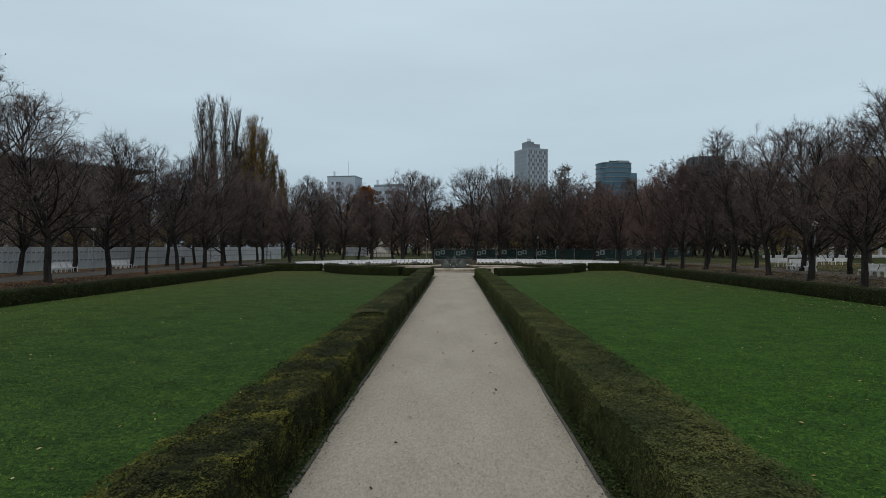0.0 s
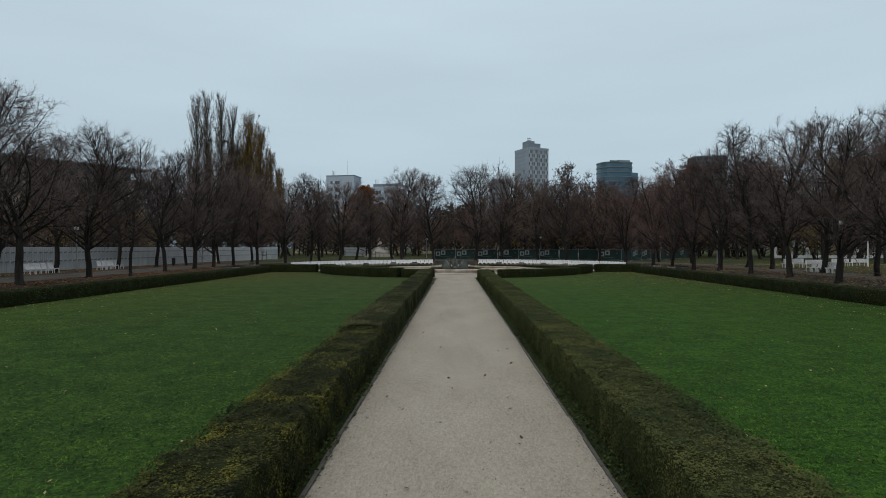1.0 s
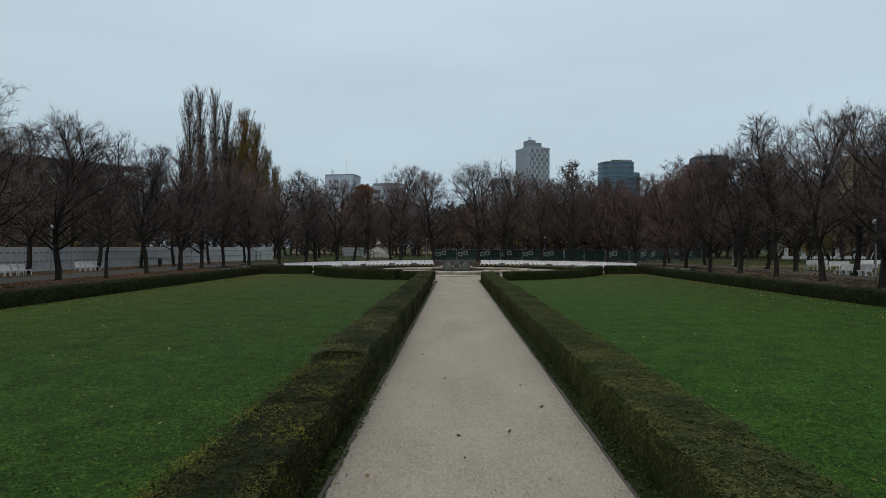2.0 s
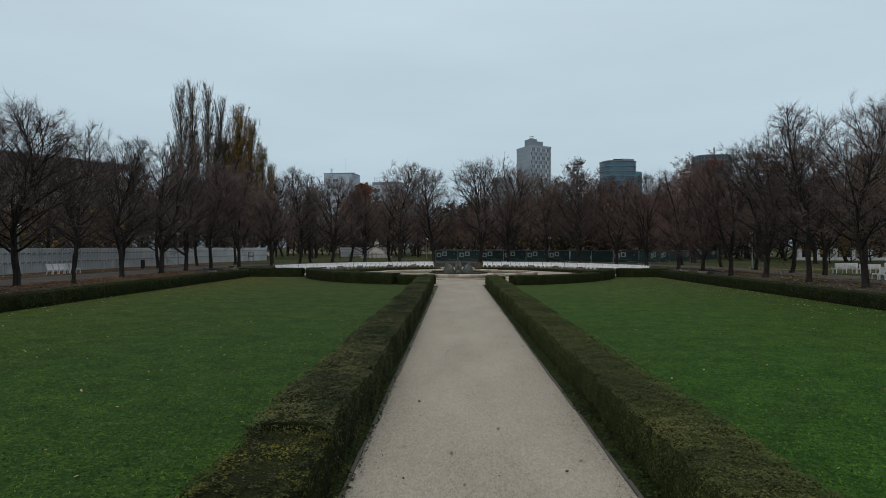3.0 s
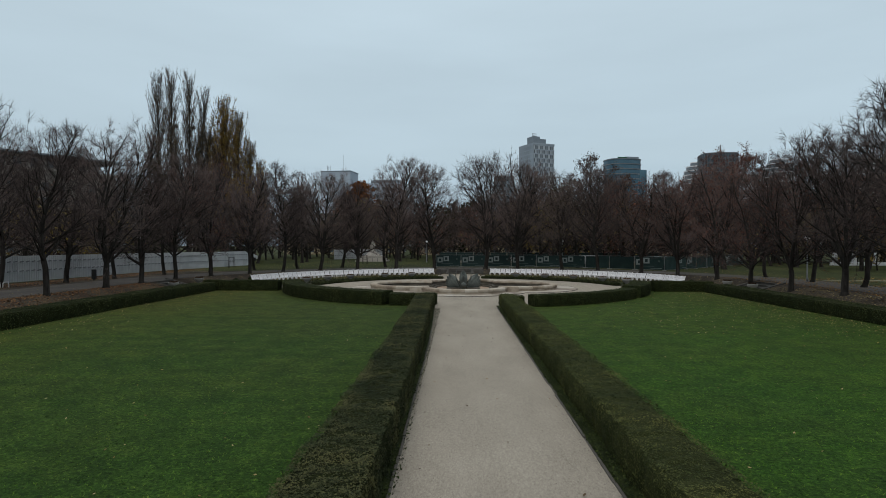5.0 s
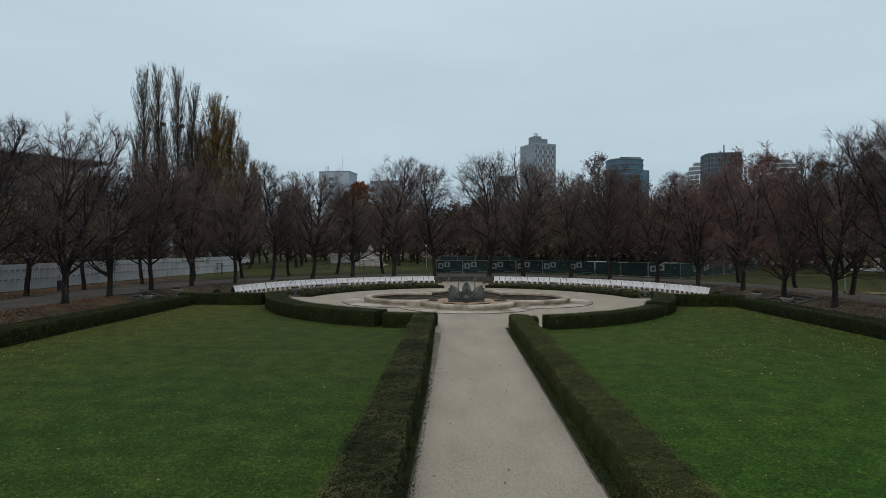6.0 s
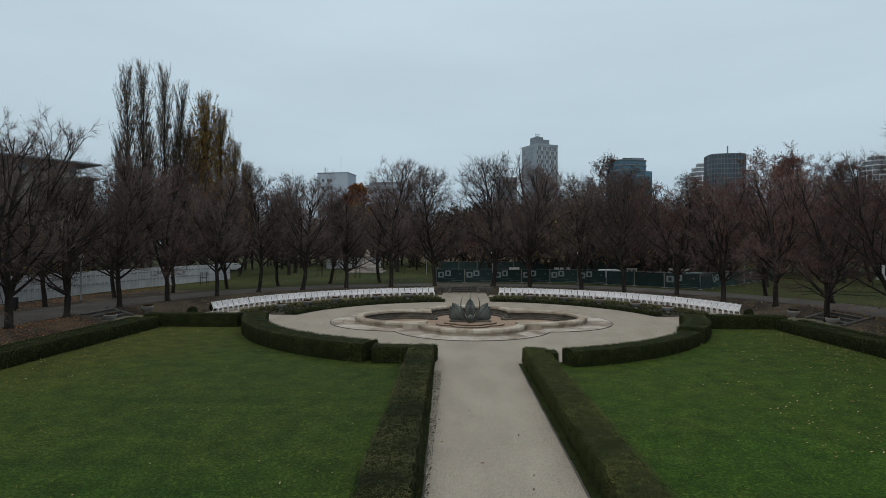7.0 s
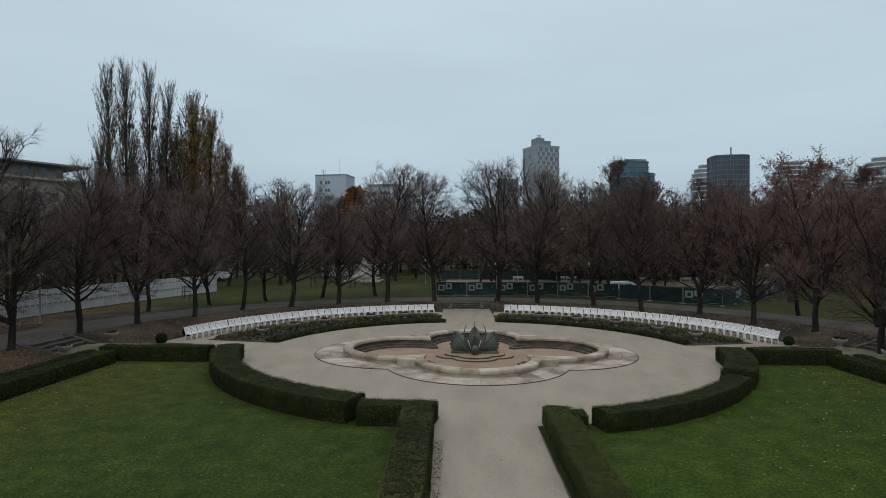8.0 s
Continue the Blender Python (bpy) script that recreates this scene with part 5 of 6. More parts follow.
part("basin_floor", slab(lobes(2.7, low=3.9, **BASIN), -0.5, -0.22), M_POOL, fountain, "dry reddish brown basin floor")
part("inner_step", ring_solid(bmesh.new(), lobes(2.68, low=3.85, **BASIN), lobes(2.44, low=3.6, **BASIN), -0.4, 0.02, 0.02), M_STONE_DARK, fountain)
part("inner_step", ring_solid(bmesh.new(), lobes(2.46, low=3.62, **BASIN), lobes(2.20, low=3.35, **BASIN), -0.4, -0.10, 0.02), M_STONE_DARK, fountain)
for sx in (-1, 1):
    for sy in (-1, 1):
        bm = bmesh.new()
        turn = Matrix.Translation((sx * 3.72, sy * 3.84, 0))
        box(bm, -0.5, 0.5, -0.36, 0.36, 0.0, 0.425, 0.03, turn)
        part("pier", bm, M_STONE, fountain, "square stone block where the lobes meet")
# stepped plinth
def rosette(r, n=96):
    return [(math.cos(math.tau * k / n) * r * (0.9 + 0.3 * abs(math.cos(2 * math.tau * k / n)) ** 0.7), math.sin(math.tau * k / n) * r * 0.78 * (0.9 + 0.3 * abs(math.cos(2 * math.tau * k / n)) ** 0.7)) for k in range(n)]


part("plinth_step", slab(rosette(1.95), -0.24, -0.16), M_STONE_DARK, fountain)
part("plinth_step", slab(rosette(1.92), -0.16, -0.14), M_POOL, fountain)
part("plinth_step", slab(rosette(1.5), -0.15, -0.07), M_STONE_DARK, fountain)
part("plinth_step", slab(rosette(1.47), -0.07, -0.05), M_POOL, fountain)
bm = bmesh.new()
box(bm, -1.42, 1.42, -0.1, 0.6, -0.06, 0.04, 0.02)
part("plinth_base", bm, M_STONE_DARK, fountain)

sculpture = thing("fountain_sculpture", "patinated bronze lotus of pointed petals and curved spikes", "sculpture", at=(FX, FY, -0.05))
sculpture.scale = (1.04, 1.04, 1.02)


def petal(length, width, bend, thick=0.05):
    """A pointed keeled blade along +z."""
    bm = bmesh.new()
    rows = []
    for k in range(9):
        f = k / 8
        w = width * math.sin(math.pi * (0.10 + 0.90 * f ** 1.25)) ** 0.75 + 0.004
        y = bend * f * f
        z = length * f
        rows.append([bm.verts.new((-w, y + 0.02, z)), bm.verts.new((-w * 0.5, y - thick * 0.7, z)), bm.verts.new((0, y - thick * 1.6, z)), bm.verts.new((w * 0.5, y - thick * 0.7, z)), bm.verts.new((w, y + 0.02, z)), bm.verts.new((0, y + thick, z))])
    for a, b in zip(rows, rows[1:]):
        for j in range(6):
            bm.faces.new((a[j], a[(j + 1) % 6], b[(j + 1) % 6], b[j]))
    bm.faces.new(rows[0][::-1])
    bm.faces.new(rows[-1])
    return bm


def place_part(ob, m):
    ob.matrix_local = m
    return ob


place_part(part("petal", petal(1.5, 0.33, 0.15, 0.10), M_BRONZE, sculpture), pose(0, 0.25, 0.05, -4, 0, 0))
place_part(part("petal", petal(1.05, 0.27, -0.05, 0.12), M_BRONZE, sculpture), pose(0, 0.0, 0.1, 6, 0, 0))
for sx in (-1, 1):
    for k, (ln, wd, tilt) in enumerate(((1.48, 0.30, 36), (1.40, 0.29, 47), (1.32, 0.27, 58), (1.25, 0.25, 69), (1.15, 0.21, 80))):
        place_part(part("petal", petal(ln, wd, 0.1, 0.05), M_BRONZE, sculpture), pose(sx * 0.30, 0.20 + 0.07 * k, 0.08, 0, 0, 0) @ Matrix.Rotation(radians(sx * tilt), 4, "Y") @ Matrix.Rotation(radians(sx * -18), 4, "Z"))
    pts = [Vector((sx * (0.20 + 0.46 * math.sin(f * 2.35) - 0.06 * f), 0.05 - 0.2 * math.sin(f * 2.6), 0.12 + 1.62 * f)) for f in [j / 10 for j in range(11)]]
    part("spike", tube(bmesh.new(), pts, [0.062 * (1 - f / 10) ** 0.7 + 0.008 for f in range(11)], 7), M_BRONZE, sculpture, "curved horn-like bronze spike", smooth=True)
pts = [Vector((0, 0.12 + 0.02 * j, 0.6 + 0.128 * j)) for j in range(11)]
part("spike", tube(bmesh.new(), pts, [0.075 * (1 - j / 10) + 0.008 for j in range(11)], 7), M_BRONZE, sculpture, smooth=True)
bm = bmesh.new()
lathe(bm, [(0.10, -0.1), (0.17, 0.0), (0.19, 0.12), (0.15, 0.22), (0.17, 0.26), (0.12, 0.36), (0.03, 0.44)], 14)
place_part(part("spout", bm, M_BRONZE, sculpture, "scaly bronze bud spout", smooth=True), pose(0, -0.34, 0.12, 48, 0, 0) @ Matrix.Scale(1.35, 4))


# ---- stone bowls, steps ----
def stone_bowl():
    root = thing("stone_bowl", "shallow round stone planter bowl in the bed", "planter", "stone bowls in the beds")
    bm = bmesh.new()
    lathe(bm, [(0.20, 0.0), (0.17, 0.05), (0.14, 0.10), (0.30, 0.2), (0.42, 0.33), (0.45, 0.42), (0.46, 0.45), (0.41, 0.46), (0.38, 0.42)], 20)
    part("bowl", bm, M_CONCRETE, root, smooth=True)
    brng = random.Random(2)
    vs, fs = [], []
    for _ in range(90):
        a, r = brng.uniform(0, math.tau), 0.36 * brng.random() ** 0.5
        c = Vector((r * math.cos(a), r * math.sin(a), 0.44 + brng.uniform(0, 0.12)))
        t = Vector((brng.gauss(0, 1), brng.gauss(0, 1), brng.gauss(0, 0.5))).normalized() * 0.06
        q = t.orthogonal().normalized() * 0.04
        k = len(vs)
        vs.extend((c - t, c + q, c + t, c - q))
        fs.append((k, k + 1, k + 2, k + 3))
    link_mesh("planting", vs, fs, M_DRY, root, "withered brown plants")
    bm = bmesh.new()
    lathe(bm, [(0.1, 0.40), (0.39, 0.43), (0.2, 0.45)], 16)
    part("soil", bm, M_SOIL, root)
    return root


bowl = stone_bowl()
bowl.matrix_basis = pose(CX + 16.3 * math.cos(radians(158)), CY + 16.3 * math.sin(radians(158)), 0.02)
for a, r in ((147, 16.4), (136, 16.6), (121, 16.8), (110, 17.0), (69, 16.6), (57, 16.2), (45, 16.2), (31, 15.9), (19, 16.0)):
    copy_thing(bowl, pose(CX + r * math.cos(radians(a)), CY + r * math.sin(radians(a)), 0.02, 0, 0, a))
for x, y in ((-24.3, 63.7), (-24.0, 67.7), (23.2, 67.7), (23.3, 63.7)):
    c = copy_thing(bowl, pose(x, y, ground_height(x, y) - 0.03, 0, 0, x * 9))
    c.scale = (0.92, 0.92, 1.15)
    tagged(c, "large stone urn with withered plants beside the steps", group="urns at the side steps")


def stair(name, label, width, n, rise, tread):
    """Steps that climb along +y from the origin, with cheek stones."""
    root = thing(name, label, "steps")
    for k in range(n):
        bm = bmesh.new()
        box(bm, -width / 2, width / 2, k * tread + 0.05, (k + 1) * tread + 0.3, -0.1, (k + 1) * rise - 0.055, 0.008)
        part("riser", bm, M_STEP, root)
        bm = bmesh.new()
        box(bm, -width / 2, width / 2, k * tread, (k + 1) * tread + 0.05, (k + 1) * rise - 0.05, (k + 1) * rise, 0.010)
        part("step", bm, M_STEP, root)
    for sx in (-1, 1):
        bm = bmesh.new()
        x0, x1 = sorted((sx * width / 2, sx * (width / 2 + 0.35)))
        vs = [bm.verts.new(p) for p in ((x0, -0.45, -0.1), (x1, -0.45, -0.1), (x1, n * tread + 0.3, -0.1), (x0, n * tread + 0.3, -0.1), (x0, -0.45, 0.10), (x1, -0.45, 0.10), (x1, n * tread + 0.3, n * rise + 0.12), (x0, n * tread + 0.3, n * rise + 0.12))]
        for f in ((0, 1, 2, 3), (4, 5, 6, 7), (0, 1, 5, 4), (1, 2, 6, 5), (2, 3, 7, 6), (3, 0, 4, 7)):
            bm.faces.new([vs[i] for i in f])
        bmesh.ops.recalc_face_normals(bm, faces=bm.faces)
        bmesh.ops.bevel(bm, geom=bm.edges[:], offset=0.015, segments=1, affect="EDGES")
        part("cheek_stone", bm, M_STEP, root)
    return root


centre_steps = stair("stone_steps", "three grey stone steps up to the asphalt walk", 2.9, 3, 0.185, 0.38)
centre_steps.matrix_basis = pose(-0.28, 88.75, 0.01)
side_steps = stair("stone_steps", "broad grey stone steps between sloping cheek stones", 3.5, 3, 0.185, 0.42)
side_steps.matrix_basis = pose(-25.15, 65.2, 0.01, 0, 0, 90)
copy_thing(side_steps, pose(24.1, 65.2, 0.01, 0, 0, -90))
for x in (-2.95, 2.4):
    bm = bmesh.new()
    box(bm, x - 0.28, x + 0.28, 88.2, 88.8, 0, 0.62, 0.03)
    pier = thing("stone_pier", "square weathered stone pier beside the steps", "pier", "piers by the steps")
    part("pier_block", bm, M_STEP, pier)
for x0, x1 in ((-2.67, -1.95), (1.4, 2.12)):
    tagged(strip_box("retaining_wall", x0, x1, 88.86, 90.1, 0.0, TERRACE + 0.03, M_STEP, "low grey retaining wall beside the steps", "wall"))
sheet("side_pavement", [[(-25.15, 63.1), (-20.9, 63.1), (-19.9, 67.3), (-25.15, 67.3)], [(19.4, 63.1), (24.1, 63.1), (24.1, 67.3), (19.4, 67.3)]], 0.016, M_GRAVEL2, "mossy gravel landing below the side steps", "pavement")


def ball_bush(x, y, r, seed):
    brng = random.Random(seed)
    root = thing("round_bush", "small clipped ball of dark evergreen bush", "bush", "clipped ball bushes", at=(x, y, ground_height(x, y)))
    bm = bmesh.new()
    bmesh.ops.create_icosphere(bm, subdivisions=3, radius=r * 0.9)
    for v in bm.verts:
        v.co *= 1 + 0.12 * noise.noise(v.co * 6)
        v.co.z += r * 0.82
    part("body", bm, M_HEDGE, root)
    vs, fs = [], []
    for _ in range(900):
        d = Vector((brng.gauss(0, 1), brng.gauss(0, 1), brng.gauss(0, 1))).normalized()
        c = d * r * brng.uniform(0.88, 1.05) + Vector((0, 0, r * 0.82))
        t = d.cross(Vector((brng.gauss(0, 1), brng.gauss(0, 1), brng.gauss(0, 1)))).normalized() * 0.04
        q = (d.cross(t).normalized() + d * 0.4) * 0.025
        k = len(vs)
        vs.extend((c - t, c + q, c + t, c - q))
        fs.append((k, k + 1, k + 2, k + 3))
    tagged(link_mesh("leaves", vs, fs, M_EVERGREEN, root), kind="stuff")


ball_bush(-20.6, 67.6, 0.36, 1)
ball_bush(20.2, 68.1, 0.32, 2)
ball_bush(-20.3, 70.6, 0.36, 3)


# ---- fences ----
def hoarding_panel():
    """White sheet-metal site fence: a ribbed sheet with two rows of added dark dash bars and a post."""
    root = thing("site_fence_panel", "white sheet metal site fence panel with rows of dark wavy dashes", "fence", "white site fence")
    prof = []
    n = 10
    for k in range(n):
        x = k * 2.4 / n
        prof += [(x, 0.0), (x + 0.15, 0.0), (x + 0.17, -0.025), (x + 0.22, -0.025)]
    prof.append((2.39, 0.0))
    vs = [(x, y, z) for x, y in prof for z in (0.02, 2.15)]
    vs += [(x, y + 0.006, z) for x, y in prof for z in (0.02, 2.15)]
    m = len(prof)
    fs = [(2 * k, 2 * k + 2, 2 * k + 3, 2 * k + 1) for k in range(m - 1)] + [(2 * m + 2 * k, 2 * m + 2 * k + 1, 2 * m + 2 * k + 3, 2 * m + 2 * k + 2) for k in range(m - 1)]
    fs += [(2 * k + 1, 2 * k + 3, 2 * m + 2 * k + 3, 2 * m + 2 * k + 1) for k in range(m - 1)]
    link_mesh("sheet", vs, fs, M_HOARD, root)
    bm = bmesh.new()
    box(bm, -0.04, 0.04, 0.01, 0.09, -0.1, 2.2, 0.005)
    part("post", bm, M_GREY, root)
    # Raised grey bars added to stand for the sheet's dark wavy dashes.
    for z, dep in ((1.62, 0.05), (0.86, 0.06)):
        for k in range(4):
            bm = bmesh.new()
            x = 0.12 + k * 0.6
            vs = [bm.verts.new(p) for p in ((x, -0.03, z), (x + 0.36, -0.03, z + 0.05), (x + 0.36, -0.03, z + 0.13), (x, -0.03, z + 0.08), (x, -0.03 - dep, z - 0.01), (x + 0.36, -0.03 - dep, z + 0.04), (x + 0.36, -0.035, z + 0.13), (x, -0.035, z + 0.08))]
            for f in ((0, 1, 2, 3), (4, 5, 6, 7), (0, 1, 5, 4), (1, 2, 6, 5), (2, 3, 7, 6), (3, 0, 4, 7)):
                bm.faces.new([vs[i] for i in f])
            part("dash_bar", bm, M_DASH, root)
    return root


def along_line(points, step):
    """Poses at even steps along a line of points, with x along the line."""
    out = []
    for (x0, y0), (x1, y1) in zip(points, points[1:]):
        ln = math.hypot(x1 - x0, y1 - y0)
        n = max(1, round(ln / step))
        a = math.degrees(math.atan2(y1 - y0, x1 - x0))
        for k in range(n):
            f = k / n
            out.append((x0 + (x1 - x0) * f, y0 + (y1 - y0) * f, a, ln / n / step))
    return out


hoard = hoarding_panel()
row = along_line([(-37.3, 16.0), (-36.6, 60.0), (-36.0, 80.0), (-34.6, 92.0), (-32.2, 103.0)], 2.4) + along_line([(-27.0, 138.0), (-18.0, 152.0)], 2.4)
frng = random.Random(4)
for k, (x, y, a, f) in enumerate(row):
    m = pose(x, y, TERRACE, frng.gauss(0, 0.6), frng.gauss(0, 0.3), a)
    if k == 0:
        hoard.matrix_basis = m
        c = hoard
    else:
        c = copy_thing(hoard, m)
    c.scale = (f, 1, 1)


def tarp_panel(logo):
    """A mesh fence panel hung with printed dark green tarpaulin."""
    root = thing("tarp_fence_panel", "dark green tarpaulin fence panel with a faded white print" if logo else "plain dark green tarpaulin site fence panel", "fence", "green site fence")
    vs, fs = [], []
    nx, nz = 14, 6
    for j in range(nz + 1):
        for i in range(nx + 1):
            x, z = 0.06 + 3.3 * i / nx, 0.12 + 1.72 * j / nz
            vs.append((x, -0.03 + 0.035 * noise.noise(Vector((x * 1.3, z * 1.1, 4.0 if logo else 9.0))), z))
    back = len(vs)
    vs += [(x, y + 0.008, z) for x, y, z in vs]
    for j in range(nz):
        for i in range(nx):
            a = j * (nx + 1) + i
            fs.append((a, a + 1, a + nx + 2, a + nx + 1))
            fs.append((back + a, back + a + nx + 1, back + a + nx + 2, back + a + 1))
    link_mesh("tarpaulin", vs, fs, M_TARP, root, smooth=True)
    for x in (0.0, 3.42):
        bm = bmesh.new()
        tube(bm, [Vector((x, 0.02, 0.0)), Vector((x, 0.02, 1.95))], 0.022, 8)
        part("frame_post", bm, M_GREY, root)
    for z in (0.1, 1.92):
        bm = bmesh.new()
        tube(bm, [Vector((0.0, 0.02, z)), Vector((3.42, 0.02, z))], 0.018, 8)
        part("frame_rail", bm, M_GREY, root)
    bm = bmesh.new()
    box(bm, -0.32, 0.28, -0.12, 0.14, 0.0, 0.12, 0.02)
    part("concrete_foot", bm, M_CONCRETE, root)
    if logo:
        # an abstract mark of two plain framed squares, and a thin line of unreadable print
        for x, z in ((0.20, 0.74), (1.04, 0.94)):
            bm = bmesh.new()
            for n, (dx, dz, w, h) in enumerate(((0.0, 0.0, 0.72, 0.19), (0.0, 0.60, 0.72, 0.19), (0.0, 0.0, 0.20, 0.79), (0.52, 0.0, 0.20, 0.79))):
                box(bm, x + dx, x + dx + w, -0.082 - 0.002 * n, -0.066, z + dz, z + dz + h)
            part("print_mark", bm, M_LOGO, root, "faded white square mark")
        bm = bmesh.new()
        box(bm, 0.74, 2.3, -0.08, -0.068, 0.52, 0.61)
        part("print_line", bm, M_LOGO_DIM, root, "line of small unreadable print")
        bm = bmesh.new()
        lathe(bm, [(0.13, -0.006), (0.13, 0.006)], 12)
        place_crest = part("print_crest", bm, M_LOGO_DIM, root)
        place_crest.matrix_local = pose(2.86, -0.074, 1.28, 90, 0, 0)
        bm = bmesh.new()
        box(bm, 1.9, 3.2, -0.08, -0.068, 0.26, 0.31)
        part("print_line", bm, M_LOGO, root)
    return root


tarp = [tarp_panel(True), tarp_panel(False)]
placed = [False, False]
line = along_line([(-3.6, 96.8), (10.6, 97.2)], 3.46) + along_line([(10.6, 97.2), (13.9, 96.2), (16.8, 94.1), (19.4, 91.7), (21.9, 89.2), (24.6, 86.4)], 3.46) + along_line([(24.6, 86.4), (31.2, 93.0), (46.0, 110.0)], 3.46) + along_line([(-3.6, 103.7), (-3.6, 96.8)], 3.46) + along_line([(-4.0, 131.0), (40.0, 131.0)], 3.46)
PLAIN = {6, 7, 9, 12, 13, 15, 17}
for k, (x, y, a, f) in enumerate(line):
    kind = 1 if k in PLAIN or k > 18 else 0
    m = pose(x, y, TERRACE + 0.01, frng.gauss(0, 1.2), 0, a)
    if placed[kind]:
        c = copy_thing(tarp[kind], m)
    else:
        c, placed[kind] = tarp[kind], True
        c.matrix_basis = m
    c.scale = (f, 1, 0.9)
sheet("work_yard", [[(-3, 116), (44, 116), (56, 130.5), (-3, 130.5)]], TERRACE + 0.016, M_YARD, "pale trodden gravel yard behind the green fence", "yard")
sheet("dug_soil", [[(23, 107.5), (46, 107.5), (47, 115.8), (23, 115.8)]], TERRACE + 0.02, M_DUG, "orange-brown dug earth of the building site", "soil")
lawn_walk = sheet("lawn_walk", [[(31.5, 66.6), (90, 66.6), (90, 68.2), (31.5, 68.2)]], TERRACE + 0.014, M_GRAVEL2, "pale path across the side lawn", "path")


# ---- lamps and posts ----
def park_lamp(height=4.2):
    root = thing("park_lamp", "slim grey park lamp post with a small round head", "street lamp", "park lamps")
    bm = bmesh.new()
    lathe(bm, [(0.10, 0.0), (0.10, 0.25), (0.06, 0.3), (0.045, height - 0.1), (0.05, height)], 10)
    part("pole", bm, M_GREY, root, smooth=True)
    bm = bmesh.new()
    lathe(bm, [(0.05, height), (0.2, height + 0.05), (0.22, height + 0.16), (0.12, height + 0.3), (0.03, height + 0.34)], 14)
    part("lamp_head", bm, M_WHITE, root, "frosted white lamp head", smooth=True)
    return root


lamp = park_lamp(3.6)
lamp.matrix_basis = pose(-32.6, 49.8, TERRACE)
for x, y in ((27.2, 43.0), (29.6, 66.8), (-31.4, 71.2), (3.6, 99.8), (33.5, 95.0), (-6.0, 118.0), (14.6, 99.2)):
    copy_thing(lamp, pose(x, y, TERRACE))
bin_post = thing("bollard_bin", "narrow dark metal litter bin beside the walk", "bin", at=(-32.0, 65.2, TERRACE))
bm = bmesh.new()
box(bm, -0.16, 0.16, -0.13, 0.13, 0.12, 0.95, 0.03)
part("bin_body", bm, M_DARK, bin_post)
bm = bmesh.new()
box(bm, -0.05, 0.05, -0.05, 0.05, 0.0, 0.2, 0.01)
part("foot", bm, M_DARK, bin_post)
pole = thing("marker_pole", "plain white pole on the side lawn", "pole", at=(43.0, 62.0, TERRACE))
part("pole", lathe(bmesh.new(), [(0.06, 0), (0.05, 2.6), (0.02, 2.65)], 10), M_WHITE, pole)


def frame_stand(x, y, turn):
    """Timber support frame of a young tree."""
    root = thing("tree_stake_frame", "thin timber stake frame round a young tree", "tree stake", "stake frames", at=(x, y, TERRACE), turn=turn)
    for sx in (-0.35, 0.35):
        for sy in (-0.35, 0.35):
            bm = bmesh.new()
            tube(bm, [Vector((sx, sy, 0)), Vector((sx * 0.9, sy * 0.9, 1.5))], 0.03, 6)
            part("stake", bm, M_BARK, root)
    for z in (0.8, 1.35):
        bm = bmesh.new()
        box(bm, -0.37, 0.37, -0.36, -0.32, z, z + 0.06)
        part("rail", bm, M_BARK, root)


frame_stand(-31.0, 92.5, 10)
frame_stand(-22.0, 112.0, 30)
frame_stand(-15.5, 108.0, 0)

# ---- monument beyond the grass: one plain pale mass on a stepped base ----
bm = bmesh.new()
for k, (h0, h1, w) in enumerate(((0, 0.3, 3.0), (0.3, 0.7, 2.5), (0.7, 1.1, 1.9))):
    box(bm, -w, w, -w * 0.7, w * 0.7, h0, h1, 0.04)
lathe(bm, [(1.5, 1.1), (1.2, 1.5), (0.7, 1.9), (0.45, 2.4), (0.55, 2.9), (0.4, 3.4), (0.2, 3.9), (0.05, 4.2)], 12)
for v in bm.verts:
    if v.co.z > 1.15:
        v.co.x += 0.25 * noise.noise(v.co * 1.7)
        v.co.y += 0.25 * noise.noise(v.co * 1.9 + Vector((3, 1, 2)))
monument = part("monument", bm, M_PLASTER, None)
monument.matrix_basis = pose(-16.6, 124.0, TERRACE)
tagged(monument, "pale stone monument on a stepped base across the lawn", "monument")
rail = thing("low_railing", "low dark railing round the monument", "railing")
for k in range(14):
    bm = bmesh.new()
    tube(bm, [Vector((-21.5 + k * 0.9, 120.5, TERRACE)), Vector((-21.5 + k * 0.9, 120.5, TERRACE + 0.8))], 0.03, 6)
    part("rail_post", bm, M_DARK, rail)
bm = bmesh.new()
tube(bm, [Vector((-21.5, 120.5, TERRACE + 0.78)), Vector((-9.8, 120.5, TERRACE + 0.78))], 0.03, 6)
part("top_rail", bm, M_DARK, rail)


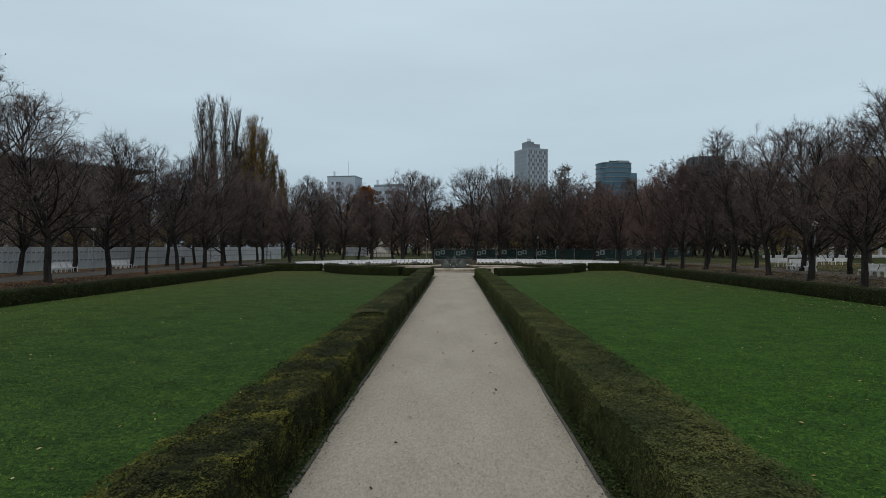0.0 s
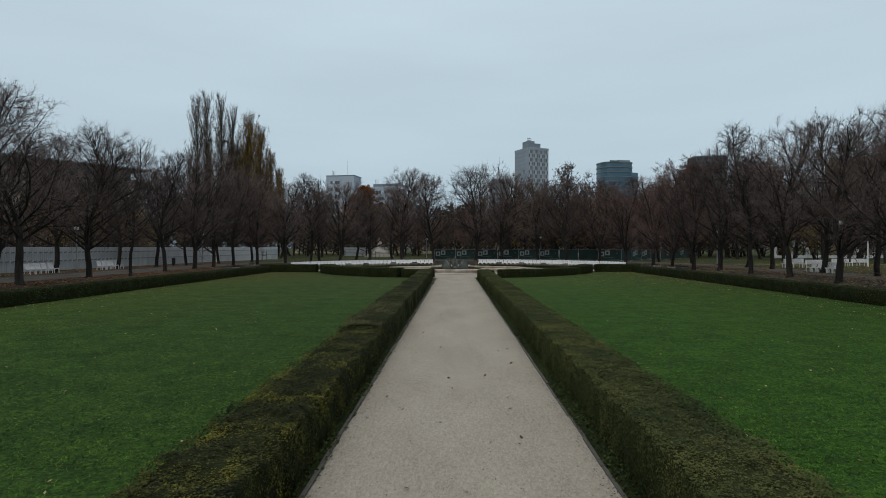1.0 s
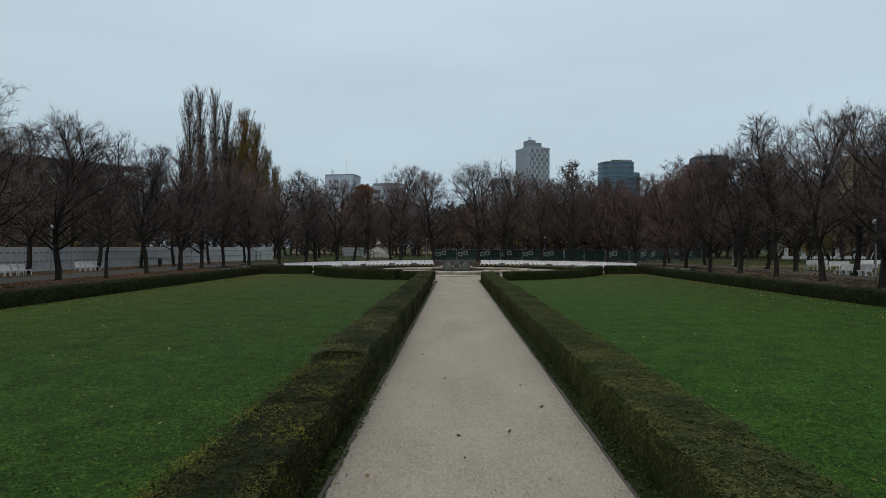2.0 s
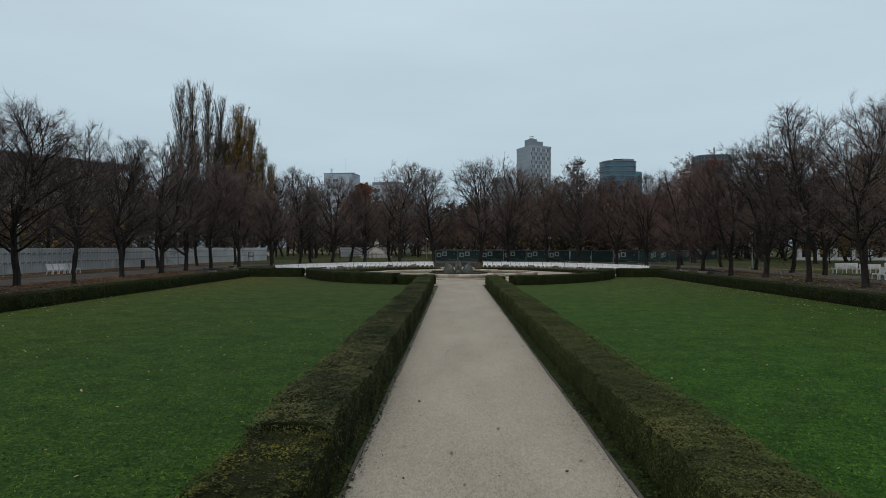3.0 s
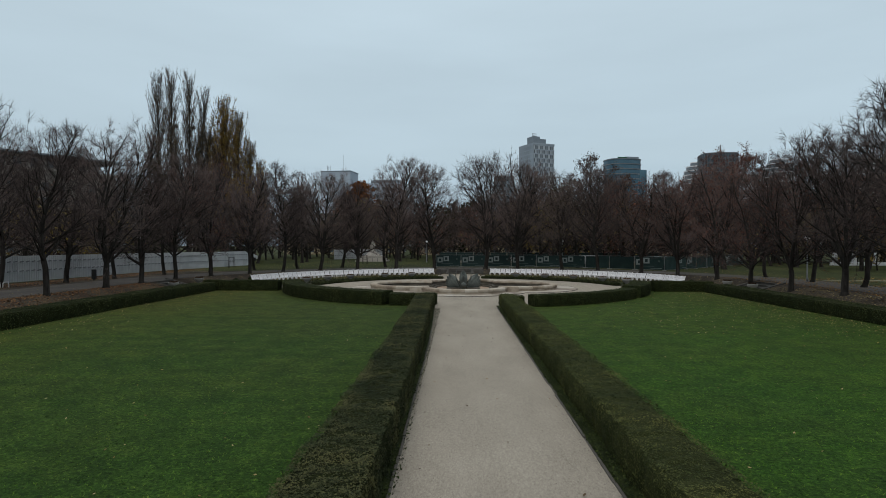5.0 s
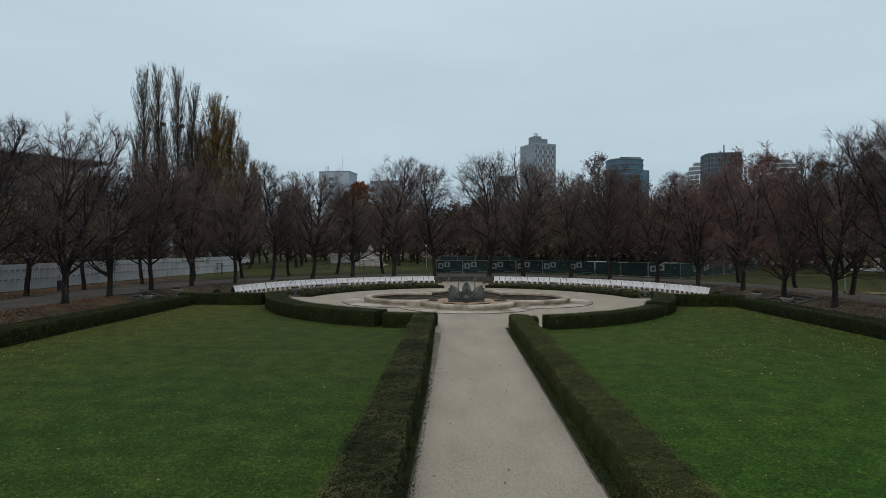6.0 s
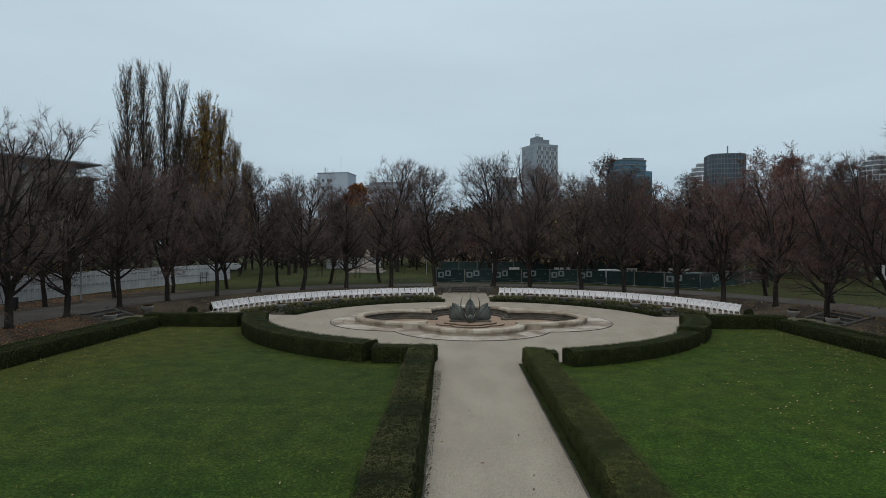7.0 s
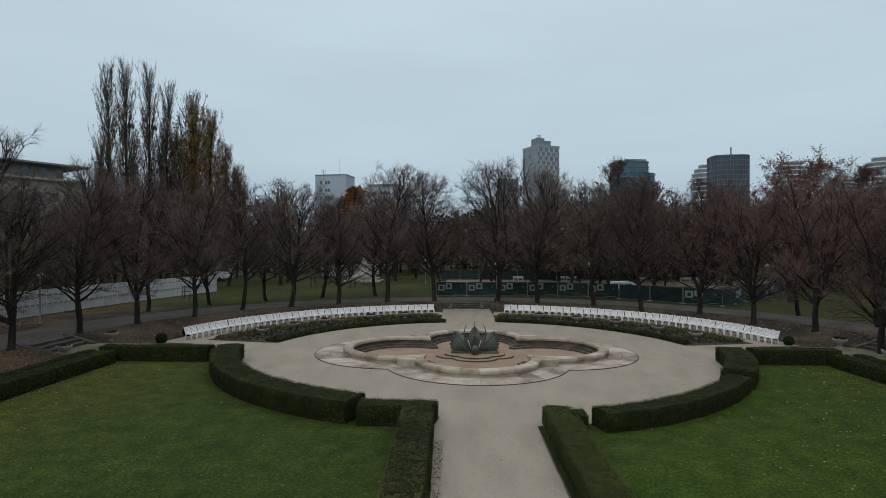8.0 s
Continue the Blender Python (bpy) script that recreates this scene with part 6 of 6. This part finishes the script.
# ---- vehicles behind the fence ----
def van(x, y, turn, paint, label, length=4.9, height=2.0):
    root = thing("van", label, "van", at=(x, y, TERRACE + 0.02), turn=turn)
    bm = bmesh.new()
    side = [(-length / 2, 0.35), (length / 2, 0.35), (length / 2, 0.95), (length / 2 - 0.7, 1.15), (length / 2 - 1.4, height), (-length / 2 + 0.1, height), (-length / 2, height - 0.15)]
    a = [bm.verts.new((px, -0.9, pz)) for px, pz in side]
    b = [bm.verts.new((px, 0.9, pz)) for px, pz in side]
    bm.faces.new(a)
    bm.faces.new(b[::-1])
    for k in range(len(side)):
        bm.faces.new((a[k], b[k], b[(k + 1) % len(side)], a[(k + 1) % len(side)]))
    bmesh.ops.recalc_face_normals(bm, faces=bm.faces)
    bmesh.ops.bevel(bm, geom=bm.edges[:], offset=0.06, segments=2, affect="EDGES")
    part("body", bm, paint, root)
    for sy in (-1, 1):
        bm = bmesh.new()
        y0, y1 = sorted((sy * 0.9, sy * 0.915))
        box(bm, length / 2 - 2.2, length / 2 - 1.35, y0, y1, 1.2, height - 0.2, 0.004)
        part("side_window", bm, M_GLASS, root)
    for wx in (-length / 2 + 0.9, length / 2 - 0.9):
        for sy in (-0.86, 0.86):
            bm = bmesh.new()
            lathe(bm, [(0.3, -0.11), (0.34, -0.08), (0.34, 0.08), (0.3, 0.11)], 16)
            w = part("wheel", bm, M_RUBBER, root)
            w.matrix_local = pose(wx, sy, 0.34, 90, 0, 0)
    return root


van(19.4, 100.9, 8, M_CARPAINT, "white delivery van parked behind the green fence", 3.9, 1.55)
van(26.6, 91.8, 35, M_TEAL, "teal van standing behind the green fence", 4.4, 1.6)
van(-41.5, 126.0, 70, M_CARPAINT, "pale car parked beyond the fence", 4.2, 1.5)


# ---- buildings round the park ----
def block(bm, w, d, h, z=0.0):
    return box(bm, -w / 2, w / 2, -d / 2, d / 2, z, z + h)


def window_grid(root, face, w, d, z0, floor, floors, cols, ww, wh, material, margin=1.0, skip=None, name="window", mesh_store={}):
    """Panes set 6 cm proud on one face: 'front' (-y), 'left' (-x) or 'right' (+x)."""
    span = (w if face == "front" else d) - 2 * margin
    key = (ww, wh, material.name)
    if key not in mesh_store:
        bm = bmesh.new()
        box(bm, -ww / 2, ww / 2, -0.06, 0.04, -wh / 2, wh / 2, 0.02)
        me = bpy.data.meshes.new("pane")
        bm.to_mesh(me)
        bm.free()
        me.materials.append(material)
        mesh_store[key] = me
    for r in range(floors):
        for c in range(cols):
            if skip and skip(r, c):
                continue
            ob = new(name, mesh_store[key])
            ob.parent = root
            u = -span / 2 + span * (c + 0.5) / cols
            z = z0 + floor * (r + 0.5)
            if face == "front":
                ob.matrix_local = pose(u, -d / 2, z)
            elif face == "left":
                ob.matrix_local = pose(-w / 2, u, z, 0, 0, -90)
            else:
                ob.matrix_local = pose(w / 2, u, z, 0, 0, 90)


tower = thing("tower_block", "tall grey tower block with a chequered window facade", "building", at=(53.9, 400.0, 0), turn=25)
TW, TD, TH = 16.6, 17.6, 71.3
part("wall", block(bmesh.new(), TW, TD, TH), M_TOWER, tower)
FLOOR = 2.82
for r in range(24):
    z = TH - 1.2 - FLOOR * (r + 0.5)
    bm = bmesh.new()
    box(bm, -TW / 2 - 0.05, TW / 2 + 0.05, -TD / 2 - 0.16, -TD / 2, z + FLOOR / 2 - 0.28, z + FLOOR / 2 + 0.12)
    part("floor_edge", bm, M_TOWER, tower)
window_grid(tower, "front", TW, TD, TH - 1.2 - 24 * FLOOR, FLOOR, 24, 8, 1.62, 2.25, M_TOWERWIN, 0.35)
bm = bmesh.new()
box(bm, -0.25, 0.25, -0.22, 0.02, -1.2, 1.2)
fin = bpy.data.meshes.new("facade_fin")
bm.to_mesh(fin)
bm.free()
fin.materials.append(M_PALEFIN)
for r in range(24):
    for c in range(8):
        ob = new("facade_fin", fin)
        ob.parent = tower
        ob.matrix_local = pose(-TW / 2 + 0.35 + (TW - 0.7) * (c + 0.5) / 8 + (0.55 if (r + c) % 2 else -0.45), -TD / 2, TH - 1.2 - FLOOR * (r + 0.5))
window_grid(tower, "left", TW, TD, TH - 1.2 - 24 * FLOOR, FLOOR, 24, 12, 0.42, 2.1, M_TOWERSIDE, 0.6)
for x0, x1, y0, y1, z1 in ((-8.0, -2.6, -8.2, -1.0, 4.7), (-2.6, 2.6, -7.6, -1.0, 3.4)):
    bm = bmesh.new()
    box(bm, x0, x1, y0, y1, TH, TH + z1, 0.1)
    part("penthouse", bm, M_TOWERSIDE, tower)
bm = bmesh.new()
box(bm, -TW / 2 - 0.1, TW / 2 + 0.1, -TD / 2 - 0.25, TD / 2 + 0.1, TH - 0.9, TH + 0.25)
part("parapet", bm, M_TOWER, tower)
for k in range(4):
    bm = bmesh.new()
    tube(bm, [Vector((-6.2 + k * 0.9, -5, TH + 4.0)), Vector((-6.2 + k * 0.9, -5, TH + 7.4 - (k % 2) * 0.6))], 0.13, 6)
    part("antenna", bm, M_GREY, tower)
for z in (5.6, 7.0):
    bm = bmesh.new()
    tube(bm, [Vector((-6.4, -5, TH + z)), Vector((-3.3, -5, TH + z))], 0.13, 6)
    part("antenna_bar", bm, M_GREY, tower)

hospital = thing("office_block", "pale blue-grey office block with a strip of windows", "building", at=(-55.2, 280.0, 0), turn=-9)
part("wall", block(bmesh.new(), 14.2, 11.0, 37.6), M_PALEBLUE, hospital)
for r in range(8):
    for c, pane in enumerate((M_GLASS, M_PALEPANE, M_GLASS, M_GLASS)):
        bm = bmesh.new()
        box(bm, -0.52, 0.52, -0.05, 0.04, -0.72, 0.72, 0.02)
        part("window", bm, pane, hospital).matrix_local = pose(-4.4 + 1.2 * c, -5.5, 34.4 - 3.3 * r)
bm = bmesh.new()
box(bm, -7.25, 7.25, -5.65, 5.65, 37.6, 37.95)
part("parapet", bm, M_FACADE_DK, hospital)
for x, top in ((-5.4, 40.9), (-4.7, 40.5), (-4.0, 40.7), (2.6, 45.5)):
    bm = bmesh.new()
    tube(bm, [Vector((x, -2, 37.6)), Vector((x, -2, top))], 0.10 if top < 42 else 0.05, 6)
    part("antenna", bm, M_GREY, hospital)
wing = thing("office_wing", "lower pale grey office wing with ribbon windows", "building", at=(-37.2, 288.0, 0), turn=-14)
part("wall", block(bmesh.new(), 22.0, 11.0, 33.2), M_PALEBLUE, wing)
for r in range(7):
    for c in range(14):
        bm = bmesh.new()
        box(bm, -0.62, 0.62, -0.05, 0.04, -0.75, 0.75, 0.02)
        part("window", bm, M_PALEPANE if (r * 5 + c * 3) % 4 == 0 else M_GLASS, wing).matrix_local = pose(-9.9 + 1.52 * c, -5.5, 30.4 - 3.3 * r)
bm = bmesh.new()
box(bm, -3, 11.0, -4.6, 5.0, 33.2, 34.6)
part("roof_storey", bm, M_FACADE_DK, wing)
for x in (-2.4, -1.7, -1.1):
    bm = bmesh.new()
    tube(bm, [Vector((x, -3, 34.0)), Vector((x, -3, 37.2))], 0.09, 6)
    part("antenna", bm, M_GREY, wing)


def rounded(w, d, n=40, power=4.0):
    out = []
    for k in range(n):
        a = math.tau * k / n
        c, s = math.cos(a), math.sin(a)
        r = (abs(c / (w / 2)) ** power + abs(s / (d / 2)) ** power) ** (-1 / power)
        out.append((r * c, r * s))
    return out


def prism(outline, z0, z1, taper=1.0):
    bm = bmesh.new()
    lo = [bm.verts.new((x, y, z0)) for x, y in outline]
    hi = [bm.verts.new((x * taper, y * taper, z1)) for x, y in outline]
    n = len(outline)
    for k in range(n):
        bm.faces.new((lo[k], lo[(k + 1) % n], hi[(k + 1) % n], hi[k]))
    bm.faces.new(hi)
    bm.faces.new(lo[::-1])
    return bm


def banded_tower(name, label, x, y, w, d, h, floors, glass, band_mat, power, turn, ribs=0, dome=0, low=20.0):
    root = thing(name, label, "building", at=(x, y, 0), turn=turn)
    part("glass_body", prism(rounded(w, d, 48, power), 0, h - dome * 3.4), glass, root)
    fl = (h - low) / floors
    for k in range(floors + 1):
        z = low + fl * k
        over = max(0.0, z - (h - dome * 3.4)) / 3.4
        sc = 1.0 if not dome else max(0.45, 1 - 0.05 * over ** 2)
        part("floor_band", prism(rounded((w + 0.6) * sc, (d + 0.6) * sc, 48, power), z - 0.4, z + 0.35), band_mat, root)
        if dome and over > 0:
            part("glass_body", prism(rounded(w * sc, d * sc, 48, power), z - fl, z), glass, root)
    for k in range(ribs):
        a = math.tau * k / ribs
        px, py = rounded(w + 0.7, d + 0.7, ribs, power)[k]
        bm = bmesh.new()
        tube(bm, [Vector((px, py, low)), Vector((px, py, h - dome * 3.4))], 0.22, 4)
        part("rib", bm, band_mat, root)
    return root


glass_office = banded_tower("glass_office", "blue-green curved glass office tower", 121.0, 432.0, 25.0, 20.0, 66.0, 13, M_BLUEGLASS, M_MULLION, 3.0, 12, 0)
part("shoulder", prism(rounded(9.0, 16.0, 24, 4.0), 0, 58.5), M_BLUEGLASS, glass_office).matrix_local = pose(11.5, -1.0, 0)
part("roof_plant", box(bmesh.new(), 0.0, 10.0, -6.0, 4.0, 66.0, 68.2, 0.1), M_TOWERSIDE, glass_office)
part("roof_sign", box(bmesh.new(), -8, -1, -9.0, -8.6, 66.4, 67.3), M_SIGN, glass_office, "small dark green roof sign")
round_office = banded_tower("round_office", "dark glass office tower with a framed roof edge", 195.0, 442.0, 24.6, 22.0, 71.6, 15, M_DUSKGLASS, M_MULLION, 4.0, -8, 40)
part("mast", tube(bmesh.new(), [Vector((2, 0, 71)), Vector((2, 0, 79))], 0.5, 6), M_GREY, round_office)
banded_tower("white_round_tower", "white-banded tower with a rounded top", 211.0, 512.0, 24.0, 22.0, 76.0, 15, M_SILVERGLASS, M_WHITE, 2.4, 0, 18, 3)
banded_tower("white_round_tower", "white-banded tower with a rounded top", 280.0, 512.0, 24.0, 23.0, 78.4, 15, M_SILVERGLASS, M_WHITE, 2.4, 10, 18, 3)
banded_tower("white_round_tower", "white-banded tower with a rounded top", 356.5, 512.0, 26.0, 24.0, 82.0, 15, M_SILVERGLASS, M_WHITE, 2.4, 20, 18, 3)
slab_block = thing("slab_block", "white slab block of flats with balcony bands", "building", at=(357.0, 552.0, 0), turn=20)
part("wall", block(bmesh.new(), 36.0, 14.0, 70.0), M_FACADE, slab_block)
for k in range(18):
    bm = bmesh.new()
    box(bm, -17, 17, -7.4, -7.0, 8 + 3.4 * k, 9.8 + 3.4 * k)
    part("window_band", bm, M_GLASS, slab_block)
dim_block = thing("plain_block", "plain slate-grey block beyond the trees", "building", at=(29.5, 372.0, 0), turn=0)
part("wall", block(bmesh.new(), 12.0, 12.0, 47.0), M_FACADE_DK, dim_block)
window_grid(dim_block, "front", 12.0, 12.0, 3, 3.6, 12, 5, 1.4, 1.6, M_GLASS, 0.8)

# villa with a wide flat eave beyond the white fence
villa = thing("apartment_house", "grey plastered apartment house with a wide flat eave", "building", at=(-86.5, 157.0, 0), turn=57.5)
bm = bmesh.new()
box(bm, -50.0, 0, 0, 14, 0, 20.6)
part("wall", bm, M_PLASTER, villa)
bm = bmesh.new()
box(bm, -50.0, 0.9, -0.9, 14.6, 20.6, 21.1, 0.05)
part("cornice", bm, M_PLASTER, villa)
bm = bmesh.new()
box(bm, -50.0, -3.0, 2.0, 13, 21.1, 24.0)
part("top_storey", bm, M_PLASTER, villa)
bm = bmesh.new()
box(bm, -50.0, 1.2, -1.2, 15, 24.0, 24.45, 0.08)
part("roof", bm, M_FACADE_DK, villa, "flat overhanging eave")
vw = bpy.data.meshes.new("pane")
bm = bmesh.new()
box(bm, -0.75, 0.75, -0.05, 0.05, -0.95, 0.95, 0.02)
bm.to_mesh(vw)
bm.free()
vw.materials.append(M_GLASS)
for r in range(6):
    for c in range(14):
        ob = new("window", vw)
        ob.parent = villa
        ob.matrix_local = pose(-2.2 - 3.3 * c - (1.5 if r == 5 else 0), 0.0 if r < 5 else 2.0, 3.0 + 3.5 * r if r < 5 else 22.6)
for r in range(5):
    for c in range(4):
        ob = new("window", vw)
        ob.parent = villa
        ob.matrix_local = pose(0.0, 2.0 + 3.3 * c, 3.0 + 3.5 * r, 0, 0, 90)

# ochre street fronts seen between trunks
for x, y, w, h, t, lab in ((8, 205, 44, 7, 3, "long ochre street front behind the trees"), (58, 200, 40, 7.5, -4, "pale ochre street front behind the trees"), (-40, 215, 40, 7, 0, "weathered ochre street front behind the trees")):
    front = thing("street_house", lab, "building", at=(x, y, 0), turn=t)
    part("wall", block(bmesh.new(), w, 12, h), M_OCHRE, front)
    window_grid(front, "front", w, 12, 0.6, 3.3, 2, 11, 1.3, 1.9, M_GLASS, 1.5)
    bm = bmesh.new()
    a = [bm.verts.new(p) for p in ((-w / 2 - 0.5, -6.6, h), (w / 2 + 0.5, -6.6, h), (w / 2 + 0.5, 0, h + 2.0), (-w / 2 - 0.5, 0, h + 2.0), (-w / 2 - 0.5, 6.6, h), (w / 2 + 0.5, 6.6, h))]
    for f in ((0, 1, 2, 3), (3, 2, 5, 4), (0, 3, 4), (1, 5, 2), (0, 4, 5, 1)):
        bm.faces.new([a[i] for i in f])
    part("roof", bm, M_ROOF, front)
terrace_house = thing("apartment_house", "tall ochre apartment house behind the side lawn", "building", at=(103.5, 119.0, 0), turn=-30)
part("wall", block(bmesh.new(), 46, 14, 21.5), M_OCHRE, terrace_house)
window_grid(terrace_house, "front", 46, 14, 1.0, 4.0, 5, 13, 1.6, 2.2, M_PALEWIN, 1.5)
window_grid(terrace_house, "left", 46, 14, 1.0, 4.0, 5, 4, 1.6, 2.2, M_PALEWIN, 1.0)
# white pillared wall on the far side of the lawn
pillars = thing("pillared_wall", "low white wall with tall square pillars", "wall")
bm = bmesh.new()
box(bm, 58, 86, 106.9, 107.2, TERRACE, TERRACE + 0.5, 0.02)
part("low_wall", bm, M_HOARD, pillars)
for k in range(10):
    bm = bmesh.new()
    x = 58.5 + k * 3.0
    box(bm, x, x + 0.5, 106.8, 107.3, TERRACE, TERRACE + 2.0, 0.03)
    part("pillar", bm, M_HOARD, pillars)
